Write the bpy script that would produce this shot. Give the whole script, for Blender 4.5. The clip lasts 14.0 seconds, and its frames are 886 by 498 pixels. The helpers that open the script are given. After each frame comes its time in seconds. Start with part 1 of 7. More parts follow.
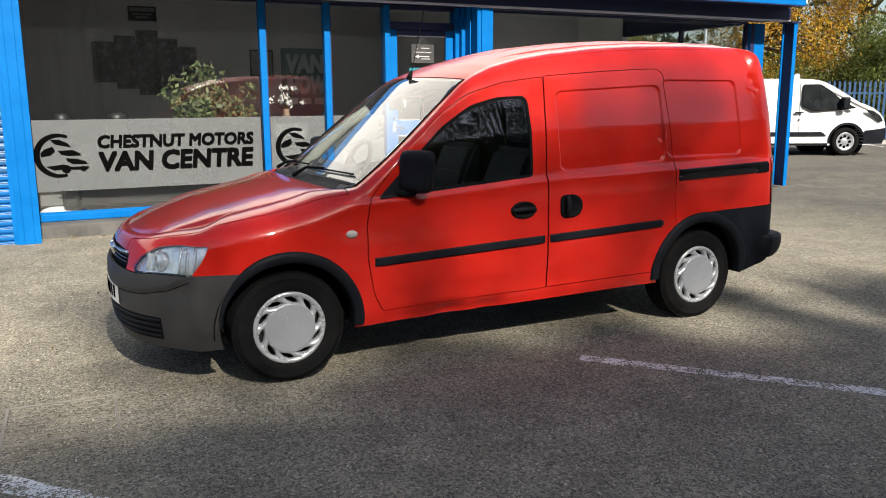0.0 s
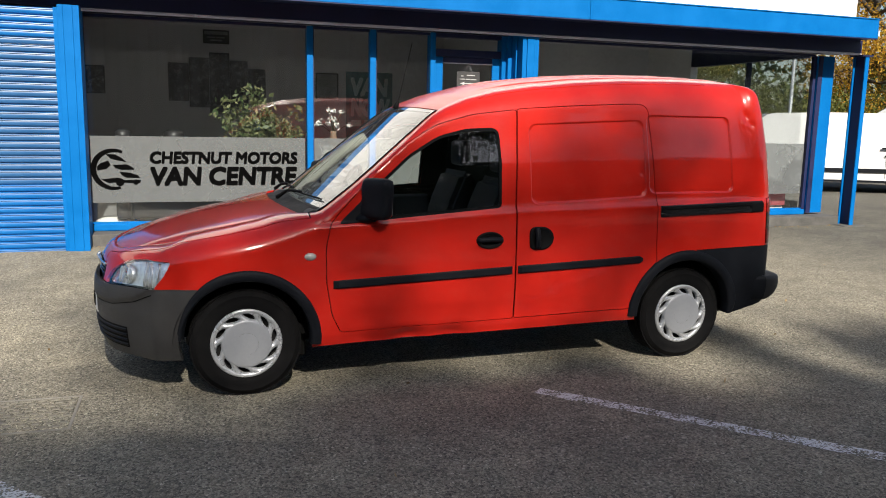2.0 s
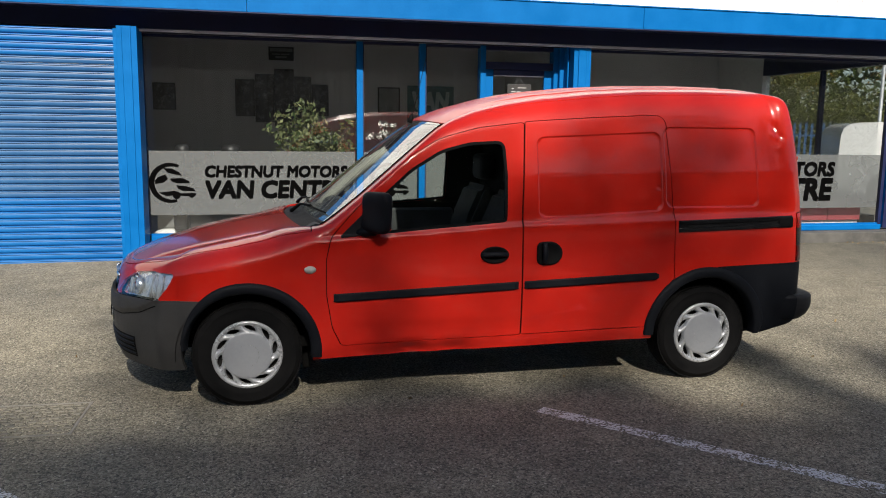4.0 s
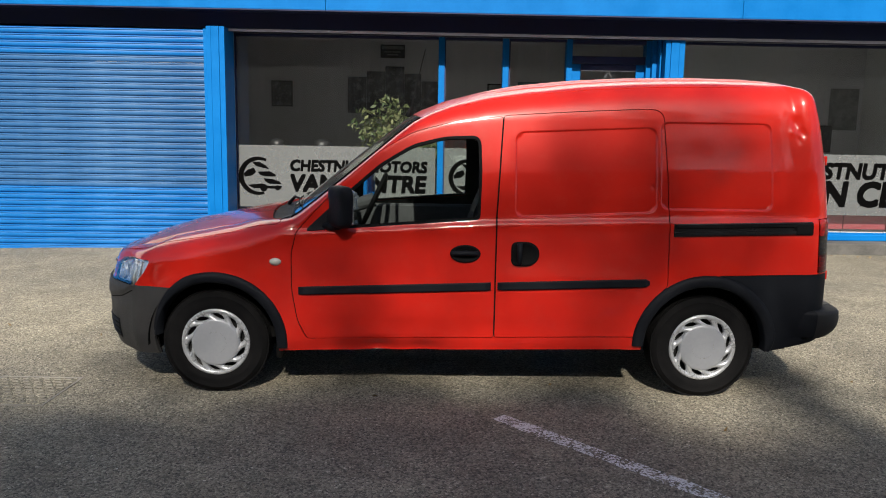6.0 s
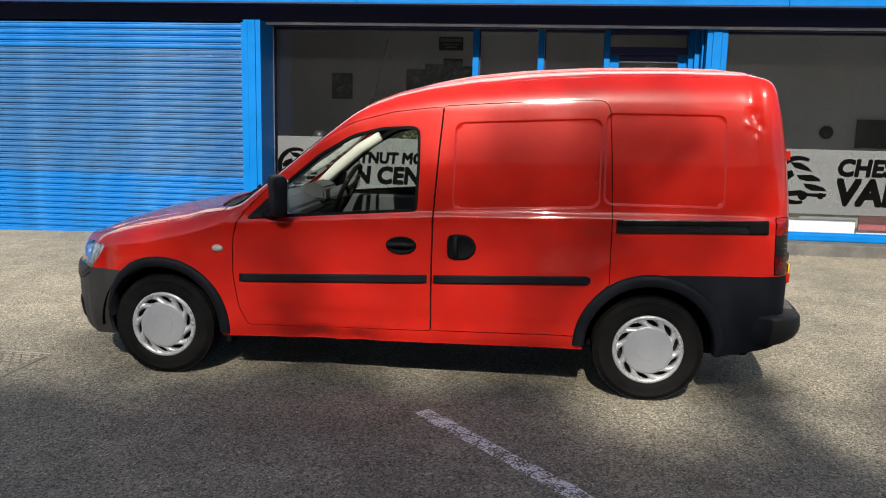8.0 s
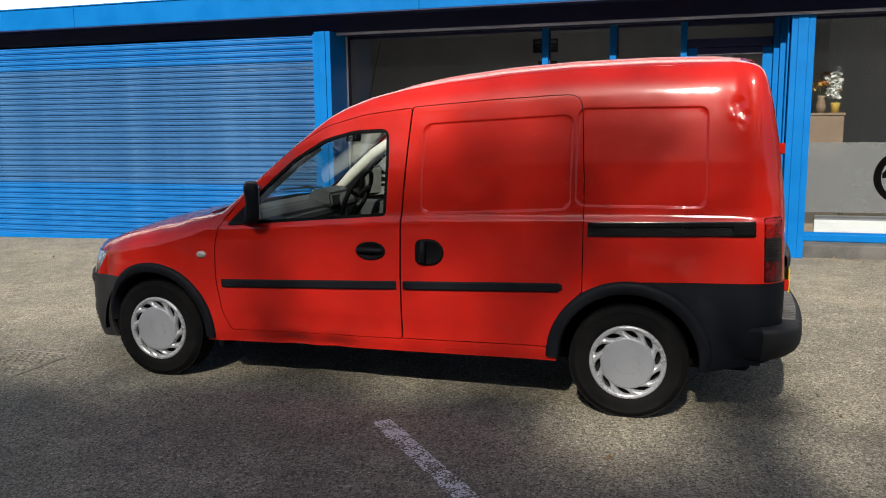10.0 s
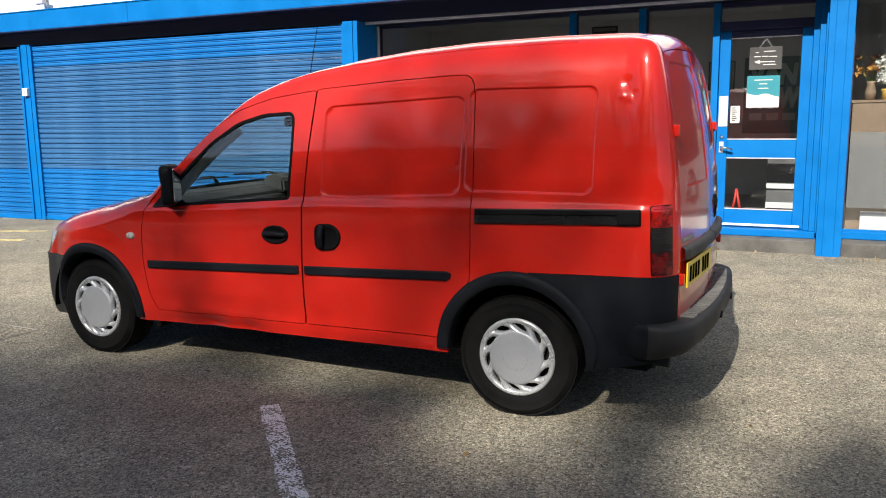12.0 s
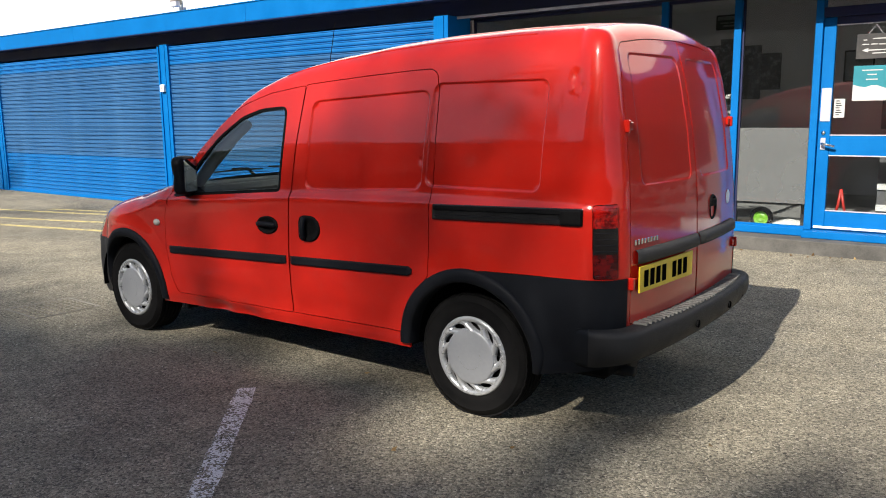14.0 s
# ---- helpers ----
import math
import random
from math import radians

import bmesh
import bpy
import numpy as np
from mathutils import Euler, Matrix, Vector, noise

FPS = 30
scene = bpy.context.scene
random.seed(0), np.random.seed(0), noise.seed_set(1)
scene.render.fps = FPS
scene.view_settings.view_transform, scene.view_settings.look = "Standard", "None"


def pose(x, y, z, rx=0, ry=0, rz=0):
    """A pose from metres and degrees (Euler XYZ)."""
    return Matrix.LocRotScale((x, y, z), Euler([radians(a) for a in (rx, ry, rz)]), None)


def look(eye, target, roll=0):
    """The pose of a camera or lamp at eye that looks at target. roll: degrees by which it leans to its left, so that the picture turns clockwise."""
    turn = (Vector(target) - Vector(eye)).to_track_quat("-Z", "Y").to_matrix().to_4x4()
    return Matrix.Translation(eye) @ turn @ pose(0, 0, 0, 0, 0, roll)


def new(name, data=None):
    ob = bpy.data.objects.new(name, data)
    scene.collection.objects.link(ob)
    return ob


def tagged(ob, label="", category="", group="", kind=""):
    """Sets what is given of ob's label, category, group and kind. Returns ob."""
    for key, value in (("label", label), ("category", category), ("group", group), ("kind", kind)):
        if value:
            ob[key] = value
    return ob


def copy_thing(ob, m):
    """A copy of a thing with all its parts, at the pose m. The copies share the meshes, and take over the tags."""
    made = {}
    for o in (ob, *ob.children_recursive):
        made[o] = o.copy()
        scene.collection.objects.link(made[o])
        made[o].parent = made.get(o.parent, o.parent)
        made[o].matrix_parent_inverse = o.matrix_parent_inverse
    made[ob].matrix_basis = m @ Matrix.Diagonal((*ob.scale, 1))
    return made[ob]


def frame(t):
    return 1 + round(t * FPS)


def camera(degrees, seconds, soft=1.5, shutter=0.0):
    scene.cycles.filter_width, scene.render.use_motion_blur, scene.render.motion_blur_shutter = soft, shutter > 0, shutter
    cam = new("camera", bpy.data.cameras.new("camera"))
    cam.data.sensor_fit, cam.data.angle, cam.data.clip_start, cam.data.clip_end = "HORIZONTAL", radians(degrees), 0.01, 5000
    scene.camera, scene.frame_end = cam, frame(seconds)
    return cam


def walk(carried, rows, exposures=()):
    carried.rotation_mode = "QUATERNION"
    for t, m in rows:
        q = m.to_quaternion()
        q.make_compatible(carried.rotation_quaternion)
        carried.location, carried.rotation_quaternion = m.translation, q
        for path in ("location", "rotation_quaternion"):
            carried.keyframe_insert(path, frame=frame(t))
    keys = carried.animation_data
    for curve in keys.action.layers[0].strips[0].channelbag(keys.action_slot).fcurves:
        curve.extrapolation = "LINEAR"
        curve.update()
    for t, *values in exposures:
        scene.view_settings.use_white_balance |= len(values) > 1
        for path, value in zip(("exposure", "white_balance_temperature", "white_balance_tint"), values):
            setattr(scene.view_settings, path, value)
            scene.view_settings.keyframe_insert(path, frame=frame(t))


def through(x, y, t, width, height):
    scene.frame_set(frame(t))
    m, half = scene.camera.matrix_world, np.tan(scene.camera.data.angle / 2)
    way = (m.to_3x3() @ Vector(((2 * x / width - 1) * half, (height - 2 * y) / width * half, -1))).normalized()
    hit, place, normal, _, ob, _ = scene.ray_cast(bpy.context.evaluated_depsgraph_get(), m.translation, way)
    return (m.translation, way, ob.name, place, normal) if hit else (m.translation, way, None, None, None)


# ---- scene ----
cam = camera(57.5, 14.0, soft=1.0)
PATH = [
    (0, (-1.037, -4.693, 1.449), (-0.176, -2.927, 1.075), -0.3),
    (0.5, (-0.86, -4.804, 1.467), (-0.048, -3.012, 1.107), -0.1),
    (1, (-0.7, -4.865, 1.484), (0.059, -3.049, 1.133), 0.2),
    (1.5, (-0.515, -4.96, 1.483), (0.183, -3.118, 1.139), 0.9),
    (2, (-0.39, -5.048, 1.498), (0.259, -3.183, 1.176), 1.2),
    (2.5, (-0.357, -5.083, 1.498), (0.265, -3.206, 1.198), 1.0),
    (3, (-0.286, -5.112, 1.505), (0.306, -3.225, 1.209), 0.9),
    (5.5, (0.879, -5.144, 1.511), (1.01, -3.17, 1.214), 0.8),
    (6, (1.153, -5.151, 1.502), (1.197, -3.175, 1.197), 1.0),
    (6.5, (1.395, -5.156, 1.523), (1.377, -3.185, 1.188), 1.2),
    (7, (1.625, -5.08, 1.501), (1.55, -3.109, 1.169), 1.5),
    (7.5, (1.828, -5.046, 1.511), (1.695, -3.078, 1.184), 1.3),
    (8, (2.071, -5.07, 1.502), (1.855, -3.109, 1.177), 1.3),
    (10.5, (3.215, -4.545, 1.454), (2.562, -2.678, 1.152), -0.8),
    (11, (3.48, -4.361, 1.425), (2.763, -2.518, 1.125), -0.6),
    (11.5, (3.759, -4.331, 1.415), (2.988, -2.515, 1.094), -0.6),
    (12, (3.975, -4.241, 1.404), (3.132, -2.456, 1.083), -0.7),
    (12.5, (4.176, -4.11, 1.414), (3.259, -2.362, 1.094), -0.9),
    (13, (4.442, -4.031, 1.41), (3.425, -2.34, 1.085), -1.1),
    (13.5, (4.65, -3.942, 1.41), (3.554, -2.302, 1.082), -1.1),
    (14, (4.782, -3.73, 1.396), (3.595, -2.155, 1.065), -0.7),
]
walk(cam, [(t, look(eye, target, roll)) for t, eye, target, roll in PATH],
     [(0, 0.95), (0.5, 1.05), (1, 1.00), (2, 0.75), (3, 0.45), (5.5, 0.60), (6.5, 0.85), (7.5, 1.00), (8, 0.85), (10.5, 0.50), (11, 0.45), (11.5, 0.65), (12, 0.90), (12.5, 0.95), (13, 0.80), (14, 0.80)])

# ---- world, sun, exposure ----
SUN_EL, SUN_AZ = 37.5, 0.0   # the sun stands behind the walk, over the trees, and shines towards +y
world = bpy.data.worlds.new("world")
scene.world = world
world.use_nodes = True
sky = world.node_tree.nodes.new("ShaderNodeTexSky")
sky.sky_type, sky.sun_disc = "NISHITA", False
sky.sun_elevation, sky.sun_rotation = radians(SUN_EL), radians(180 + SUN_AZ)
sky.air_density, sky.dust_density, sky.ozone_density = 1.0, 1.8, 0.9
world.node_tree.links.new(sky.outputs[0], world.node_tree.nodes["Background"].inputs[0])
world.node_tree.nodes["Background"].inputs[1].default_value = 0.079
sun = new("sun", bpy.data.lights.new("sun", "SUN"))
sun.data.energy, sun.data.angle, sun.data.color = 5.0, radians(0.55), (1.0, 0.93, 0.83)
sun.matrix_world = look((0, -20 * math.cos(radians(SUN_EL)), 20 * math.sin(radians(SUN_EL))), (0, 0, 0))
scene.view_settings.exposure = 0.65

# ---- tools ----
def node_mat(name):
    m = bpy.data.materials.new(name)
    m.use_nodes = True
    return m, m.node_tree, m.node_tree.nodes["Principled BSDF"]


def link(nt, a, b):
    nt.links.new(a, b)


def add(nt, kind, **values):
    n = nt.nodes.new(kind)
    for k, v in values.items():
        n.inputs[k].default_value = v
    return n


def ramp(nt, source, stops):
    r = nt.nodes.new("ShaderNodeValToRGB")
    while len(r.color_ramp.elements) < len(stops):
        r.color_ramp.elements.new(0.5)
    for e, (p, c) in zip(r.color_ramp.elements, stops):
        e.position, e.color = p, (*c, 1) if len(c) == 3 else c
    link(nt, source, r.inputs[0])
    return r


def place_coords(nt):
    return nt.nodes.new("ShaderNodeTexCoord").outputs["Object"]


def surface(name, a, b, rough=0.5, rough_b=None, scale=4.0, fine=60.0, bump=0.0, metal=0.0, spread=(0.35, 0.65), coat=0.0, spec=0.5):
    """A material between the colours a and b: stains at the size 1/scale and grain at 1/fine, with a relief of bump metres."""
    m, nt, p = node_mat(name)
    co = place_coords(nt)
    n1 = add(nt, "ShaderNodeTexNoise", Scale=scale, Detail=6.0, Roughness=0.6)
    n2 = add(nt, "ShaderNodeTexNoise", Scale=fine, Detail=3.0, Roughness=0.6)
    link(nt, co, n1.inputs["Vector"]), link(nt, co, n2.inputs["Vector"])
    mix = nt.nodes.new("ShaderNodeMath")
    mix.operation = "MULTIPLY_ADD"
    link(nt, n2.outputs[0], mix.inputs[0])
    mix.inputs[1].default_value = 0.3
    link(nt, n1.outputs[0], mix.inputs[2])
    shift = nt.nodes.new("ShaderNodeMath")
    shift.operation = "SUBTRACT"
    link(nt, mix.outputs[0], shift.inputs[0])
    shift.inputs[1].default_value = 0.15
    r = ramp(nt, shift.outputs[0], [(spread[0], a), (spread[1], b)])
    link(nt, r.outputs[0], p.inputs["Base Color"])
    rr = nt.nodes.new("ShaderNodeMapRange")
    link(nt, shift.outputs[0], rr.inputs[0])
    rr.inputs[1].default_value, rr.inputs[2].default_value = spread
    rr.inputs[3].default_value, rr.inputs[4].default_value = rough, rough if rough_b is None else rough_b
    link(nt, rr.outputs[0], p.inputs["Roughness"])
    p.inputs["Metallic"].default_value = metal
    p.inputs["Specular IOR Level"].default_value = spec
    p.inputs["Coat Weight"].default_value = coat
    p.inputs["Coat Roughness"].default_value = 0.04
    if bump:
        b_ = add(nt, "ShaderNodeBump", Strength=1.0, Distance=bump)
        link(nt, n2.outputs[0], b_.inputs["Height"])
        link(nt, b_.outputs[0], p.inputs["Normal"])
    return m


def mesh_of(bm, name, smooth=False):
    me = bpy.data.meshes.new(name)
    bmesh.ops.recalc_face_normals(bm, faces=bm.faces)
    bm.to_mesh(me)
    bm.free()
    for f in me.polygons:
        f.use_smooth = smooth
    return me


def part(name, bm, material, parent=None, label="", smooth=False):
    """One mesh object from a bmesh or a mesh, under a thing or a part, or on its own."""
    me = mesh_of(bm, name, smooth) if isinstance(bm, bmesh.types.BMesh) else bm
    if material and not me.materials:
        me.materials.append(material)
    ob = new(name, me)
    if parent:
        ob.parent = parent
    return tagged(ob, label)


def thing(name, label, category, at=(0, 0, 0), group="", kind=""):
    ob = new(name)
    ob.empty_display_size = 0.1
    ob.location = at
    return tagged(ob, label, category, group, kind)


def add_box(bm, x0, x1, y0, y1, z0, z1, bevel=0.0, segments=1):
    made = bmesh.ops.create_cube(bm, size=1.0)["verts"]
    for v in made:
        v.co = ((x0 + x1) / 2 + v.co.x * (x1 - x0), (y0 + y1) / 2 + v.co.y * (y1 - y0), (z0 + z1) / 2 + v.co.z * (z1 - z0))
    if bevel:
        edges = list({e for v in made for e in v.link_edges})
        bmesh.ops.bevel(bm, geom=edges, offset=bevel, segments=segments, affect="EDGES", profile=0.5)
    return bm


def box(x0, x1, y0, y1, z0, z1, bevel=0.0, segments=1):
    return add_box(bmesh.new(), x0, x1, y0, y1, z0, z1, bevel, segments)


def prism(points, axis, a, b):
    """A flat outline, drawn in the other two axes, carried along the axis from a to b."""
    bm = bmesh.new()
    place = {"x": lambda p, c: (c, p[0], p[1]), "y": lambda p, c: (p[0], c, p[1]), "z": lambda p, c: (p[0], p[1], c)}[axis]
    lo, hi = [bm.verts.new(place(p, a)) for p in points], [bm.verts.new(place(p, b)) for p in points]
    bm.faces.new(lo), bm.faces.new(hi[::-1])
    for i in range(len(points)):
        j = (i + 1) % len(points)
        bm.faces.new((lo[i], lo[j], hi[j], hi[i]))
    return bm


def tube(points, radius, sides=8, bm=None, closed_ends=True):
    """A round bar along a line of points; radius is a number or one for each point."""
    bm = bm or bmesh.new()
    pts = [Vector(p) for p in points]
    rings = []
    side = None
    for i, p in enumerate(pts):
        way = (pts[min(i + 1, len(pts) - 1)] - pts[max(i - 1, 0)]).normalized()
        if side is None:
            side = way.orthogonal().normalized()
        side = (side - way * side.dot(way)).normalized()
        up = way.cross(side)
        r = float(radius[i] if isinstance(radius, (list, tuple)) else radius)
        rings.append([bm.verts.new(p + (r * math.cos(2 * math.pi * k / sides)) * side + (r * math.sin(2 * math.pi * k / sides)) * up) for k in range(sides)])
    for a, b in zip(rings, rings[1:]):
        for k in range(sides):
            bm.faces.new((a[k], a[(k + 1) % sides], b[(k + 1) % sides], b[k]))
    if closed_ends:
        bm.faces.new(rings[0][::-1]), bm.faces.new(rings[-1])
    return bm


def lathe(profile, steps=48, bm=None, close=False):
    """A profile of (radius, y) turned round the y axis."""
    bm = bm or bmesh.new()
    rings = []
    for r, y in profile:
        rings.append([bm.verts.new((r * math.cos(2 * math.pi * k / steps), y, r * math.sin(2 * math.pi * k / steps))) for k in range(steps)])
    for a, b in zip(rings, rings[1:]):
        for k in range(steps):
            bm.faces.new((a[k], a[(k + 1) % steps], b[(k + 1) % steps], b[k]))
    return bm


def smoothstep(a, b, x):
    t = min(1.0, max(0.0, (x - a) / (b - a)))
    return t * t * (3 - 2 * t)

# ---- materials ----
def glass_mat(name, tint, gloss=1.0, rough=0.0, dust=0.0):
    m, nt, p = node_mat(name)
    nt.nodes.remove(p)
    clear, shine = add(nt, "ShaderNodeBsdfTransparent", Color=(*tint, 1)), add(nt, "ShaderNodeBsdfGlossy", Color=(gloss, gloss, gloss, 1), Roughness=rough)
    edge, mix = add(nt, "ShaderNodeLayerWeight", Blend=0.5), nt.nodes.new("ShaderNodeMixShader")
    steep, sheen = nt.nodes.new("ShaderNodeMath"), nt.nodes.new("ShaderNodeMath")
    steep.operation, sheen.operation = "POWER", "MULTIPLY_ADD"
    link(nt, edge.outputs["Facing"], steep.inputs[0]), link(nt, steep.outputs[0], sheen.inputs[0])
    steep.inputs[1].default_value, sheen.inputs[1].default_value, sheen.inputs[2].default_value = 3.5, 0.92, 0.078
    link(nt, sheen.outputs[0], mix.inputs[0]), link(nt, clear.outputs[0], mix.inputs[1]), link(nt, shine.outputs[0], mix.inputs[2])
    last = mix
    if dust:
        grime, last = add(nt, "ShaderNodeBsdfDiffuse", Color=(0.60, 0.62, 0.64, 1)), nt.nodes.new("ShaderNodeMixShader")
        smear = add(nt, "ShaderNodeTexNoise", Scale=5.0, Detail=5.0)
        link(nt, place_coords(nt), smear.inputs["Vector"])
        veil = ramp(nt, smear.outputs[0], [(0.3, (0.7 * dust,) * 3), (0.7, (1.3 * dust,) * 3)])
        link(nt, veil.outputs[0], last.inputs[0]), link(nt, mix.outputs[0], last.inputs[1]), link(nt, grime.outputs[0], last.inputs[2])
    link(nt, last.outputs[0], nt.nodes["Material Output"].inputs[0])
    return m


def car_paint(name, a, b, dust=(0.30, 0.20, 0.15), gloss=1.0, dull=0.045, film_most=0.05):
    """Clear-coated paint with slow shifts of shade, a thin film of dust and a faintly uneven coat."""
    m, nt, p = node_mat(name)
    co = place_coords(nt)
    n1 = add(nt, "ShaderNodeTexNoise", Scale=2.2, Detail=4.0)
    n3 = add(nt, "ShaderNodeTexNoise", Scale=14.0, Detail=8.0, Roughness=0.7)
    slow = add(nt, "ShaderNodeTexNoise", Scale=5.0, Detail=1.0)
    for n in (n1, n3, slow):
        link(nt, co, n.inputs["Vector"])
    r = ramp(nt, n1.outputs[0], [(0.35, a), (0.65, b)])
    film = ramp(nt, n3.outputs[0], [(0.5, (0, 0, 0)), (0.85, (film_most,) * 3)])
    mix = nt.nodes.new("ShaderNodeMix")
    mix.data_type = "RGBA"
    link(nt, film.outputs[0], mix.inputs[0]), link(nt, r.outputs[0], mix.inputs[6])
    mix.inputs[7].default_value = (*dust, 1)
    link(nt, mix.outputs[2], p.inputs["Base Color"])
    p.inputs["Roughness"].default_value = 0.30
    p.inputs["Specular IOR Level"].default_value = 0.08
    p.inputs["Coat Weight"].default_value = gloss
    cr = ramp(nt, n3.outputs[0], [(0.3, (dull,) * 3), (0.8, (dull + 0.05,) * 3)])
    link(nt, cr.outputs[0], p.inputs["Coat Roughness"])
    soft = add(nt, "ShaderNodeBump", Strength=0.10, Distance=0.004)
    link(nt, slow.outputs[0], soft.inputs["Height"])
    link(nt, soft.outputs[0], p.inputs["Coat Normal"])
    return m


red_paint = car_paint("red_van_paint", (0.44, 0.0120, 0.0065), (0.49, 0.0150, 0.0080))
roof_paint = car_paint("sun_dulled_red_roof_paint", (0.42, 0.016, 0.010), (0.47, 0.024, 0.015), gloss=0.6, dull=0.16, film_most=0.12)
white_paint = car_paint("white_van_paint", (0.60, 0.60, 0.60), (0.66, 0.66, 0.66), dust=(0.6, 0.58, 0.55))
trim_plastic = surface("dark_grey_plastic", (0.0050, 0.0060, 0.0085), (0.0085, 0.0098, 0.0130), 0.5, 0.65, scale=6, fine=700, bump=0.0004, spec=0.11)
bumper_plastic = surface("weathered_bumper_plastic", (0.024, 0.0240, 0.0250), (0.038, 0.0375, 0.0375), 0.5, 0.68, scale=5, fine=800, bump=0.0004, spec=0.3)
gloss_black = surface("gloss_black", (0.008, 0.008, 0.009), (0.014, 0.014, 0.015), 0.12, 0.25)
soft_black = surface("black_rubber", (0.003, 0.003, 0.0034), (0.006, 0.006, 0.0065), 0.7, spec=0.08)
tyre_rubber = surface("tyre_rubber", (0.0045, 0.0046, 0.0050), (0.009, 0.0088, 0.009), 0.7, 0.85, scale=9, fine=180, bump=0.0006, spec=0.06)
cabin_plastic = surface("grey_cabin_plastic", (0.035, 0.037, 0.04), (0.05, 0.052, 0.056), 0.7, fine=500, bump=0.0003)
cabin_light = surface("pale_pillar_lining", (0.56, 0.545, 0.49), (0.64, 0.62, 0.56), 0.8)
seat_cloth = surface("dark_seat_cloth", (0.010, 0.010, 0.012), (0.02, 0.02, 0.024), 0.95, fine=300, bump=0.001)
hubcap_silver = surface("silver_hubcap_paint", (0.25, 0.262, 0.285), (0.29, 0.303, 0.325), 0.34, 0.42, scale=2, metal=0.25)
cap_bright = surface("bright_silver_cap_rim", (0.38, 0.395, 0.415), (0.46, 0.475, 0.49), 0.24, 0.34, scale=3, metal=0.45)
steel_dark = surface("dark_wheel_steel", (0.003, 0.003, 0.0033), (0.006, 0.006, 0.006), 0.7)
chrome = surface("chrome", (0.75, 0.76, 0.78), (0.82, 0.83, 0.84), 0.10, metal=1.0)
reflector = surface("lamp_reflector", (0.62, 0.64, 0.66), (0.92, 0.93, 0.94), 0.12, metal=0.72, scale=26, fine=34, bump=0.004)
under_black = surface("underbody_black", (0.004, 0.004, 0.0042), (0.008, 0.0078, 0.0075), 0.9, spec=0.1)
screen_glass = glass_mat("windscreen_glass", (0.86, 0.91, 0.88), dust=0.04)
side_glass = glass_mat("side_window_glass", (0.90, 0.945, 0.915))
lens_clear = glass_mat("clear_lamp_lens", (0.93, 0.95, 0.96))
lens_red = surface("red_lamp_lens", (0.34, 0.006, 0.004), (0.08, 0.002, 0.002), 0.06, scale=22, fine=90, spread=(0.4, 0.6), coat=0.35)
lens_deep = surface("deep_red_lamp_lens", (0.10, 0.003, 0.003), (0.025, 0.0015, 0.0015), 0.06, scale=22, fine=90, spread=(0.4, 0.6), coat=0.35)
lens_smoke = surface("smoked_lamp_lens", (0.007, 0.006, 0.006), (0.014, 0.012, 0.012), 0.08, scale=3, coat=0.3)
plate_yellow = surface("yellow_plate", (0.72, 0.50, 0.02), (0.80, 0.57, 0.03), 0.35)
plate_white = surface("white_plate", (0.75, 0.75, 0.73), (0.82, 0.82, 0.80), 0.35)
ink_black = surface("black_print", (0.0020, 0.0020, 0.0021), (0.0035, 0.0035, 0.0036), 0.7, spec=0.0)

# ---- the red van ----
from mathutils.geometry import delaunay_2d_cdt


def soften(v, n):
    k = np.hanning(2 * n + 3)[1:-1]
    return np.convolve(np.pad(v, n, mode="edge"), k / k.sum(), mode="valid")


def table(points, lo, hi, step, blur):
    """A smooth line through (x, value) points, sampled evenly."""
    xs = np.arange(lo, hi + step, step)
    p = np.array(points)
    return xs, soften(np.interp(xs, p[:, 0], p[:, 1]), max(1, int(blur / step)))


def plan_line(nose, belly, half, front, n, corner, tail, bow):
    """Half the outline from above, from the middle of the nose to the middle of the tail: x, half width, and length along it (equal to x on the flank)."""
    th = np.linspace(0, math.pi / 2, 400)
    xa, wa = belly - (belly - nose) * np.cos(th) ** (2 / n), half * np.sin(th) ** (2 / n)
    xb = np.linspace(belly, tail - corner - bow, 600)[1:]
    wb = np.full_like(xb, half)
    ph = np.linspace(0, math.pi / 2, 120)[1:]
    xc, wc = tail - bow - corner + corner * np.sin(ph), half - corner * 1.05 + corner * 1.05 * np.cos(ph)
    wd = np.linspace(wc[-1], 0, 200)[1:]
    xd = tail - bow * (wd / wc[-1]) ** 2
    x, w = np.concatenate((xa, xb, xc, xd)), np.concatenate((wa, wb, wc, wd))
    d = np.concatenate(([0], np.cumsum(np.hypot(np.diff(x), np.diff(w)))))
    even = np.arange(0, d[-1], 0.004)
    x, w = soften(np.interp(even, d, x), 6), soften(np.interp(even, d, w), 6)
    w[0] = w[-1] = 0.0
    return x, w, even - np.interp((nose + tail) / 2, x, even) + (nose + tail) / 2


PX, PW, PU = plan_line(-0.775, 0.05, 0.826, 0, 2.45, 0.17, 3.475, 0.04)
U0, U1 = PU[0], PU[-1]
NX, NW = -np.gradient(PW), np.gradient(PX)
NLEN = np.hypot(NX, NW)
NX, NW = soften(NX / NLEN, 115), soften(NW / NLEN, 115)
NLEN = np.hypot(NX, NW)
NX, NW = NX / NLEN, NW / NLEN


def u_at_x(x, rear=False):
    half = PU > 1.4 if rear else PU <= 1.4
    return float(np.interp(x, PX[half], PU[half]))


def u_front(w):
    k = PU < 0.3
    return float(np.interp(w, PW[k], PU[k]))


def u_rear(w):
    k = PU > 2.9
    return float(np.interp(-w, -PW[k], PU[k]))


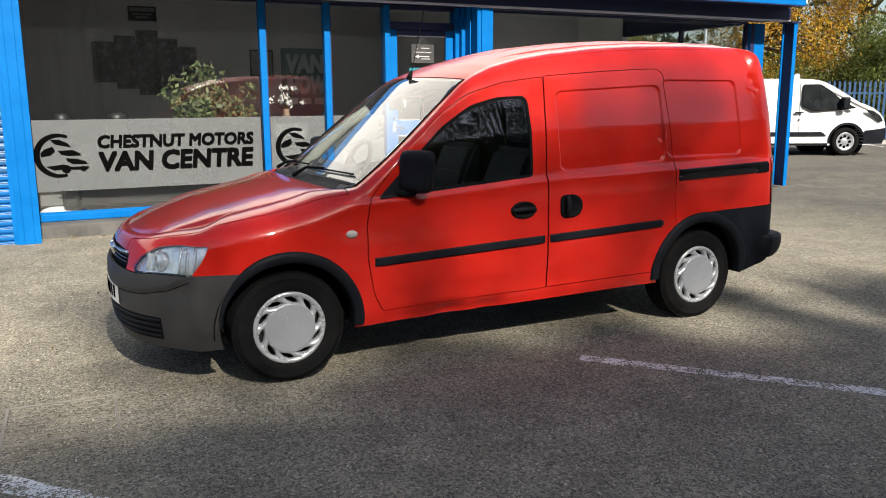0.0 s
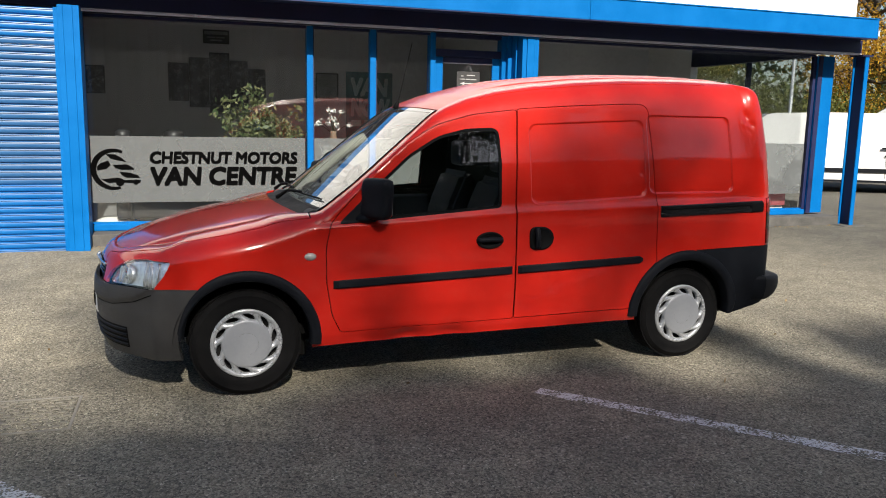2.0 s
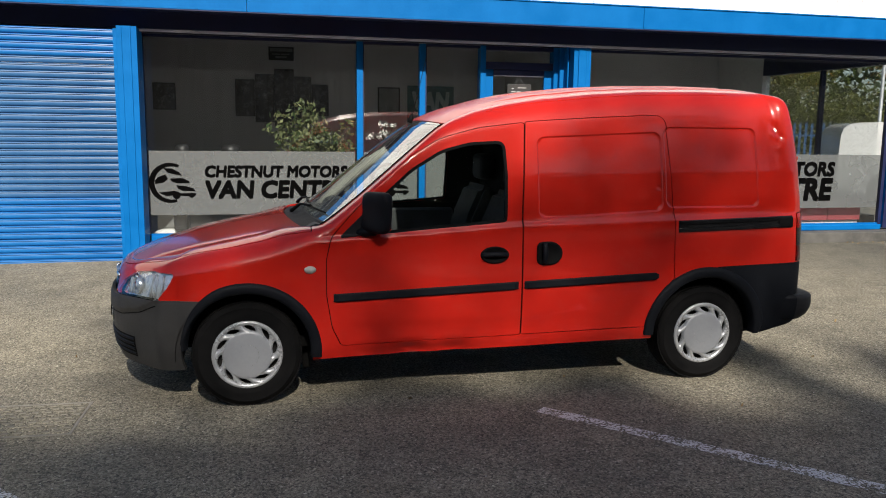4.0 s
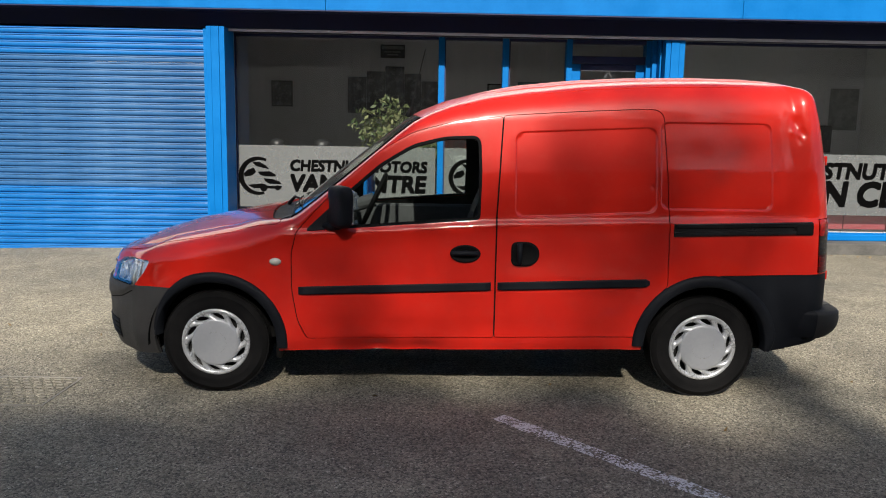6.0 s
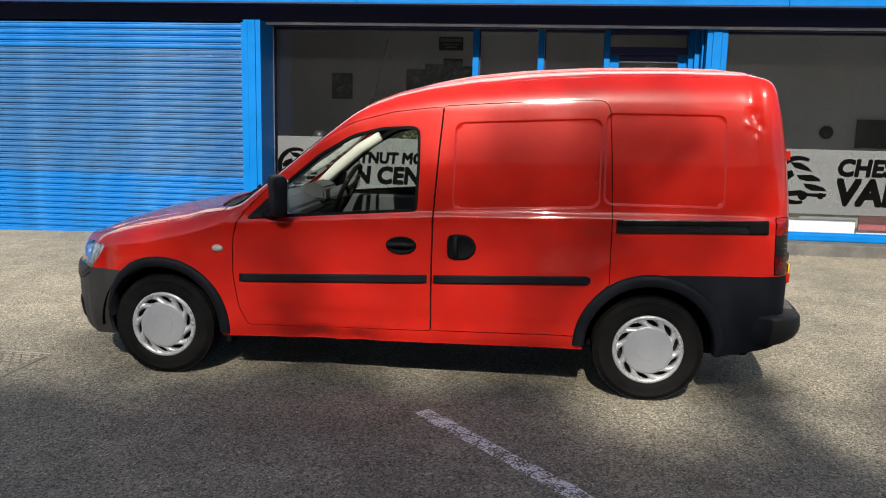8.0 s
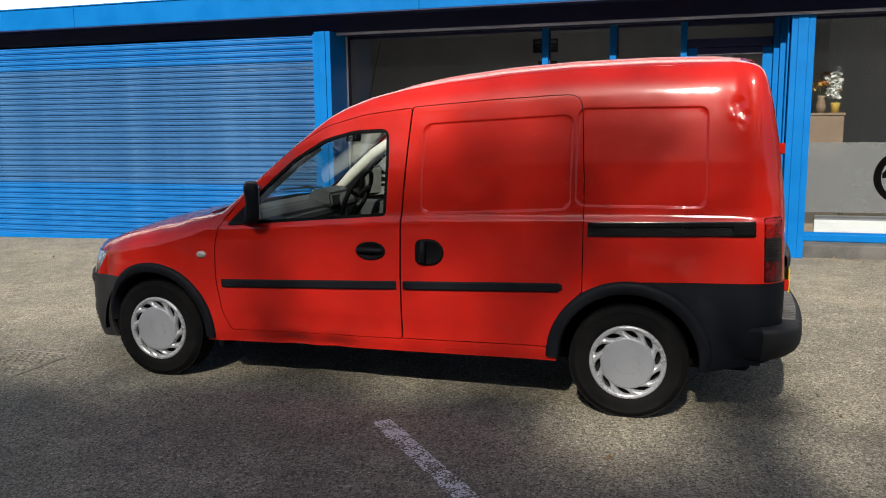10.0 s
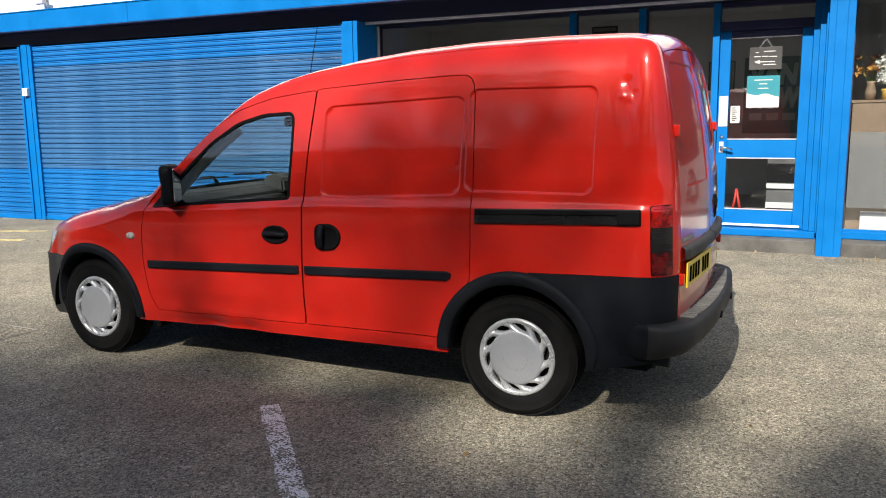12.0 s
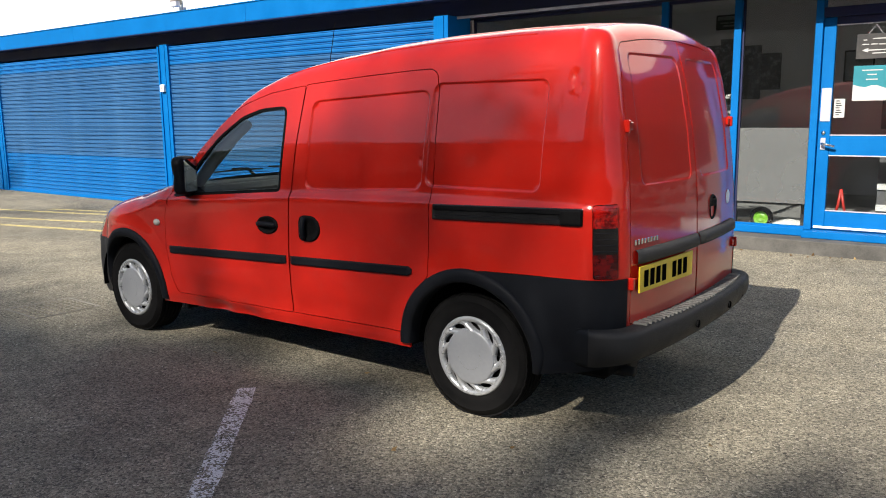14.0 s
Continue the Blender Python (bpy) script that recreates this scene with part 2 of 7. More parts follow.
# the roofline over the middle, and how the flanks lean in
PROF = table([(-0.80, 0.60), (-0.74, 0.685), (-0.66, 0.745), (-0.50, 0.818), (-0.30, 0.880), (-0.05, 0.935), (0.14, 0.970), (0.31, 0.992), (0.356, 1.010),
              (1.013, 1.530), (1.108, 1.583), (1.251, 1.641), (1.45, 1.695), (1.70, 1.742), (2.00, 1.775), (2.35, 1.797), (2.75, 1.806), (3.10, 1.802), (3.35, 1.785), (3.6, 1.76)], -0.9, 3.7, 0.004, 0.05)
LEAN_SIDE = table([(0.15, 0.060), (0.24, 0.030), (0.30, 0.016), (0.40, 0.008), (0.55, 0.001), (0.68, 0.000), (0.85, 0.006), (0.955, 0.011), (0.974, 0.014), (0.992, 0.030), (1.02, 0.037), (1.10, 0.046), (1.25, 0.070), (1.45, 0.118), (1.54, 0.140), (1.8, 0.21)], 0.1, 1.85, 0.004, 0.012)
LEAN_NOSE = table([(0.15, 0.055), (0.24, 0.022), (0.32, 0.006), (0.45, 0.000), (0.56, 0.006), (0.60, 0.020), (0.66, 0.034), (0.74, 0.060), (1.8, 0.3)], 0.1, 1.85, 0.004, 0.02)
LEAN_TAIL = table([(0.15, 0.02), (0.50, 0.006), (0.66, 0.004), (0.75, 0.006), (1.00, 0.016), (1.10, 0.024), (1.336, 0.055), (1.55, 0.098), (1.66, 0.130), (1.85, 0.2)], 0.1, 1.85, 0.004, 0.03)
BELT = table([(-0.8, 0.88), (0.45, 0.920), (1.5, 0.995), (2.4, 1.018), (3.4, 1.030)], -0.9, 3.7, 0.02, 0.2)
SHOULDER = table([(-0.9, 0.62), (-0.70, 0.660), (-0.45, 0.700), (-0.2, 0.735), (0.10, 0.785), (0.30, 0.845), (0.44, 0.920), (0.58, 1.055), (0.73, 1.200), (0.90, 1.345), (1.05, 1.425), (1.25, 1.482), (1.55, 1.520), (2.2, 1.545), (3.0, 1.560), (3.7, 1.560)], -0.9, 3.7, 0.004, 0.06)
ROUND = table([(-0.9, 0.10), (-0.6, 0.20), (-0.2, 0.28), (0.20, 0.26), (0.36, 0.12), (0.6, 0.085), (1.0, 0.09), (1.25, 0.15), (1.6, 0.20), (2.2, 0.22), (3.0, 0.22), (3.30, 0.20), (3.7, 0.20)], -0.9, 3.7, 0.004, 0.08)
BOW = 0.17
FOLD = ([-0.75, -0.55, -0.40, -0.25, -0.10, 0.05, 0.30], [0.38, 0.440, 0.475, 0.510, 0.540, 0.565, 0.590])


def ease(a, b, x):
    t = np.clip((x - a) / (b - a), 0, 1)
    return t * t * (3 - 2 * t)


def top_z(x, y):
    """Height of bonnet, screen and roof over a place."""
    crown = 0.012 + 0.016 * ease(0.25, 0.05, x) + 0.040 * np.clip((x - 1.0) / 0.8, 0, 1)
    # the bonnet's long fold, past which its edge falls away
    past = np.abs(y) - np.interp(x, *FOLD)
    fall = 0.5 * (past + np.sqrt(past * past + 0.0002)) * ease(0.30, 0.12, x)
    # shallow ribs along the roof
    rib = 0.006 * (ease(0.050, 0.022, np.abs(np.abs(y) - 0.38)) + ease(0.050, 0.022, np.abs(np.abs(y) - 0.13))) * ease(1.35, 1.65, x) * ease(3.22, 3.05, x)
    return np.interp(x - BOW * y * y, *PROF) - crown * (y / 0.55) ** 2 - 0.32 * fall + rib


def rounded_box(u, z, u0, u1, z0, z1, r):
    """How far outside (+) or inside (-) a rounded rectangle a point lies."""
    du, dz = np.abs(u - (u0 + u1) / 2) - (u1 - u0) / 2 + r, np.abs(z - (z0 + z1) / 2) - (z1 - z0) / 2 + r
    return np.hypot(np.maximum(du, 0), np.maximum(dz, 0)) + np.minimum(np.maximum(du, dz), 0) - r


RB0, RB1 = u_rear(0.565), u_rear(0.055)
PRESSED = ((1.640, 2.425, 1.020, 1.490, 0.055, 0.011, 0.050), (2.44, 3.066, 1.058, 1.538, 0.05, 0.012, 0.0), (RB0, RB1, 1.085, 1.640, 0.045, 0.0045, 0.0))


def wall_frame(u):
    x, w = np.interp(u, PU, PX), np.interp(u, PU, PW)
    nx, nw = np.interp(u, PU, NX), np.interp(u, PU, NW)
    return x, w, nx, nw


def wall_lean(u, x, nx, z):
    front, tail = np.where(u < 1.4, ease(0.15, 0.85, -nx), 0.0), np.where(u > 1.4, ease(0.05, 0.95, nx), 0.0)
    zb = z - (np.interp(x, *BELT) - 1.0) * ease(0.75, 0.95, z)
    side = np.interp(zb, *LEAN_SIDE)
    fore = ease(0.42, 0.05, x)
    side = side * (1 - fore) + fore * np.interp(z, *LEAN_SIDE) * np.where(z > 0.8, 1.0, 1.0)
    lean = (1 - front - tail) * side + front * np.interp(z, *LEAN_NOSE) + tail * np.interp(z, *LEAN_TAIL)
    # the bumper and lamp swell at the front corner
    lean = lean - np.where(u < 0.0, 0.042 * np.exp(-((nx + 0.40) / 0.22) ** 2), 0.0) * ease(-0.34, -0.46, x) * ease(0.84, 0.60, z)
    # pressed-in panels of the side door, of the quarter and of the rear door, each with a firm edge
    for u0, u1, z0, z1, r, d, tilt in PRESSED:
        lean = lean + d * ease(0.001, -0.011, rounded_box(u, z - tilt * (u - (u0 + u1) / 2), u0, u1, z0, z1, r))
    # wheel-arch lips swell outward, the sill is knocked in, and small dents
    for cx in (0.0, 2.716):
        rr = np.hypot(x - cx, z - 0.29)
        lean = lean - 0.010 * ease(0.52, 0.40, rr) * (1 - tail)
    lean = lean + 0.026 * np.exp(-((x - 0.95) / 0.28) ** 2 - ((z - 0.275) / 0.04) ** 2) * (1 + 0.5 * np.sin(x * 23))
    lean = lean + 0.004 * ease(0.46, 0.40, z) * ease(0.33, 0.38, z) * ease(0.5, 0.6, x) * (1 - tail)
    for du, dz, s, d in ((3.225, 1.545, 0.034, 0.012), (3.262, 1.492, 0.022, 0.009), (3.19, 1.492, 0.018, -0.005), (3.235, 1.450, 0.016, 0.004), (2.40, 1.178, 0.012, 0.004), (2.30, 1.172, 0.05, 0.0012)):
        lean = lean + d * np.exp(-((u - du) ** 2 + (z - dz) ** 2) / s ** 2)
    return lean


def wall_size(u, x, nx):
    tail = np.where(u > 1.4, ease(0.1, 0.95, nx), 0.0)
    zs = np.interp(x, *SHOULDER) * (1 - tail) + 1.645 * tail
    r = np.interp(x, *ROUND) * (1 - tail) + 0.13 * tail
    front = np.where(u < 0.2, ease(0.3, 0.95, -nx), 0.0)
    return zs, r * (1 - 0.4 * front)


def rim_xy(u):
    """Where the wall's rounding ends and the top begins."""
    x, w, nx, nw = wall_frame(u)
    zs, r = wall_size(u, x, nx)
    ins = wall_lean(u, x, nx, zs) + r
    return x - nx * ins, w - nw * ins


def wall_length(u):
    x, w, nx, nw = wall_frame(u)
    zs, r = wall_size(u, x, nx)
    rx, ry = rim_xy(u)
    h = np.maximum(top_z(rx, ry) - zs, 0.02)
    return zs, r, h, (r + h) * 0.5 * math.pi / 2


def wall(u, v, off=0.0):
    """The flank: u runs round the outline, v up it (height, and past the shoulder the length round it). Left side, y < 0."""
    u, v = np.asarray(u, float), np.asarray(v, float)
    x, w, nx, nw = wall_frame(u)
    zs, r, h, ln = wall_length(u)
    a = np.clip((v - zs) / ln, 0, 1) * math.pi / 2
    z = np.where(v < zs, v, zs + h * np.sin(a))
    lean = np.where(v < zs, wall_lean(u, x, nx, np.minimum(v, zs)), wall_lean(u, x, nx, zs) + r * (1 - np.cos(a)))
    lean = lean + np.where(v >= zs, wall_lean(u, x, nx, np.minimum(z, 1.70)) - wall_lean(u, x, nx, zs), 0) * np.clip(1 - a, 0, 1) ** 2
    ins = lean - off
    return np.stack((x - nx * ins, -(w - nw * ins), z), -1)


def cover(x, y, off=0.0):
    x, y = np.asarray(x, float), np.asarray(y, float)
    return np.stack((x, y, top_z(x, y) + off), -1)


def normals(fn, a, b, off):
    e = 0.0015
    n = np.cross(fn(a + e, b, off) - fn(a - e, b, off), fn(a, b + e, off) - fn(a, b - e, off))
    return n / np.maximum(np.linalg.norm(n, axis=1, keepdims=True), 1e-9)


def inside(poly, pts):
    poly = np.asarray(poly)
    hit = np.zeros(len(pts), bool)
    x, y = pts[:, 0], pts[:, 1]
    for (x0, y0), (x1, y1) in zip(poly, np.roll(poly, -1, 0)):
        if y0 != y1:
            hit ^= ((y0 > y) != (y1 > y)) & (x < (x1 - x0) * (y - y0) / (y1 - y0) + x0)
    return hit


def rounded(points, step=0.02):
    """A closed outline through corners (x, y, radius), its corners rounded and its sides cut into short lengths."""
    n, out = len(points), []
    for i in range(n):
        p, a, b = np.array(points[i][:2]), np.array(points[i - 1][:2]), np.array(points[(i + 1) % n][:2])
        r = points[i][2] if len(points[i]) > 2 else 0
        if r:
            da, db = (a - p) / np.linalg.norm(a - p), (b - p) / np.linalg.norm(b - p)
            ang = math.acos(np.clip(da @ db, -1, 1))
            d = min(r / math.tan(ang / 2), 0.48 * np.linalg.norm(a - p), 0.48 * np.linalg.norm(b - p))
            s, e = p + da * d, p + db * d
            for t in np.linspace(0, 1, 7):
                out.append((1 - t) ** 2 * s + 2 * t * (1 - t) * p + t * t * e)
        else:
            out.append(p)
    fine = []
    for a, b in zip(out, out[1:] + out[:1]):
        k = max(1, int(np.linalg.norm(b - a) / step))
        fine += [a + (b - a) * t for t in np.arange(k) / k]
    return np.array(fine)


def offset_line(poly, d):
    """The outline moved outward by d (inward if negative)."""
    area = np.sum(poly[:, 0] * np.roll(poly[:, 1], -1) - np.roll(poly[:, 0], -1) * poly[:, 1])
    t = np.roll(poly, -1, 0) - np.roll(poly, 1, 0)
    n = np.stack((t[:, 1], -t[:, 0]), -1) * (1 if area > 0 else -1)
    return poly + d * n / np.maximum(np.linalg.norm(n, axis=1, keepdims=True), 1e-9)


def triangulate(outlines, grid, clear=0.006):
    """A triangle mesh that keeps to all outlines, over a grid of points."""
    pts, edges = [], []
    for o in outlines:
        k = len(pts)
        pts += [tuple(p) for p in o]
        edges += [(k + i, k + (i + 1) % len(o)) for i in range(len(o))]
    taken = {}
    for p in pts:
        taken.setdefault((int(p[0] / 0.02), int(p[1] / 0.02)), []).append(p)
    for p in grid:
        c = (int(p[0] / 0.02), int(p[1] / 0.02))
        near = [q for i in (-1, 0, 1) for j in (-1, 0, 1) for q in taken.get((c[0] + i, c[1] + j), ())]
        if all((q[0] - p[0]) ** 2 + (q[1] - p[1]) ** 2 > clear * clear for q in near):
            pts.append(tuple(p))
    verts, _, faces, _, _, _ = delaunay_2d_cdt([Vector(p) for p in pts], edges, [], 0, 1e-6)
    return np.array([tuple(v) for v in verts]), np.array([f for f in faces if len(f) == 3])


def skin_mesh(name, pts, tris, fn, off=0.0, thick=0.014, both=False):
    """The mesh of a panel: its skin on the surface fn with true normals, and its edges turned in by thick."""
    used, inv = np.unique(tris, return_inverse=True)
    tris, uv = inv.reshape(-1, 3), pts[used]
    pos, nor = fn(uv[:, 0], uv[:, 1], off), normals(fn, uv[:, 0], uv[:, 1], off)
    flip = np.cross(pos[tris[:, 1]] - pos[tris[:, 0]], pos[tris[:, 2]] - pos[tris[:, 0]])
    bad = np.einsum("ij,ij->i", flip, nor[tris[:, 0]]) < 0
    tris[bad] = tris[bad][:, ::-1]
    faces, verts, loops = [tuple(map(int, t)) for t in tris], [tuple(p) for p in pos], [tuple(nor[i]) for t in tris for i in t]
    if thick:
        seen = {}
        for t in faces:
            for a, b in ((t[0], t[1]), (t[1], t[2]), (t[2], t[0])):
                if (b, a) in seen:
                    del seen[(b, a)]
                else:
                    seen[(a, b)] = 1
        for a, b in seen:
            k = len(verts)
            inn = pos[[b, a]] - nor[[b, a]] * thick
            verts += [tuple(pos[b]), tuple(pos[a]), tuple(inn[1]), tuple(inn[0])]
            faces.append((k, k + 1, k + 2, k + 3))
            n = np.cross(pos[a] - pos[b], inn[1] - pos[b])
            n = tuple(n / max(np.linalg.norm(n), 1e-9))
            loops += [n] * 4
    if both:
        k = len(verts)
        faces += [tuple(k + i for i in f[::-1]) for f in faces]
        at = 0
        more = []
        for f in faces[: len(faces) // 2]:
            more += [(x, -y, z) for x, y, z in loops[at:at + len(f)][::-1]]
            at += len(f)
        verts += [(x, -y, z) for x, y, z in verts]
        loops += more
    me = bpy.data.meshes.new(name)
    me.from_pydata(verts, [], faces)
    me.polygons.foreach_set("use_smooth", [True] * len(me.polygons))
    me.normals_split_custom_set(loops)
    return me


van = thing("red_panel_van", "worn red panel van with dark plastic bumpers, parked on asphalt", "van", at=(0, 0.02, 0))
GAP = 0.0024

# outlines on the flank, in metres along and up it
door_1 = rounded([(0.505, 0.318, 0.03), (0.455, 0.42, 0.2), (0.425, 0.60, 0.3), (0.425, 0.80, 0.2), (0.452, 0.915, 0.10), (0.56, 1.035, 0.5), (0.73, 1.216, 0.5), (0.90, 1.364, 0.4), (1.08, 1.462, 0.4), (1.30, 1.522, 0.4), (1.574, 1.556, 0.02),
                  (1.560, 1.35, 0.5), (1.539, 0.99, 0.5), (1.537, 0.70, 0.3), (1.538, 0.334, 0.02)])
door_2 = rounded([(1.542, 0.336, 0.01), (1.541, 0.70, 0.3), (1.543, 0.99, 0.5), (1.564, 1.35, 0.5), (1.578, 1.556, 0.01), (1.60, 1.562, 0.05), (2.0, 1.588, 0.4), (2.30, 1.603, 0.2), (2.458, 1.606, 0.075), (2.469, 1.46, 0.3), (2.484, 1.20, 0.3), (2.490, 0.96, 0.3), (2.490, 0.70, 0.02), (2.490, 0.640, 0.01), (2.40, 0.55, 0.1), (2.345, 0.45, 0.1), (2.318, 0.348, 0.01)])
pane_1 = rounded([(0.505, 0.915, 0.01), (0.66, 0.928, 0.3), (1.0, 0.955, 0.4), (1.452, 0.990, 0.03), (1.460, 1.25, 0.4), (1.452, 1.447, 0.055), (1.25, 1.437, 0.4), (1.08, 1.393, 0.3), (0.90, 1.285, 0.4), (0.74, 1.145, 0.4), (0.62, 1.030, 0.3)])
seal_in = offset_line(pane_1, -0.016)
lamp_1 = rounded([(u_front(0.40), 0.594, 0.01), (u_front(0.46), 0.655, 0.05), (u_at_x(-0.615), 0.722, 0.08), (u_at_x(-0.51), 0.748, 0.08), (u_at_x(-0.375), 0.738, 0.02), (u_at_x(-0.405), 0.66, 0.1), (u_at_x(-0.452), 0.588, 0.015), (u_at_x(-0.54), 0.574, 0.1), (u_front(0.50), 0.572, 0.1), (u_front(0.41), 0.580, 0.03)])
lamp_2 = rounded([(3.334, 0.724, 0.006), (3.330, 0.87, 0.2), (3.328, 1.020, 0.012), (3.437, 1.024, 0.006), (3.439, 0.724, 0.006)])
lamp_mid = rounded([(3.30, 0.822), (3.30, 0.930), (3.50, 0.930), (3.50, 0.822)])
rear_door = rounded([(u_rear(0.668), 0.515, 0.02), (u_rear(0.668), 1.0, 0.3), (u_rear(0.668), 1.50, 0.2), (u_rear(0.640), 1.68, 0.08), (u_rear(0.35), 1.705, 0.3), (u_rear(0.006), 1.712, 0.006), (u_rear(0.006), 0.515, 0.006)])
ARCH = 0.352
arcs = [np.array([(cx + ARCH * math.cos(a), cz + ARCH * math.sin(a)) for a in np.linspace(0, 2 * math.pi, 90, endpoint=False)]) for cx, cz in ((0.0, 0.29), (2.716, 0.30))]
BUMP_Z = 0.590

gu, gv = np.meshgrid(np.arange(U0, U1 + 0.01, 0.016), np.arange(0.15, 2.05, 0.016))
grid = np.stack((np.minimum(gu, U1).ravel(), gv.ravel()), -1)
us = np.linspace(U0, U1, 420)
zs_, _, _, ln_ = wall_length(us)
top_edge = np.stack((us, zs_ + ln_), -1)
grid = grid[grid[:, 1] < np.interp(grid[:, 0], us, top_edge[:, 1]) - 0.006]
low = np.where(us < -0.1, 0.205, np.where(us > 2.716, np.interp(us, [2.95, 3.05, 3.40, 5], [0.250, 0.268, 0.345, 0.38]), np.interp(us, [0.3, 2.35], [0.245, 0.275])))
frame_line = np.concatenate((top_edge, np.stack((us, low), -1)[::-1]))
shut = lambda o: (offset_line(o, GAP), offset_line(o, -GAP))
quarter_cut = rounded([(2.716, 0.60), (2.78, 0.704), (u_at_x(3.30, True), 0.716), (u_rear(0.690), 0.716), (u_rear(0.690), 0.10), (2.716, 0.10)])
bumper_cut = np.array([(u, BUMP_Z - 0.012 * math.exp(-((u - u_front(0.42)) / 0.15) ** 2)) for u in np.linspace(U0, -0.05, 80)] + [(-0.05, 0.10), (U0, 0.10)])
bonnet_line = [(u, z) for u, z in zip(us, top_edge[:, 1] - ln_ * 0.42) if u_front(0.30) < u < 0.36]
bonnet_cut = np.array(bonnet_line + [(0.36, 1.10), (0.30, 1.25), (U0, 1.25), (U0, 0.668), (u_front(0.30), 0.664)])
outlines = [frame_line, *shut(door_1), *shut(door_2), pane_1, seal_in, lamp_1, offset_line(lamp_1, GAP), lamp_2, offset_line(lamp_2, GAP), lamp_mid, *shut(rear_door), *arcs, quarter_cut, offset_line(quarter_cut, -0.002), bumper_cut, bonnet_cut, offset_line(bonnet_cut, -0.006)]
for u0, u1, z0, z1, r, d, tilt in PRESSED:
    h = tilt * (u1 - u0) / 2
    for k in (0.002, -0.005, -0.012):
        outlines.append(rounded([(u0 - k, z0 - k - h, r + k), (u1 + k, z0 - k + h, r + k), (u1 + k, z1 + k + h, r + k), (u0 - k, z1 + k - h, r + k)]))
pts, tris = triangulate(outlines, grid)
mid = pts[tris].mean(1)
kept = inside(frame_line, mid)
for a in arcs:
    kept &= ~inside(a, mid)
zone = {}
left = kept.copy()


def take(name, mask):
    global left
    zone[name] = tris[left & mask]
    left = left & ~mask


whole = tris[kept & ~inside(pane_1, mid) & ~inside(lamp_1, mid) & (mid[:, 1] < np.interp(mid[:, 0], us, zs_ + 0.35 * ln_))]
in_bump = inside(bumper_cut, mid)
take("bumper", in_bump)
in_d1, in_d2 = inside(offset_line(door_1, -GAP), mid), inside(offset_line(door_2, -GAP), mid)
take("pane", inside(seal_in, mid))
take("seal", inside(pane_1, mid))
take("door_1", in_d1)
take("door_2", in_d2)
take("gaps", inside(offset_line(door_1, GAP), mid) | inside(offset_line(door_2, GAP), mid))
take("lamp_1", inside(lamp_1, mid))
take("lamp_2m", inside(lamp_2, mid) & inside(lamp_mid, mid))
take("lamp_2t", inside(lamp_2, mid) & (mid[:, 1] > 0.87))
take("lamp_2", inside(lamp_2, mid))
take("gap_lamps", inside(offset_line(lamp_1, GAP), mid) | inside(offset_line(lamp_2, GAP), mid))
take("rear_door", inside(offset_line(rear_door, -GAP), mid))
take("gap_rear", inside(offset_line(rear_door, GAP), mid))
take("quarter", inside(offset_line(quarter_cut, -0.002), mid))
take("gap_q", inside(quarter_cut, mid))
take("bonnet_side", inside(offset_line(bonnet_cut, -0.006), mid))
take("gap_b", inside(bonnet_cut, mid))
nose_slot = (mid[:, 0] < u_front(0.345)) & (mid[:, 1] < 0.668)
take("nose", nose_slot)
take("tail", ((mid[:, 0] > u_rear(0.60)) & (mid[:, 1] < 0.8)) | ((mid[:, 0] > u_rear(0.695)) & (mid[:, 1] < 0.49)))
take("body", left)


def both_sides(name, mesh, material, label="", parent=None, count=2):
    """A part on the left flank and its mirror image on the other."""
    a = part(name, mesh, material, parent or van, label)
    b = part(name, mesh, material, parent or van, label)
    b.scale = (1, -1, 1)
    return a, b


inner = skin_mesh("inner_lining", pts, whole, wall, off=-0.022, thick=0)
both_sides("inner_lining", inner, under_black)
both_sides("body_side", skin_mesh("body_side", pts, zone["body"], wall), red_paint, "red painted steel flank with small dents")
front_doors = both_sides("front_door", skin_mesh("front_door", pts, zone["door_1"], wall), red_paint)
side_doors = both_sides("sliding_door", skin_mesh("sliding_door", pts, zone["door_2"], wall), red_paint, "red sliding door with a pressed-in panel")
seal_mesh, pane_mesh = skin_mesh("window_seal", pts, zone["seal"], wall, off=0.001, thick=0.02), skin_mesh("window_pane", pts, zone["pane"], wall, off=-0.004, thick=0)
for d in front_doors:
    part("window_seal", seal_mesh, soft_black, d, "black rubber window seal")
    part("window_pane", pane_mesh, side_glass, d, "clear tinted glass")
rear_doors = both_sides("rear_door", skin_mesh("rear_door", pts, zone["rear_door"], wall), red_paint, "red rear door with a pressed-in panel")
both_sides("quarter_cladding", skin_mesh("quarter_cladding", pts, zone["quarter"], wall, off=0.003), trim_plastic, "dark plastic lower rear quarter")
part("front_bumper", skin_mesh("front_bumper", pts, zone["bumper"], lambda u, v, o=0: wall(u, v, o + 0.012 * ease(0.62, 0.585, v) * ease(-0.016, 0.016, v - np.interp(u, [u_front(0.2), u_front(0.5), u_at_x(-0.55), u_at_x(-0.43)], [0.475, 0.490, 0.525, 0.600])) + 0.006), thick=0.02, both=True), bumper_plastic, van, "weathered dark grey plastic front bumper")
part("nose_panel", skin_mesh("nose_panel", pts, zone["nose"], wall, off=-0.012, thick=0.02, both=True), soft_black, van, "black grille opening")

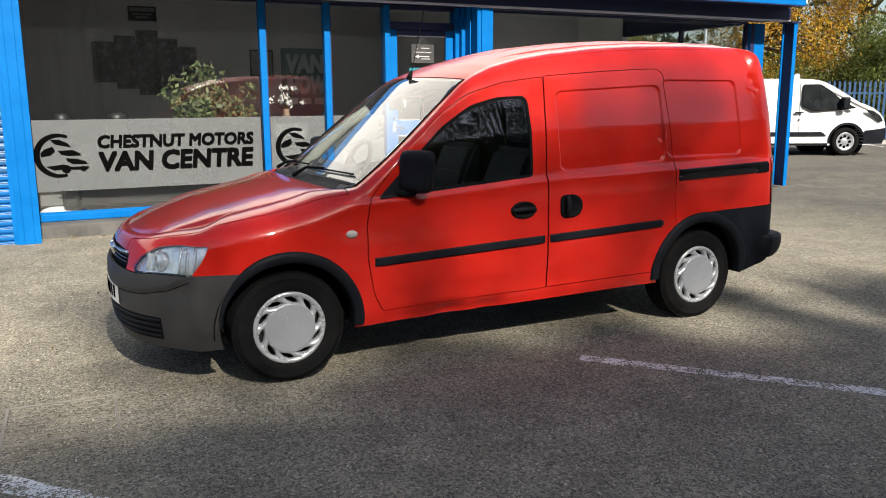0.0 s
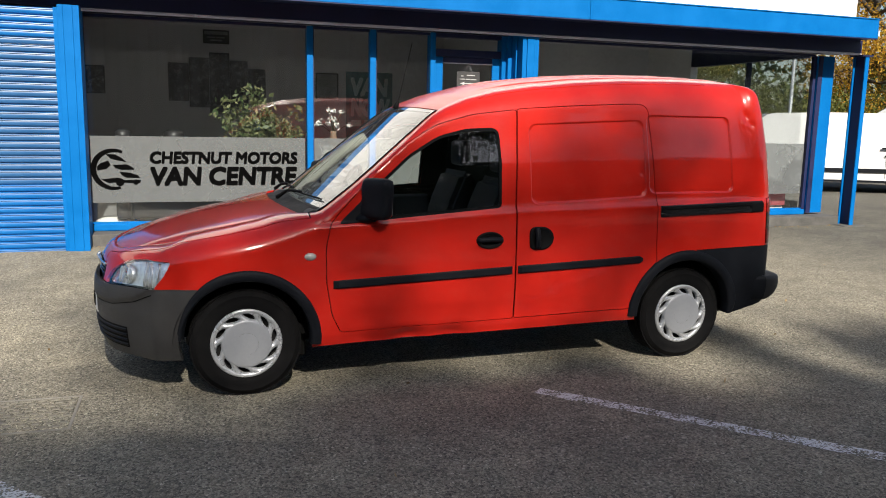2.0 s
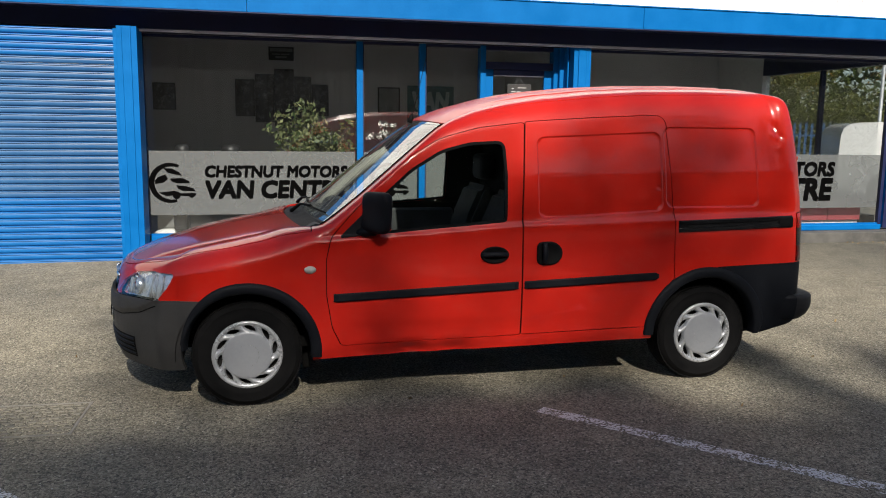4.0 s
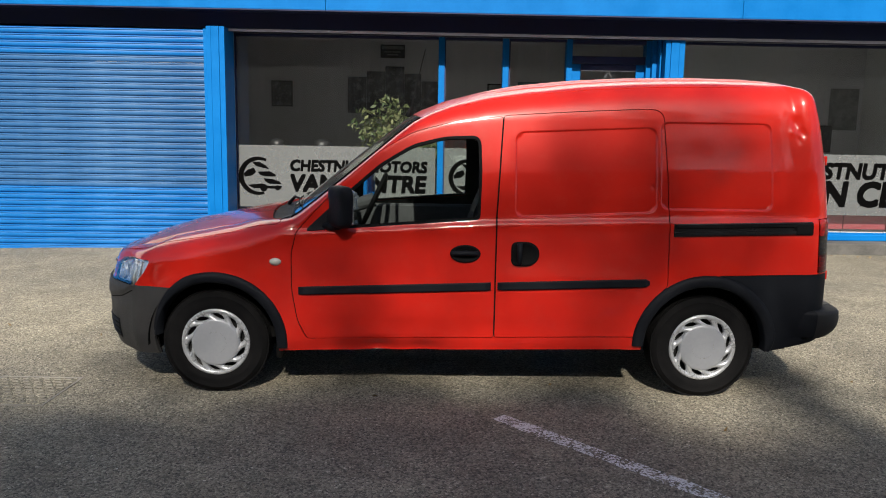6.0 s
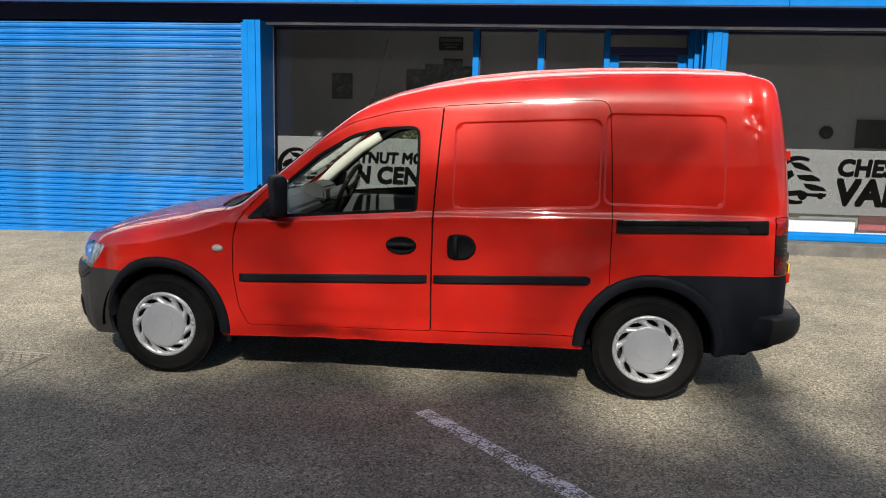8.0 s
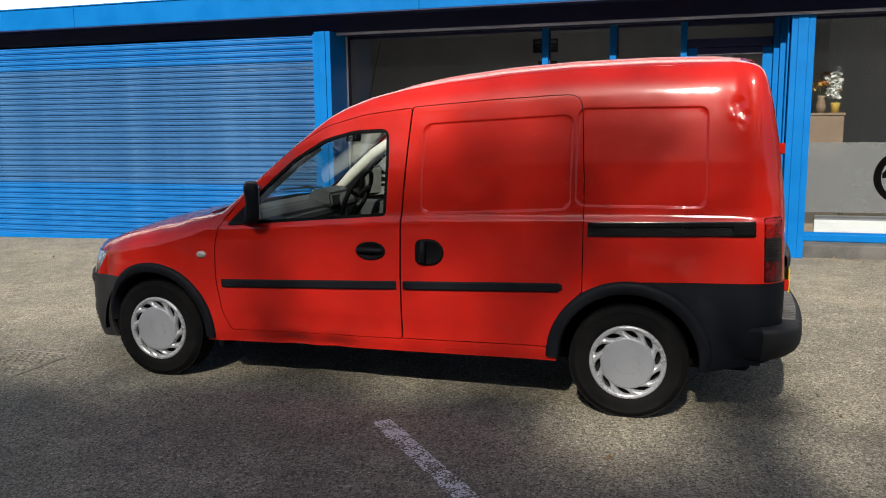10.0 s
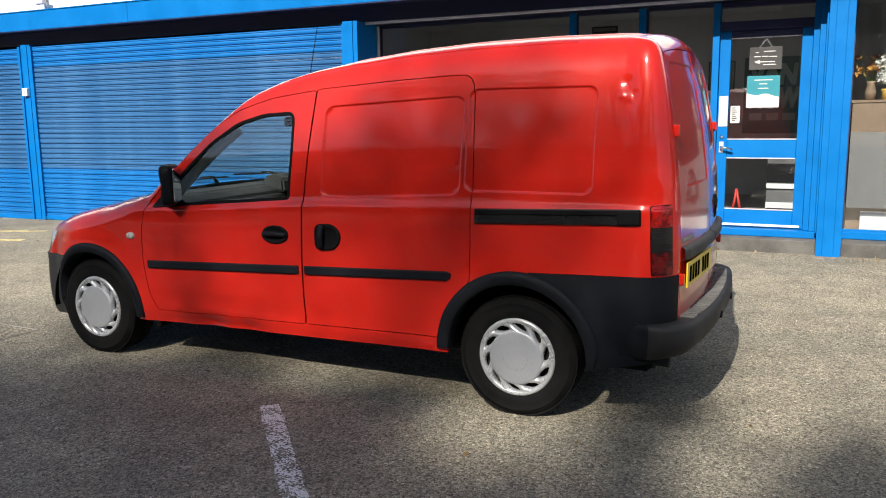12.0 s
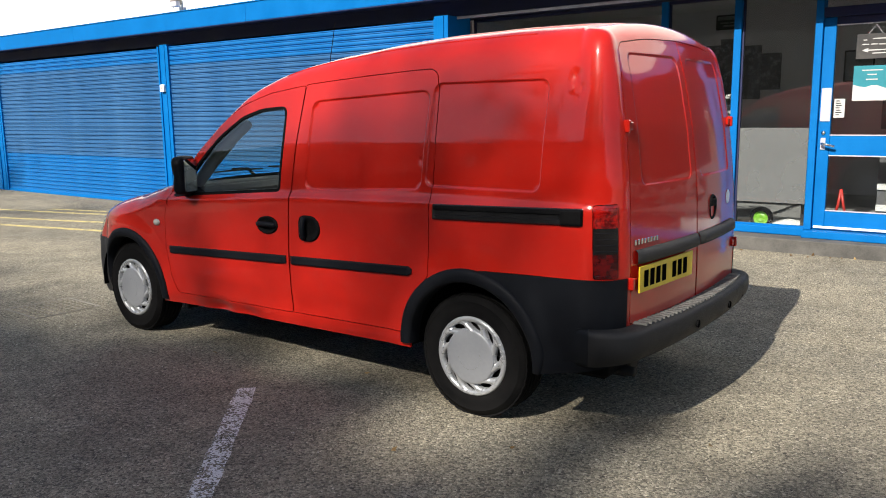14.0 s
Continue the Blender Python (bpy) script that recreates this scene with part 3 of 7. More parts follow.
# bonnet, screen and roof: the surface inside the rim
rx, ry = rim_xy(us)
keep_rim = (ry > 0.0)
rim = np.stack((rx, -ry), -1)[keep_rim]
rim_full = np.concatenate((rim, (rim * [1, -1])[::-1]))
tx, ty = np.meshgrid(np.arange(-0.78, 3.45, 0.018), np.arange(-0.80, 0.801, 0.0125))
tgrid = np.stack((tx.ravel(), ty.ravel()), -1)
tgrid = tgrid[inside(rim_full, tgrid)]
arc_line = lambda x0, d=0.0: [(x0 + BOW * y * y + d, y) for y in np.linspace(-0.8, 0.8, 41)]
screen_low, screen_high = 0.350, 1.060
strip = lambda a, b: np.array(arc_line(a) + arc_line(b)[::-1])
bands = {"bonnet": strip(-1.2, 0.228), "scuttle": strip(0.235, screen_low), "screen": strip(screen_low, screen_high), "roof": strip(screen_high + 0.006, 5.0)}
tp, tt = triangulate([rim_full] + list(bands.values()), tgrid)
tm = tp[tt].mean(1)
in_rim = inside(rim_full, tm)
pick = lambda n: tt[in_rim & inside(bands[n], tm)]
bonnet_top = skin_mesh("bonnet", tp, pick("bonnet"), cover)
bonnet = part("bonnet", bonnet_top, red_paint, van, "red bonnet")
both_sides("bonnet_edge", skin_mesh("bonnet_edge", pts, zone["bonnet_side"], wall), red_paint, parent=bonnet)
part("scuttle", skin_mesh("scuttle", tp, pick("scuttle"), cover, off=-0.012), trim_plastic, van, "black plastic scuttle panel")
part("windscreen", skin_mesh("windscreen", tp, pick("screen"), cover, off=-0.002, thick=0.004), screen_glass, van, "windscreen glass with a mirror-like sheen")
roof = part("roof", skin_mesh("roof", tp, pick("roof"), cover), roof_paint, van, "red roof")
lining = tt[in_rim & ~inside(bands["screen"], tm) & (tm[:, 0] > 0.9)]
part("roof_lining", skin_mesh("roof_lining", tp, lining, cover, off=-0.02, thick=0), under_black, van)
part("engine_bay", skin_mesh("engine_bay", tp, tt[in_rim & (tm[:, 0] < 0.33)], cover, off=-0.03, thick=0), under_black, van)

# ---- the van's bumpers, arches, lamps, trim, wheels and cabin ----
def on_wall(u, z, off=0.0):
    return Vector(wall(np.array([u]), np.array([z]), off)[0])


def grid_mesh(rows, bm=None, closed=False):
    bm = bm or bmesh.new()
    vs = [[bm.verts.new(p) for p in r] for r in rows]
    for a, b in zip(vs, vs[1:]):
        for i in range(len(a) - (0 if closed else 1)):
            j = (i + 1) % len(a)
            bm.faces.new((a[i], a[j], b[j], b[i]))
    return bm


def mirrored(bm):
    geo = bmesh.ops.duplicate(bm, geom=bm.verts[:] + bm.edges[:] + bm.faces[:])["geom"]
    for v in geo:
        if isinstance(v, bmesh.types.BMVert):
            v.co.y = -v.co.y
    return bm


def pair(name, bm, material, label="", parent=None, smooth=True):
    me = mesh_of(bm, name, smooth)
    return both_sides(name, me, material, label, parent)


# rear bumper with its ribbed step
# darker than the front bumper's plastic, with the rear's shade in the colour
rear_plastic = surface("shaded_bumper_plastic", (0.010, 0.0105, 0.0122), (0.018, 0.0186, 0.0205), 0.5, 0.68, scale=5, fine=800, bump=0.0004, spec=0.25)
step_plastic = surface("scuffed_step_plastic", (0.07, 0.07, 0.07), (0.15, 0.148, 0.142), 0.6, 0.75, scale=12, fine=300, bump=0.0004)
def bumper_section(u):
    k = float(ease(0.10, 0.90, np.interp(u, PU, NX)))
    u_0 = u_at_x(3.29, True)
    low = -0.006 + (0.011 + 0.083 * k) * float(ease(u_0 - 0.06, u_0 + 0.06, u))
    o = low + 0.006 * float(ease(u_0, u_0 + 0.05, u)) * (1 - k)
    bottom = 0.338 + 0.032 * k
    return [(-0.03, 0.510), (0.2 * o, 0.512), (o - 0.024, 0.511), (o - 0.010, 0.506), (o - 0.002, 0.496), (o - 0.001, 0.484), (0.6 * o + 0.4 * low, 0.468), (low + 0.001, 0.45), (low - 0.004 * k, 0.42), (low - 0.020 * k - 0.001, bottom + 0.02), (low - 0.042 * k - 0.003, bottom), (-0.04, bottom + 0.004)]


ub = list(np.linspace(u_at_x(3.20, True), U1, 52))
rows = []
for u in ub + ub[-2::-1]:
    first = len(rows) < len(ub)
    x, w, nx, nw = (float(a) for a in wall_frame(u))
    rows.append([(x + nx * o, (-1 if first else 1) * (w + nw * o), z) for o, z in bumper_section(u)])
turn = next(i for i, u in enumerate(ub) if np.interp(u, PU, NX) > 0.45)
rear_bumper = part("rear_bumper", grid_mesh(rows[turn:len(rows) - turn]), rear_plastic, van, "weathered dark grey plastic rear bumper", smooth=True)
# side ends get the darker trim plastic in place of their shade
for end in (rows[:turn + 1], rows[len(rows) - turn - 1:]):
    part("bumper_shaded_end", grid_mesh(end), trim_plastic, rear_bumper, smooth=True)
rear_bumper.data.set_sharp_from_angle(angle=radians(35))
bm = bmesh.new()
for i in range(34):
    y = -0.62 + 1.24 * i / 33
    x = 3.475 - 0.05 * (y / 0.65) ** 2
    add_box(bm, x - 0.022, x + 0.062, y - 0.010, y + 0.010, 0.507, 0.5205)
part("step_rib", bm, step_plastic, rear_bumper, "scuffed grey ribbed step")
for y in (-0.21, 0.24, 0.52):
    bm = lathe([(0, 0.004), (0.016, 0.004), (0.018, 0.0), (0.018, -0.01)], 16)
    o = part("tow_hole_cap", bm, soft_black, rear_bumper)
    o.matrix_local = pose(3.561 - 0.055 * (y / 0.65) ** 2, y, 0.44, 0, 0, 90)

# wheel-arch flares, wells and inner floor
for k, (cx, cz, a0, a1) in enumerate(((0.0, 0.29, -4, 176), (2.716, 0.30, -4, 180))):
    rows = []
    for a in np.linspace(radians(a0), radians(a1), 72):
        line = []
        for rho, o in ((0.338, -0.06), (0.340, 0.006), (0.344, 0.013), (0.353, 0.0185), (0.372, 0.0195), (0.388, 0.0165), (0.397, 0.008), (0.399, -0.004)):
            x, z = cx + rho * math.cos(a), cz + rho * math.sin(a)
            fade = float(ease(radians(-18), radians(14), a)) if k else float(ease(radians(172), radians(105), a))
            rho = 0.338 + (rho - 0.338) * (0.25 + 0.75 * fade) * (1.10 if k else 1.0)
            x, z = cx + rho * math.cos(a), cz + rho * math.sin(a)
            p = on_wall(x if k else u_at_x(x), max(z, 0.16), o if o < 0.005 else 0.006 * (1 - fade) + o * fade)
            line.append((p.x if k == 0 else x, p.y, z))
        rows.append(line)
    pair("arch_flare", grid_mesh(rows), trim_plastic, "dark plastic wheel-arch flare")
    bm = bmesh.new()
    ring = [(cx + 0.375 * math.cos(a), cz + 0.375 * math.sin(a)) for a in np.linspace(radians(-4), radians(184), 40)]
    rows = [[(x, y, z) for x, z in ring] for y in (-0.795, -0.52, -0.50)]
    grid_mesh(rows, bm)
    bm.faces.new([bm.verts.new((x, -0.50, z)) for x, z in ring])
    pair("wheel_well", bm, under_black)
part("floor_pan", box(-0.30, 3.30, -0.60, 0.60, 0.225, 0.30, 0.02), under_black, van, "black underbody")
# added panel that stops sun slipping under the van behind the front wheels
part("under_light_block", box(0.30, 0.34, -0.64, 0.64, 0.15, 0.45, 0.01), under_black, van, "black panel added to block light behind the front wheels")
part("axle_beam", tube([(2.716, -0.66, 0.29), (2.716, 0.66, 0.29)], 0.03), under_black, van)
part("exhaust_pipe", tube([(2.1, -0.25, 0.20), (2.9, -0.30, 0.21), (3.2, -0.42, 0.235), (3.36, -0.44, 0.235)], 0.024), steel_dark, van, "dark exhaust tail pipe", smooth=True)
part("silencer", tube([(2.92, -0.3, 0.25), (2.95, -0.3, 0.25), (3.27, -0.3, 0.25), (3.3, -0.3, 0.25)], [0.05, 0.09, 0.09, 0.05], 16), steel_dark, van)


# wheels
def tyre_mesh(r=0.293, w=0.182):
    p, h = [], w / 2
    p += [(0.172, -h + 0.020), (0.180, -h + 0.004), (0.200, -h - 0.004), (0.230, -h - 0.008), (0.255, -h - 0.004), (0.258, -h - 0.0055), (0.262, -h - 0.0025), (0.276, -h + 0.006), (0.285, -h + 0.016)]
    for y in np.linspace(-h + 0.022, h - 0.022, 6):
        p += [(r, y - 0.010), (r, y + 0.008), (r - 0.008, y + 0.010), (r - 0.008, y + 0.016)]
    p += [(0.285, h - 0.012), (0.24, h), (0.172, h - 0.02)]
    bm = lathe(p, 144)
    for v in bm.verts:
        # grooves across both shoulders
        ang, rad = math.atan2(v.co.z, v.co.x), math.hypot(v.co.x, v.co.z)
        if rad > 0.28 and abs(v.co.y) > 0.066 and round(ang * 72 / math.pi) % 3 == 0:
            v.co.x *= 1 - 0.0035 / rad
            v.co.z *= 1 - 0.0035 / rad
        if v.co.z < -0.287:
            v.co.z = -0.2885 + (v.co.z + 0.293) * 0.2
    me = mesh_of(bm, "tyre", True)
    me.set_sharp_from_angle(angle=radians(40))
    return me


def cap_parts():
    """The pieces of a silver cap: a broad domed middle, an outer ring, and one of ten slanting arms between them."""
    disc = mesh_of(lathe([(0.0, -0.0235), (0.03, -0.0233), (0.06, -0.0227), (0.09, -0.0216), (0.115, -0.0204), (0.125, -0.0192), (0.131, -0.016), (0.134, 0.004)], 80), "hubcap", True)
    ring = mesh_of(lathe([(0.163, 0.010), (0.164, -0.005), (0.168, -0.0115), (0.180, -0.0135), (0.186, -0.010), (0.1895, -0.001), (0.1895, 0.014)], 80), "cap_rim", True)
    rows = []
    for t in np.linspace(0, 1, 11):
        rho, a, half = 0.126 + 0.043 * t, 0.36 * t, 0.150 + 0.175 * abs(2 * t - 1) ** 2.0
        rows.append([((rho * math.cos(a + s * half)), d - 0.005 * (1 - t), rho * math.sin(a + s * half)) for s, d in ((-1, 0.014), (-0.85, -0.004), (-0.35, -0.0135), (0.3, -0.0125), (0.8, -0.002), (1, 0.014))])
    arm = mesh_of(grid_mesh(rows), "cap_arm", True)
    return disc, ring, arm


tyre_me, (cap_me, cap_rim_me, cap_arm_me) = tyre_mesh(), cap_parts()
rim_me = mesh_of(lathe([(0.0, 0.036), (0.10, 0.034), (0.165, 0.030), (0.176, 0.010), (0.180, 0.02), (0.180, 0.12)], 48), "wheel_rim", True)
ring_me = mesh_of(tube([(0.06 * math.cos(t), -0.0222, 0.06 * math.sin(t)) for t in np.linspace(radians(-60), radians(150), 40)], 0.0007, 5), "cap_ring", True)
for x, zc in ((0.0, 0.288), (2.716, 0.288)):
    for side in (-1, 1):
        wheel = part("wheel", rim_me, steel_dark, van, "steel wheel with a silver ten-slot hubcap")
        wheel.matrix_local = pose(x, side * 0.795, zc, 0, 17 + 40 * x, 0 if side < 0 else 180)
        part("tyre", tyre_me, tyre_rubber, wheel, "worn black tyre").matrix_local = pose(0, 0.087, 0, 0, -17 - 40 * x if side < 0 else 17 + 40 * x, 0)
        part("cap_ring", ring_me, chrome, wheel, "thin raised ring on the hubcap")
        part("hubcap", cap_me, hubcap_silver, wheel, "silver plastic hubcap")
        part("cap_rim", cap_rim_me, cap_bright, wheel)
        for i in range(10):
            part("cap_arm", cap_arm_me, cap_bright, wheel).matrix_local = pose(0, 0, 0, 0, 36 * i, 0)

# headlamps
lamp_shell = both_sides("headlamp", skin_mesh("headlamp", pts, zone["lamp_1"], wall, off=-0.026, thick=0), reflector, "clear headlamp with a bright reflector")
lens_me = skin_mesh("lens", pts, zone["lamp_1"], wall, off=0.006, thick=0.0)
for o in lamp_shell:
    part("lens", lens_me, lens_clear, o, "clear lens")
for (w_, z_, r_b) in ((0.575, 0.640, 0.048),):
    bm = lathe([(0.002, -0.009), (0.3 * r_b, -0.0085), (0.33 * r_b, -0.005), (0.62 * r_b, -0.006), (0.65 * r_b, -0.002), (0.95 * r_b, -0.003), (r_b, -0.007), (r_b * 1.06, -0.004), (r_b * 1.1, 0.014)], 32)
    me = mesh_of(bm, "lamp_bowl", True)
    for o in lamp_shell:
        b = part("lamp_bowl", me, reflector, o)
        p = on_wall(u_front(w_), z_, -0.018)
        b.matrix_local = pose(p.x, p.y, p.z, 0, 0, -62)
for k, x in enumerate((-0.665, -0.640, -0.612, -0.515, -0.49, -0.44)):
    me = mesh_of(tube([on_wall(u_at_x(x), z, -0.022) for z in np.linspace(0.592, 0.690 if x < -0.6 else 0.722, 5)], 0.0075, 8), "reflector_flute", True)
    for o in lamp_shell:
        part("reflector_flute", me, reflector, o)
me = mesh_of(tube([on_wall(u_at_x(-0.47), z, -0.012) for z in (0.585, 0.62, 0.66, 0.70)], 0.006, 10), "lamp_divider", True)
for o in lamp_shell:
    part("lamp_divider", me, reflector, o)

# tail lamps
tail_top = both_sides("tail_lamp", skin_mesh("tail_lamp", pts, zone["lamp_2t"], wall, off=0.006), lens_red, "red and smoked tail lamp")
me_mid, me_low = skin_mesh("smoked_lens", pts, zone["lamp_2m"], wall, off=0.005), skin_mesh("lower_lens", pts, zone["lamp_2"], wall, off=0.006)
for o in tail_top:
    part("smoked_lens", me_mid, lens_smoke, o, "smoked lens")
    part("lower_lens", me_low, lens_deep, o, "red lens")

for z in np.linspace(0.735, 1.010, 12):
    me = mesh_of(tube([on_wall(u, float(z), 0.0055) for u in np.linspace(3.340, 3.430, 8)], 0.0017, 5), "lens_rib", True)
    for o in tail_top:
        part("lens_rib", me, lens_smoke if 0.815 < z < 0.925 else lens_red if z > 0.9 else lens_deep, o)

# grille, nose slots, plates
bm = bmesh.new()
for z in (0.612, 0.630, 0.648):
    line = [on_wall(u, z, -0.004) for u in np.linspace(u_front(0.345), U0, 16)]
    tube(line, 0.0045, 6, bm)
part("grille_bar", mirrored(bm), gloss_black, van, "black grille bars", smooth=True)
line = [on_wall(u, 0.664 - 0.012 * abs(i - 0) / 16, 0.004) for i, u in enumerate(np.linspace(u_front(0.35), U0, 16))]
part("grille_trim", mirrored(tube(line, 0.007, 8)), chrome, van, "chrome grille trim", smooth=True)
bm = lathe([(0.0, -0.012), (0.040, -0.010), (0.048, -0.004), (0.048, 0.01)], 32)
o = part("nose_badge", bm, chrome, van, "round chrome badge", smooth=True)
o.matrix_local = pose(-0.752, 0, 0.632, 12, 0, -90)
tray = [on_wall(u, 0.208, -0.012) for u in np.linspace(u_at_x(-0.37), U0, 30)]
rows = [[(p.x, s * p.y, 0.208 + 0.0) for p in tray] for s in (1, 0.5, 0, -0.5, -1)]
part("undertray", grid_mesh(rows), under_black, van, "black undertray behind the front bumper")
# thin black line that draws the shade below the bumper lip
crease = [on_wall(u, float(np.interp(u, [u_front(0.2), u_front(0.5), u_at_x(-0.55), u_at_x(-0.43)], [0.475, 0.490, 0.525, 0.585])) - 0.012, 0.007) for u in np.linspace(u_at_x(-0.455), U0, 40)]
part("crease_shade", mirrored(tube(crease, 0.0028, 6)), soft_black, van, "black line drawn as crease shade under the bumper lip", smooth=True)
bm = bmesh.new()
for z in (0.268, 0.296, 0.324, 0.352):
    rows = []
    for u in np.linspace(u_front(0.595), U0, 24):
        rows.append([on_wall(u, z + d, o_) for d, o_ in ((-0.008, 0.004), (-0.006, 0.013), (0.004, 0.014), (0.008, 0.004))])
    grid_mesh(rows, bm)
part("bumper_slat", mirrored(bm), trim_plastic, van, "dark slats of the lower air intake", smooth=True)
rows = [[on_wall(u, z, 0.0075) for z in (0.252, 0.31, 0.368)] for u in np.linspace(u_front(0.60), U0, 24)]
part("air_intake", mirrored(grid_mesh(rows)), soft_black, van, "black lower air intake", smooth=True)
nose_x = lambda y: -0.792 + 0.42 * y * y
front_plate = part("number_plate", grid_mesh([[(nose_x(y) + d, y, z) for d, z in ((0.02, 0.380), (0.0, 0.380), (0.0, 0.490), (0.02, 0.490))] for y in np.linspace(-0.26, 0.26, 21)]), plate_white, van, "white number plate with dark bars")
for i in range(7):
    y = -0.20 + 0.058 * i + (0.03 if i > 3 else 0)
    part("plate_bar", box(nose_x(y + 0.02) - 0.003, nose_x(y + 0.02) + 0.004, y, y + 0.04, 0.403, 0.467), ink_black, front_plate)

# rear door furniture: strip, plate, handle, hinges, badge strokes
rear_x = lambda y, z: float(np.interp(abs(y), PW[PU > 2.9][::-1], PX[PU > 2.9][::-1]) - np.interp(z, *LEAN_TAIL))
for y0, y1, d in ((-0.625, -0.010, rear_doors[0]), (0.010, 0.625, rear_doors[1])):
    rows = []
    for y in np.linspace(y0, y1, 24):
        e = 0.45 + 0.55 * min(1, abs(y - y0) / 0.02, abs(y1 - y) / 0.02)
        rows.append([(rear_x(y, z) + o * e, y if d is rear_doors[0] else -y, z) for z, o in ((0.764, -0.004), (0.767, 0.018), (0.775, 0.026), (0.806, 0.028), (0.818, 0.022), (0.824, 0.010), (0.826, -0.004))])
    part("door_strip", grid_mesh(rows), bumper_plastic, d, "dark plastic strip", smooth=True)
plate_x = rear_x(-0.33, 0.70)
tilt = math.degrees(math.atan2(rear_x(-0.08, 0.7) - rear_x(-0.60, 0.7), 0.52))
plate = part("number_plate", box(-0.26, 0.26, -0.004, 0.003, -0.0555, 0.0555, 0.001), plate_yellow, rear_doors[0], "yellow number plate with dark bars")
plate.matrix_local = pose(plate_x + 0.010, -0.376, 0.702, 0, 0, 90 - tilt)
for i in range(7):
    x = -0.222 + 0.056 * i + (0.045 if i > 3 else 0)
    part("plate_bar", box(x, x + 0.038, -0.0055, -0.0038, -0.036, 0.036), ink_black, plate)
for i in range(8):
    y = -0.635 + 0.026 * i
    part("badge_stroke", box(rear_x(y, 0.85) - 0.002, rear_x(y, 0.85) + 0.005, y, y + 0.018, 0.845, 0.868, 0.002), chrome, rear_doors[0], "small chrome lettering strokes")
o = part("handle_recess", lathe([(0.0, 0.010), (0.03, 0.008), (0.042, -0.002), (0.048, -0.006), (0.052, -0.001), (0.052, 0.01)], 32), soft_black, rear_doors[1], "black recessed handle", smooth=True)
o.matrix_local = pose(rear_x(0.225, 0.925) + 0.002, -0.225, 0.925, 0, 0, 90) @ Matrix.Diagonal((0.9, 1, 1.2, 1))
part("handle_grip", box(rear_x(0.225, 0.93), rear_x(0.225, 0.93) + 0.012, -0.265, -0.185, 0.93, 0.968, 0.008, 2), soft_black, rear_doors[1])
o = part("sticker", lathe([(0, -0.0015), (0.036, -0.001), (0.036, 0.0)], 28), plate_white, rear_doors[1], "round white sticker")
o.matrix_local = pose(rear_x(0.52, 0.95) + 0.002, -0.52, 0.95, 0, 0, 86)
for z in (1.336, 0.690):
    for d in rear_doors:
        p = on_wall(u_rear(0.672), z, 0.004)
        part("hinge", add_box(box(p.x - 0.014, p.x + 0.016, p.y - 0.010, p.y + 0.010, z - 0.026, z + 0.026, 0.004), p.x - 0.002, p.x + 0.009, p.y + 0.004, p.y + 0.05, z - 0.017, z + 0.017, 0.003), red_paint, d, "red painted hinge")


# flank trim: rubbing strips, sliding rail, handles, repeater
def strip_mesh(u0, z0, u1, z1, half, depth, n=40, taper=0.0):
    rows = []
    for t in np.linspace(0, 1, n):
        u, z = u0 + (u1 - u0) * t, z0 + (z1 - z0) * t
        cut = taper * max(0.0, (t - 0.985) / 0.015)
        hh = half * (1 - cut)
        e = min(1.0, (t * n + 0.4) / 1.2, ((1 - t) * n + 0.4) / 1.2)
        rows.append([on_wall(u, z + d * hh, o * e) for d, o in ((-1, -0.003), (-0.97, depth * 0.75), (-0.75, depth), (0.72, depth), (0.95, depth * 0.7), (1, -0.003))])
    bm = grid_mesh(rows)
    bm.faces.new([v for v in bm.verts[:6]]), bm.faces.new([v for v in bm.verts[-6:]])
    return bm


bm_a, bm_b = strip_mesh(0.462, 0.590, 1.516, 0.628, 0.022, 0.015), strip_mesh(1.552, 0.629, 2.392, 0.658, 0.022, 0.015, taper=0.5)
me_a, me_b = mesh_of(bm_a, "rubbing_strip", False), mesh_of(bm_b, "rubbing_strip", False)
for d in front_doors:
    part("rubbing_strip", me_a, trim_plastic, d, "dark plastic rubbing strip")
for d in side_doors:
    part("rubbing_strip", me_b, trim_plastic, d, "dark plastic rubbing strip")
U_R = u_at_x(3.285, True)
rails = pair("sliding_rail", strip_mesh(2.512, 0.950, U_R, 0.972, 0.036, 0.006), gloss_black, "black sliding-door rail", smooth=False)
me_u = mesh_of(strip_mesh(2.516, 0.971, U_R - 0.05, 0.991, 0.011, 0.013), "rail_lip")
me_l = mesh_of(strip_mesh(2.516, 0.929, U_R - 0.05, 0.951, 0.012, 0.013), "rail_lip")
me_s = mesh_of(strip_mesh(U_R - 0.11, 0.968, U_R, 0.972, 0.033, 0.016, 12), "rail_stop")
for r in rails:
    part("rail_lip", me_u, soft_black, r)
    part("rail_lip", me_l, gloss_black, r)
    part("rail_stop", me_s, soft_black, r)


def oval_plate(u, z, a, b, rise, flat=0.0, sides=40, dome=False):
    """A shallow oval dish or boss on the flank; flat squares off its front edge."""
    rows = []
    for k, o in ((0.0, 1.0), (0.4, 0.93), (0.7, 0.72), (0.9, 0.4), (1.0, 0.1), (1.02, -0.3)) if dome else ((0.0, 0.2), (0.55, 0.25), (0.80, 0.7), (0.92, 1.0), (1.0, 0.6), (1.02, -0.3)):
        ring = []
        for i in range(sides):
            t = 2 * math.pi * i / sides
            c, s = math.cos(t), math.sin(t)
            if flat and c < 0:
                c, s = math.copysign(abs(c) ** flat, c), math.copysign(abs(s) ** flat, s)
            ring.append(on_wall(u + a * k * c, z + b * k * s, rise * o))
        rows.append(ring)
    return grid_mesh(rows, closed=True)


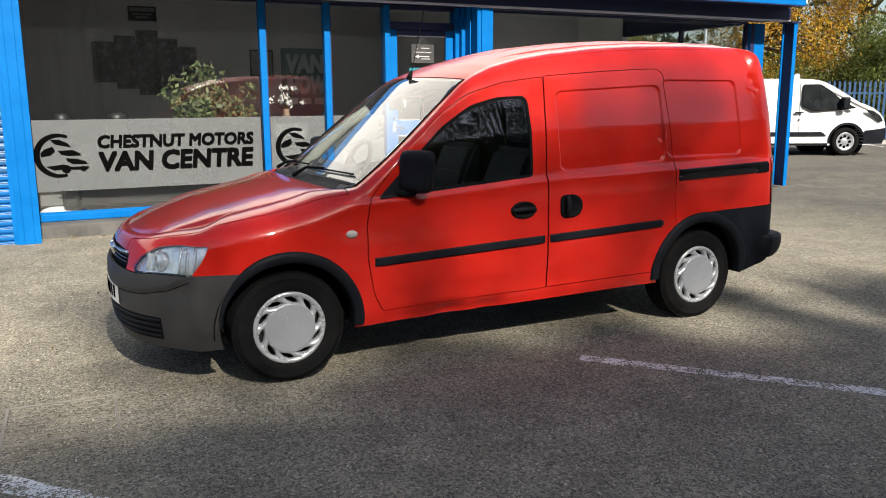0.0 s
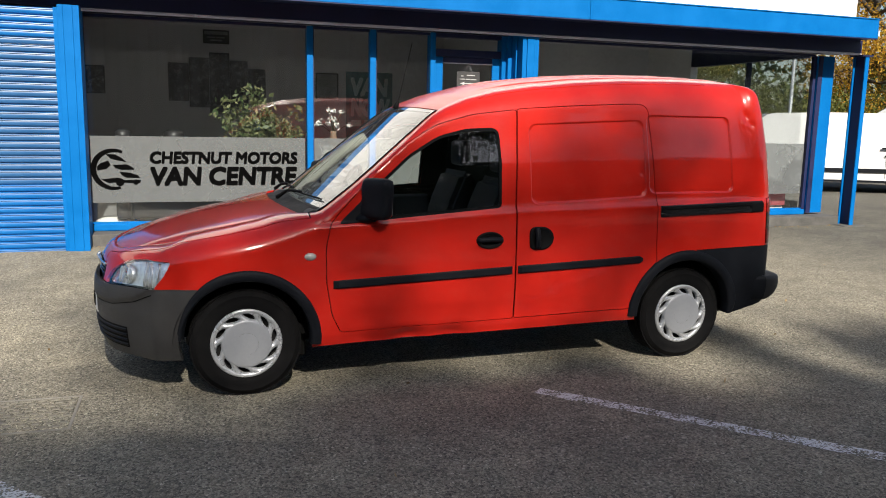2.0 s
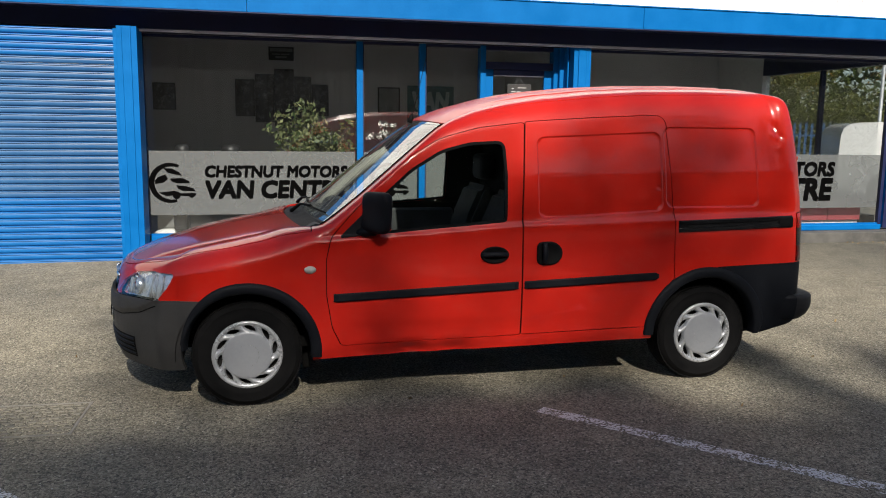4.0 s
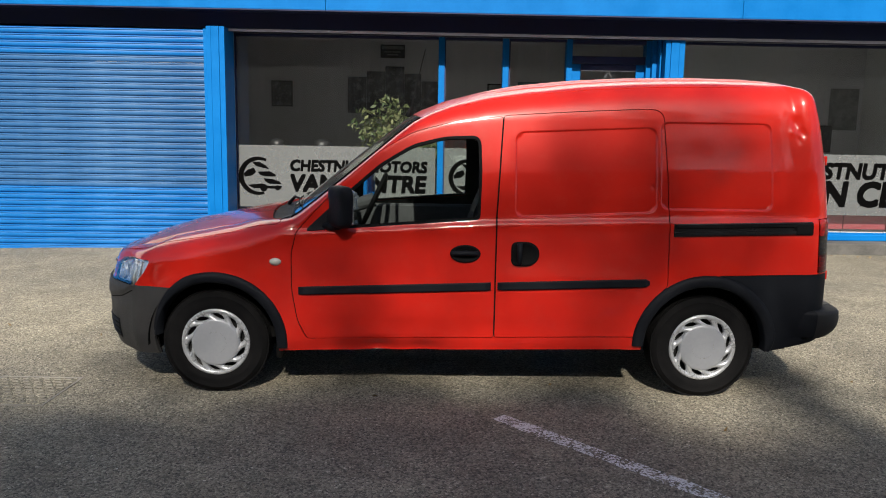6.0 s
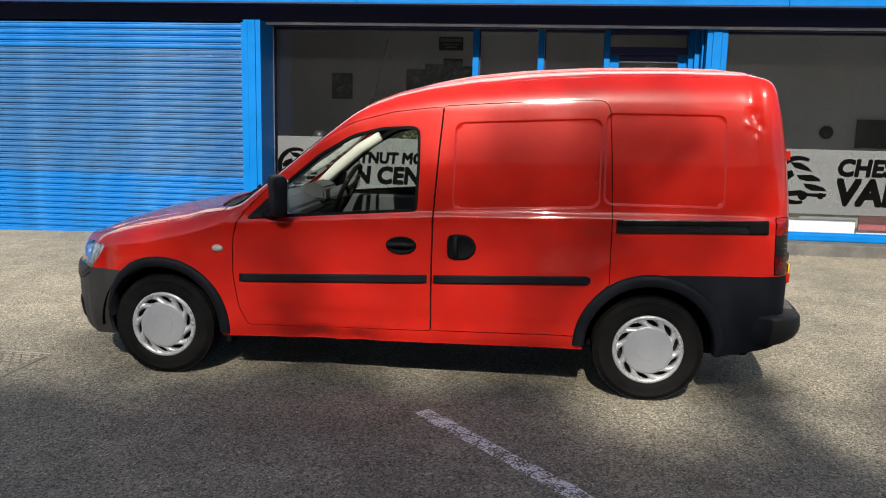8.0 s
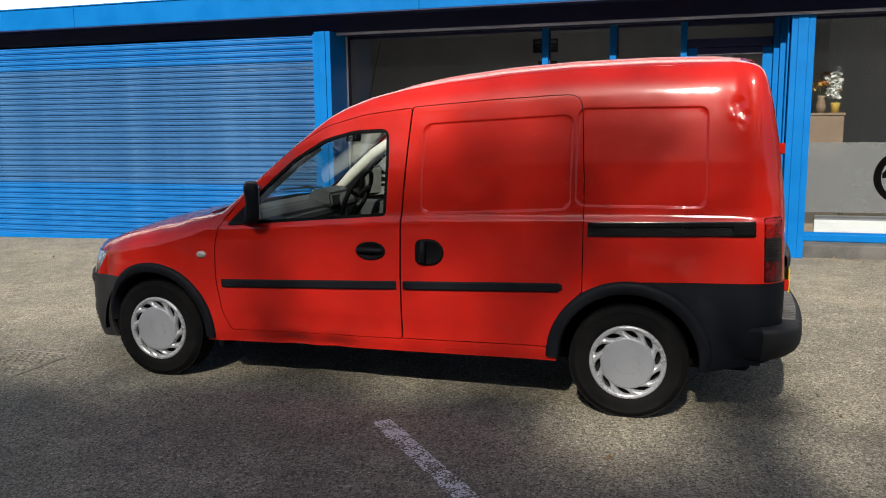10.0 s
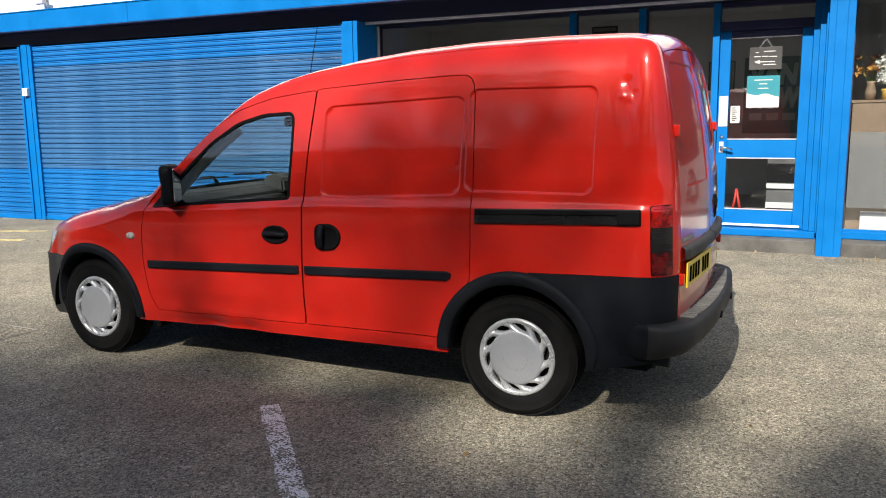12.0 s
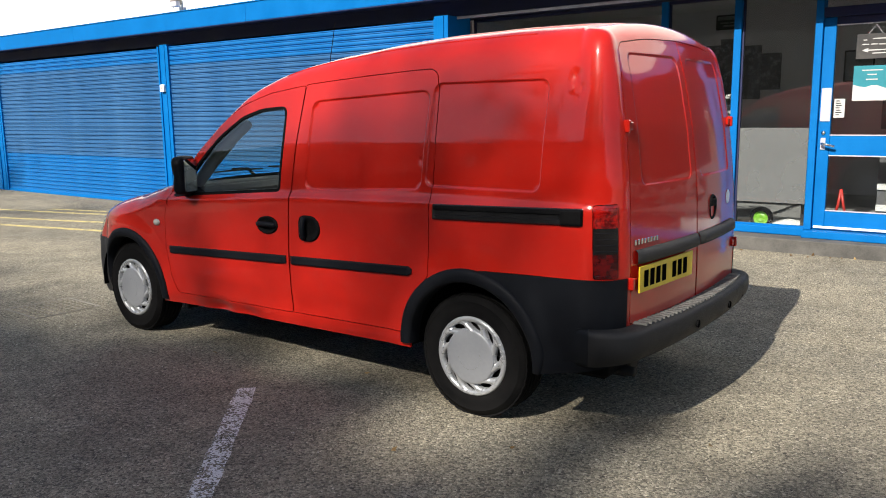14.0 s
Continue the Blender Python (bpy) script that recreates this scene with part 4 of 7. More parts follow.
me = mesh_of(oval_plate(1.372, 0.806, 0.083, 0.048, 0.012), "door_handle", True)
grip = mesh_of(tube([on_wall(1.372 + d, 0.812 - 0.004 * abs(d) / 0.06, 0.004 + 0.017 * (1 - (d / 0.075) ** 2)) for d in np.linspace(-0.072, 0.072, 13)], 0.0145, 10), "grip", True)
for d in front_doors:
    h = part("door_handle", me, soft_black, d, "black oval door handle")
    part("grip", grip, trim_plastic, h)
me = mesh_of(oval_plate(1.700, 0.809, 0.077, 0.067, 0.012, flat=0.45), "door_handle", True)
grip = mesh_of(tube([on_wall(1.668, 0.809 + d, 0.006 + 0.018 * (1 - (d / 0.062) ** 2)) for d in np.linspace(-0.056, 0.056, 11)], 0.0155, 10), "grip", True)
for d in side_doors:
    h = part("door_handle", me, soft_black, d, "black rounded sliding-door handle")
    part("grip", grip, trim_plastic, h)
rep = surface("pale_repeater_lens", (0.34, 0.33, 0.30), (0.40, 0.39, 0.36), 0.2, coat=0.3)
pair("side_repeater", oval_plate(0.338, 0.748, 0.032, 0.021, 0.016, dome=True), rep, "small pale indicator lens")

# door mirrors with black corner plates
corner = rounded([(0.495, 0.917, 0.01), (0.69, 0.935, 0.02), (0.70, 1.10, 0.05), (0.63, 1.045, 0.1)])
cg = np.stack([a.ravel() for a in np.meshgrid(np.arange(0.45, 0.75, 0.02), np.arange(0.9, 1.15, 0.02))], -1)
cp, ct = triangulate([corner], cg[inside(corner, cg)])
ct = ct[inside(corner, cp[ct].mean(1))]
me_c = skin_mesh("corner_plate", cp, ct, wall, off=0.006)


MIR, MIR_T, MIR_N = Vector((0.700, -0.850, 1.056)), Vector((0.5, -0.866, 0)), Vector((0.866, 0.5, 0))


def mirror_mesh():
    """The housing: a rounded shell, swept back towards its outer end, with a bulged front."""
    rows = []
    for s, kn, kz in ((-0.098, 0.55, 0.70), (-0.092, 0.80, 0.88), (-0.078, 0.95, 0.97), (-0.04, 1.0, 1.0), (0.03, 1.0, 1.0), (0.065, 0.96, 0.98), (0.085, 0.84, 0.92), (0.096, 0.60, 0.80), (0.099, 0.25, 0.5)):
        ring = []
        for i in range(36):
            t = 2 * math.pi * i / 36
            c, q = math.cos(t), math.sin(t)
            c, q = math.copysign(abs(c) ** 0.5, c), math.copysign(abs(q) ** 0.5, q)
            ring.append(tuple(MIR + MIR_T * (s + 0.010 * kz * q) + MIR_N * (kn * (0.034 * c if c > 0 else 0.056 * c * (0.7 + 0.3 * abs(q)))) + Vector((0, 0, kz * 0.113 * q))))
        rows.append(ring)
    bm = grid_mesh(rows, closed=True)
    bm.faces.new(bm.verts[:36]), bm.faces.new(bm.verts[-36:])
    return bm


me_m = mesh_of(mirror_mesh(), "mirror_housing", True)
gl = bmesh.new()
ring = [tuple(MIR + MIR_T * a + Vector((0, 0, b))) for a, b in rounded([(-0.078, -0.094, 0.02), (0.078, -0.094, 0.02), (0.082, 0.094, 0.02), (-0.074, 0.094, 0.02)], 0.05)]
lo, hi = [gl.verts.new(Vector(p) + MIR_N * 0.030) for p in ring], [gl.verts.new(Vector(p) + MIR_N * 0.0362) for p in ring]
gl.faces.new(hi)
for i in range(len(ring)):
    gl.faces.new((lo[i], lo[(i + 1) % len(ring)], hi[(i + 1) % len(ring)], hi[i]))
me_g = mesh_of(gl, "mirror_glass")
arm = mesh_of(tube([(0.590, -0.772, 0.940), (0.640, -0.800, 0.944), (0.685, -0.835, 0.952), (0.705, -0.850, 0.975)], [0.022, 0.026, 0.024, 0.020], 10), "mirror_arm", True)
mirror_pane = surface("mirror_pane", (0.60, 0.62, 0.63), (0.66, 0.67, 0.68), 0.03, metal=1.0)
for d in front_doors:
    part("corner_plate", me_c, trim_plastic, d, "black plastic corner plate")
    m = part("door_mirror", me_m, trim_plastic, d, "dark grey plastic door mirror")
    part("mirror_arm", arm, trim_plastic, d)
    g = part("mirror_glass", me_g, mirror_pane, d)

# aerial, wipers, screen edge, roof seams
part("aerial", tube([(1.030, 0, 1.545), (1.040, 0, 1.575), (1.050, 0, 1.600), (1.052, 0, 1.602), (1.135, 0, 1.955), (1.136, 0, 1.962)], [0.020, 0.014, 0.007, 0.0028, 0.0022, 0.004], 10), soft_black, van, "thin black roof aerial", smooth=True)
for y0, y1, root in ((-0.58, 0.02, 0.02), (0.06, 0.60, 0.64)):
    line = [Vector((0.367 + BOW * y * y + 0.030 * abs(y - root), y, float(top_z(np.array(0.367 + BOW * y * y + 0.030 * abs(y - root)), np.array(y))) + 0.012)) for y in (float(v) for v in np.linspace(y0, y1, 14))]
    blade = part("wiper", tube(line, 0.0055, 6), soft_black, van, "black windscreen wiper")
    near = line[-1] if abs(line[-1].y - root) < abs(line[0].y - root) else line[0]
    part("wiper_arm", tube([(0.277 + BOW * root * root, root, 0.985), near.lerp(line[7], 0.35) + Vector((-0.045, 0, 0.004)), line[7] + Vector((-0.004, 0, 0.010))], [0.013, 0.008, 0.006], 8), soft_black, blade)
rimq = [(a, b) for a, b in zip(rx, ry) if 0.40 < a < 1.14]
bm = bmesh.new()
tube([Vector((a, -b + 0.004, float(top_z(np.array(a), np.array(b))) + 0.001)) for a, b in rimq[::3]], 0.007, 6, bm)
pair("screen_edge", bm, soft_black, "black windscreen edge")
ditch = [(u, float(zs + 0.64 * ln)) for u, zs, ln in zip(us, zs_, ln_) if 1.35 < u < 2.95]
pair("roof_seam", tube([on_wall(u, v, 0.0005) for u, v in ditch[::3]], 0.0035, 6), red_paint, "roof seam moulding")

# cabin
dash = prism([(0.30, 0.72), (0.32, 0.955), (0.40, 0.985), (0.55, 0.975), (0.645, 0.925), (0.665, 0.86), (0.60, 0.72)], "y", -0.66, 0.66)
bmesh.ops.bevel(dash, geom=[e for e in dash.edges if abs(e.verts[0].co.y - e.verts[1].co.y) > 1], offset=0.02, segments=2, affect="EDGES")
part("dashboard", dash, cabin_plastic, van, "dark grey dashboard", smooth=False)
hood = prism([(0.50, 0.94), (0.52, 1.02), (0.60, 1.045), (0.68, 1.01), (0.69, 0.92)], "y", 0.20, 0.54)
bmesh.ops.bevel(hood, geom=hood.edges[:], offset=0.015, segments=2, affect="EDGES")
part("instrument_hood", hood, cabin_plastic, van)
bm = bmesh.new()
c, ax, ay = Vector((0.80, 0.37, 0.985)), Vector((0, 1, 0)), Vector((0.42, 0, 0.91)).normalized()
ring = [c + 0.185 * (math.cos(t) * ax + math.sin(t) * ay) for t in np.linspace(0, 2 * math.pi, 33)]
tube(ring, 0.016, 8, bm)
for t in (0.3, math.pi - 0.3, -math.pi / 2):
    tube([c, c + 0.18 * (math.cos(t) * ax + math.sin(t) * ay)], 0.016, 6, bm)
part("steering_wheel", bm, soft_black, van, "black steering wheel", smooth=True)
part("steering_column", tube([c, c + Vector((-0.22, 0, 0.05 - 0.12))], [0.05, 0.04], 12), cabin_plastic, van)
for y in (-0.37, 0.37):
    base = prism([(0.98, 0.48), (0.96, 0.62), (1.05, 0.66), (1.50, 0.60), (1.52, 0.46)], "y", y - 0.24, y + 0.24)
    bmesh.ops.bevel(base, geom=base.edges[:], offset=0.03, segments=2, affect="EDGES")
    seat = part("front_seat", base, seat_cloth, van, "dark cloth seat")
    back = prism([(1.40, 0.58), (1.46, 0.90), (1.555, 1.12), (1.62, 1.14), (1.64, 1.08), (1.58, 0.58)], "y", y - 0.23, y + 0.23)
    bmesh.ops.bevel(back, geom=back.edges[:], offset=0.035, segments=2, affect="EDGES")
    part("backrest", back, seat_cloth, seat)
    part("headrest", box(1.58, 1.68, y - 0.13, y + 0.13, 1.16, 1.34, 0.035, 2), seat_cloth, seat)
part("bulkhead", prism([(-0.74, 0.30), (-0.74, 0.95), (-0.60, 1.50), (-0.42, 1.60), (0.42, 1.60), (0.60, 1.50), (0.74, 0.95), (0.74, 0.30)], "x", 1.70, 1.72), under_black, van, "black load-space bulkhead")
bm = bmesh.new()
tube([(0.50, -0.640, 0.955), (0.67, -0.625, 1.120), (0.84, -0.612, 1.262), (0.98, -0.600, 1.352)], [0.036, 0.040, 0.040, 0.034], 12, bm)
pair("pillar_lining", bm, cabin_light, "pale pillar lining")
for d in front_doors:
    part("door_card", box(0.52, 1.50, -0.765, -0.70, 0.32, 0.925, 0.015), cabin_plastic, d, "dark door lining")
part("cabin_floor", box(0.2, 1.7, -0.72, 0.72, 0.30, 0.36), under_black, van)
part("rear_view_mirror", box(0.93, 0.955, -0.10, 0.10, 1.36, 1.42, 0.01, 2), soft_black, van)

# ---- the place: ground, shop front, shutters, interior ----
def asphalt_mat(name="asphalt"):
    """Worn asphalt: pale stones in dark binder, a sandy film, darker damp patches and faint cracks."""
    m, nt, p = node_mat(name)
    co = place_coords(nt)
    stones = add(nt, "ShaderNodeTexVoronoi", Scale=105.0, Randomness=1.0)
    grit = add(nt, "ShaderNodeTexNoise", Scale=260.0, Detail=2.0)
    patch = add(nt, "ShaderNodeTexNoise", Scale=0.55, Detail=5.0, Roughness=0.65)
    stain = add(nt, "ShaderNodeTexNoise", Scale=3.2, Detail=6.0, Roughness=0.7)
    hollow = add(nt, "ShaderNodeTexNoise", Scale=48.0, Detail=4.0, Roughness=0.6)
    for n in (stones, grit, patch, stain, hollow):
        link(nt, co, n.inputs["Vector"])
    pale = ramp(nt, stones.outputs["Color"], [(0.0, (0.062, 0.058, 0.048)), (0.50, (0.253, 0.234, 0.188)), (0.86, (0.390, 0.360, 0.288)), (1.0, (0.66, 0.62, 0.53))])
    wear = ramp(nt, patch.outputs[0], [(0.30, (0.75, 0.75, 0.75)), (0.70, (1.28, 1.24, 1.15))])
    soil = ramp(nt, stain.outputs[0], [(0.30, (0.72, 0.71, 0.70)), (0.55, (1.0, 1.0, 1.0)), (0.8, (1.18, 1.16, 1.10))])
    dark = ramp(nt, grit.outputs[0], [(0.36, (0.55, 0.55, 0.55)), (0.62, (1.15, 1.15, 1.15))])
    pits = ramp(nt, hollow.outputs[0], [(0.33, (0.42, 0.42, 0.43)), (0.42, (1.0, 1.0, 1.0)), (0.66, (1.08, 1.08, 1.06))])
    # the asphalt turns darker beyond the end of the shop
    axes, far = nt.nodes.new("ShaderNodeSeparateXYZ"), nt.nodes.new("ShaderNodeMath")
    far.operation = "MULTIPLY_ADD"
    link(nt, co, axes.inputs[0]), link(nt, patch.outputs[0], far.inputs[0])
    far.inputs[1].default_value = 3.0
    link(nt, axes.outputs[0], far.inputs[2])
    span = nt.nodes.new("ShaderNodeMapRange")
    link(nt, far.outputs[0], span.inputs[0])
    span.inputs[1].default_value, span.inputs[2].default_value = 7.0, 9.6
    far_tone = ramp(nt, span.outputs[0], [(0.0, (1.0, 1.0, 1.0)), (1.0, (0.52, 0.54, 0.58))])
    last = pale.outputs[0]
    for r in (wear, soil, dark, pits, far_tone):
        mul = nt.nodes.new("ShaderNodeMix")
        mul.data_type, mul.blend_type = "RGBA", "MULTIPLY"
        mul.inputs[0].default_value = 1.0
        link(nt, last, mul.inputs[6]), link(nt, r.outputs[0], mul.inputs[7])
        last = mul.outputs[2]
    link(nt, last, p.inputs["Base Color"])
    p.inputs["Roughness"].default_value = 0.88
    p.inputs["Specular IOR Level"].default_value = 0.35
    b1 = add(nt, "ShaderNodeBump", Strength=0.7, Distance=0.006)
    link(nt, stones.outputs["Distance"], b1.inputs["Height"])
    b1.invert = True
    b2 = add(nt, "ShaderNodeBump", Strength=0.6, Distance=0.003)
    link(nt, grit.outputs[0], b2.inputs["Height"]), link(nt, b1.outputs[0], b2.inputs["Normal"])
    link(nt, b2.outputs[0], p.inputs["Normal"])
    return m


def worn_line_mat(name, colour, keep=0.5):
    """Road paint worn through to the stones."""
    m, nt, p = node_mat(name)
    co = place_coords(nt)
    n1, n2 = add(nt, "ShaderNodeTexNoise", Scale=85.0, Detail=3.0, Roughness=0.6), add(nt, "ShaderNodeTexNoise", Scale=9.0, Detail=3.0)
    link(nt, co, n1.inputs["Vector"]), link(nt, co, n2.inputs["Vector"])
    s = nt.nodes.new("ShaderNodeMath")
    s.operation = "MULTIPLY_ADD"
    link(nt, n2.outputs[0], s.inputs[0])
    s.inputs[1].default_value = 0.5
    link(nt, n1.outputs[0], s.inputs[2])
    a = ramp(nt, s.outputs[0], [(keep + 0.22, (0, 0, 0)), (keep + 0.27, (1, 1, 1))])
    p.inputs["Base Color"].default_value = (*colour, 1)
    p.inputs["Roughness"].default_value = 0.8
    link(nt, a.outputs[0], p.inputs["Alpha"])
    return m


def lawn(x, y):
    """Height of the ground: level, a little lower along the shutters."""
    return -0.085 * smoothstep(-1.4, -8.0, x) * smoothstep(0.5, 4.2, y)


asphalt = asphalt_mat()
blue_paint = surface("blue_gloss_paint", (0.0005, 0.110, 0.348), (0.001, 0.131, 0.403), 0.40, 0.55, scale=3, fine=40, bump=0.0004, spec=0.12)
# navy parts, and the fascia's shade painted onto the top of the door
navy_and_shade_paint = surface("dark_navy_and_shade_paint", (0.003, 0.007, 0.046), (0.006, 0.012, 0.066), 0.5, 0.65, scale=3)
pale_trim = surface("pale_grey_trim", (0.36, 0.36, 0.42), (0.48, 0.48, 0.53), 0.5)
concrete = surface("stained_concrete", (0.055, 0.054, 0.051), (0.11, 0.106, 0.098), 0.9, scale=3, fine=90, bump=0.002)
cladding_white = surface("white_coated_steel", (0.74, 0.74, 0.72), (0.84, 0.84, 0.82), 0.45, 0.6, scale=1.3)
shutter_blue = surface("blue_shutter_slat", (0.001, 0.107, 0.345), (0.003, 0.133, 0.395), 0.30, 0.5, scale=2)
shutter_faded = surface("faded_blue_shutter_slat", (0.018, 0.089, 0.230), (0.035, 0.125, 0.285), 0.30, 0.42, scale=2)
shop_glass = glass_mat("shop_glass", (0.93, 0.945, 0.945), dust=0.004)
wall_paint = surface("grey_wall_paint", (0.60, 0.595, 0.61), (0.68, 0.67, 0.69), 0.9, scale=1.2)
ceiling_paint = surface("ceiling_paint", (0.55, 0.55, 0.54), (0.6, 0.6, 0.59), 0.9)
floor_tile = surface("grey_floor", (0.28, 0.28, 0.28), (0.36, 0.36, 0.35), 0.5)
picture_dark = surface("dark_print", (0.008, 0.008, 0.009), (0.20, 0.20, 0.205), 0.5, scale=9, fine=40, spread=(0.5, 0.72))
teal_print = surface("teal_print", (0.012, 0.115, 0.125), (0.016, 0.14, 0.15), 0.6)
card_brown = surface("brown_laminate", (0.22, 0.15, 0.10), (0.27, 0.19, 0.13), 0.6, scale=5)
chair_black = surface("black_vinyl", (0.014, 0.014, 0.015), (0.03, 0.03, 0.032), 0.45)
red_board = surface("dusky_red_board", (0.30, 0.045, 0.055), (0.36, 0.06, 0.07), 0.6)
counter_grey = surface("grey_counter_panel", (0.10, 0.10, 0.105), (0.15, 0.15, 0.155), 0.5)
white_board = surface("white_board", (0.74, 0.74, 0.73), (0.82, 0.82, 0.81), 0.55)

film_mat, nt, p = node_mat("frosted_film")
p.inputs["Base Color"].default_value = (0.150, 0.160, 0.163, 1)
p.inputs["Roughness"].default_value = 0.55
thin, veil = add(nt, "ShaderNodeBsdfTransparent", Color=(0.86, 0.88, 0.87, 1)), nt.nodes.new("ShaderNodeMixShader")
grain = add(nt, "ShaderNodeTexNoise", Scale=2.0, Detail=3.0)
link(nt, place_coords(nt), grain.inputs["Vector"])
rr = ramp(nt, grain.outputs[0], [(0.3, (0.56, 0.56, 0.56)), (0.7, (0.64, 0.64, 0.64))])
link(nt, rr.outputs[0], veil.inputs[0]), link(nt, thin.outputs[0], veil.inputs[1]), link(nt, p.outputs[0], veil.inputs[2])
link(nt, veil.outputs[0], nt.nodes["Material Output"].inputs[0])

# ground, one sheet to the horizon, finer near the shop
gx = [-400, -120, -60, -30, -20] + list(np.linspace(-16, 12, 57)) + [16, 22, 30, 45, 80, 150, 400]
gy = [-400, -120, -60, -30, -16, -10] + list(np.linspace(-6, 6, 25)) + [8, 12, 18, 26, 40, 80, 150, 400]
bm = grid_mesh([[(x, y, lawn(x, y)) for x in gx] for y in gy])
ground = tagged(part("ground", bm, asphalt, smooth=True), "worn grey asphalt car park with loose grit", "ground", kind="structure")


# painted lines and the access cover, thin sheets just proud of the asphalt
def ground_strip(name, a, b, width, material, label, n=20, z=0.004):
    a, b = Vector(a), Vector(b)
    side = (b - a).normalized().orthogonal() * width / 2
    rnd = random.Random(len(name) + int(a.x * 100))
    rows = []
    for i in range(n + 1):
        p = a + (b - a) * i / n
        w = 1 + 0.10 * rnd.uniform(-1, 1)
        rows.append([(p.x - side.x * w, p.y - side.y * w, lawn(p.x, p.y) + z), (p.x + side.x * w, p.y + side.y * w, lawn(p.x, p.y) + z)])
    return tagged(part(name, grid_mesh(rows), material), label, "road marking", kind="structure")


line_white = worn_line_mat("worn_white_road_paint", (0.74, 0.74, 0.72), 0.50)
line_yellow = worn_line_mat("worn_yellow_road_paint", (0.66, 0.54, 0.22), 0.46)
ground_strip("bay_line_1", (1.545, -1.140), (4.35, -4.23), 0.100, line_white, "worn white parking bay line on asphalt", 40)
ground_strip("bay_line_2", (-1.37, -1.30), (1.0, -3.9), 0.115, line_white, "worn white parking bay line on asphalt", 40)
for k, (a, b) in enumerate((((-9.5, 0.55), (-4.6, 1.75)), ((-9.5, 1.10), (-4.9, 2.45)), ((-9.0, 2.2), (-5.5, 3.25)), ((-8.2, 2.85), (-7.0, 3.2)))):
    ground_strip("hatch_line_" + str(k + 1), a, b, 0.11, line_yellow, "worn pale yellow hatching line on asphalt", 30)
frame_iron = surface("worn_iron_frame", (0.17, 0.16, 0.135), (0.27, 0.25, 0.215), 0.8, fine=150, bump=0.002)
cover = thing("access_cover", "square concrete-filled access cover set flush in asphalt", "access cover", at=(-1.08, -0.79, 0), kind="structure")
cover.rotation_euler = (0, 0, radians(-2))
for a, b, c, d in ((-0.241, 0.241, 0.227, 0.241), (-0.241, 0.241, -0.241, -0.227), (-0.241, -0.227, -0.227, 0.227), (0.227, 0.241, -0.227, 0.227)):
    part("cover_frame", box(a, b, c, d, -0.02, 0.005), frame_iron, cover)
infill = surface("cover_infill", (0.16, 0.15, 0.122), (0.27, 0.25, 0.205), 0.9, scale=12, fine=140, bump=0.003)
part("cover_plate", box(-0.222, 0.222, -0.222, 0.222, -0.02, 0.004), asphalt, cover)
stud_me = mesh_of(box(-0.016, 0.016, -0.008, 0.008, 0.003, 0.009), "cover_stud")
for i in range(-3, 4):
    for j in range(-4, 5):
        part("cover_stud", stud_me, infill, cover).matrix_local = pose(0.062 * i + (0.014 if j % 2 else -0.014), 0.049 * j, 0)

# columns, each faced with three boards
def column(x0, x1, y, label):
    c = thing("column", label, "column", at=((x0 + x1) / 2, y + 0.2, lawn(x0, y)), group="shop-front columns", kind="structure")
    w, top = x1 - x0, 2.556 - lawn(x0, y)
    part("core", box(-w / 2 + 0.006, w / 2 - 0.006, -0.19, 0.28, -0.03, top), blue_paint, c)
    for i, (a, b) in enumerate(((0.0, 0.26), (0.275, 0.70), (0.715, 1.0))):
        part("facing_board", box(-w / 2 + a * w, -w / 2 + b * w, -0.20 - (0.008 if i == 1 else 0), -0.188, -0.03, top, 0.002), blue_paint, c)
    return c


column(-1.364, -1.157, 4.30, "tall bright blue painted steel column between shutter and window")
column(3.940, 4.165, 4.50, "tall bright blue painted column beside the shop door")
column(-7.090, -6.895, 4.36, "bright blue painted column between two shutters")
column(-12.95, -12.74, 4.36, "bright blue painted column between two shutters")
alarm_box = thing("alarm_box", "small pale switch box on a blue column", "switch box", at=(-7.02, 4.352, 1.86))
part("case", box(-0.05, 0.05, -0.045, 0.0, -0.06, 0.06, 0.008, 2), white_board, alarm_box)
part("keyhole", box(-0.012, 0.012, -0.048, -0.044, -0.02, 0.02), frame_iron, alarm_box)

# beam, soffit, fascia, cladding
tagged(part("beam", box(-14, 9.40, 4.50, 5.01, 2.560, 2.737), navy_and_shade_paint), "dark navy beam in the shade of the fascia", "beam", kind="structure")
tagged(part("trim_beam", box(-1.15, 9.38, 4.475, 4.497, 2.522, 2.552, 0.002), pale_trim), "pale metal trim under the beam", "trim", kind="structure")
tagged(part("soffit", box(-14, 9.36, 4.24, 4.60, 2.738, 2.76), navy_and_shade_paint), "dark navy soffit board", "soffit", kind="structure")
fascia = thing("fascia", "bright blue painted fascia board over the shop front", "fascia", at=(0, 4.19, 2.739), kind="structure")
for a, b in ((-14, -9.4), (-9.397, -4.7), (-4.697, 0.0), (0.003, 4.7), (4.703, 9.355)):
    part("fascia_board", box(a, b, 0.0, 0.05, 0.0, 0.258, 0.004), blue_paint, fascia)
    part("fascia_cap", box(a, b, -0.012, 0.24, 0.259, 0.275, 0.003), blue_paint, fascia)
    part("fascia_lip", box(a, b, -0.006, 0.06, -0.012, -0.001), navy_and_shade_paint, fascia)
part("end_cap", box(9.356, 9.38, -0.004, 0.12, 0.03, 0.11, 0.003), white_board, fascia, "white end cap")
bm = bmesh.new()
xs, prof_ = np.arange(-14, 9.06, 0.19), []
for x in xs:
    prof_ += [(x, 0.0), (x + 0.06, 0.0), (x + 0.08, -0.03), (x + 0.11, -0.03), (x + 0.13, 0.0)]
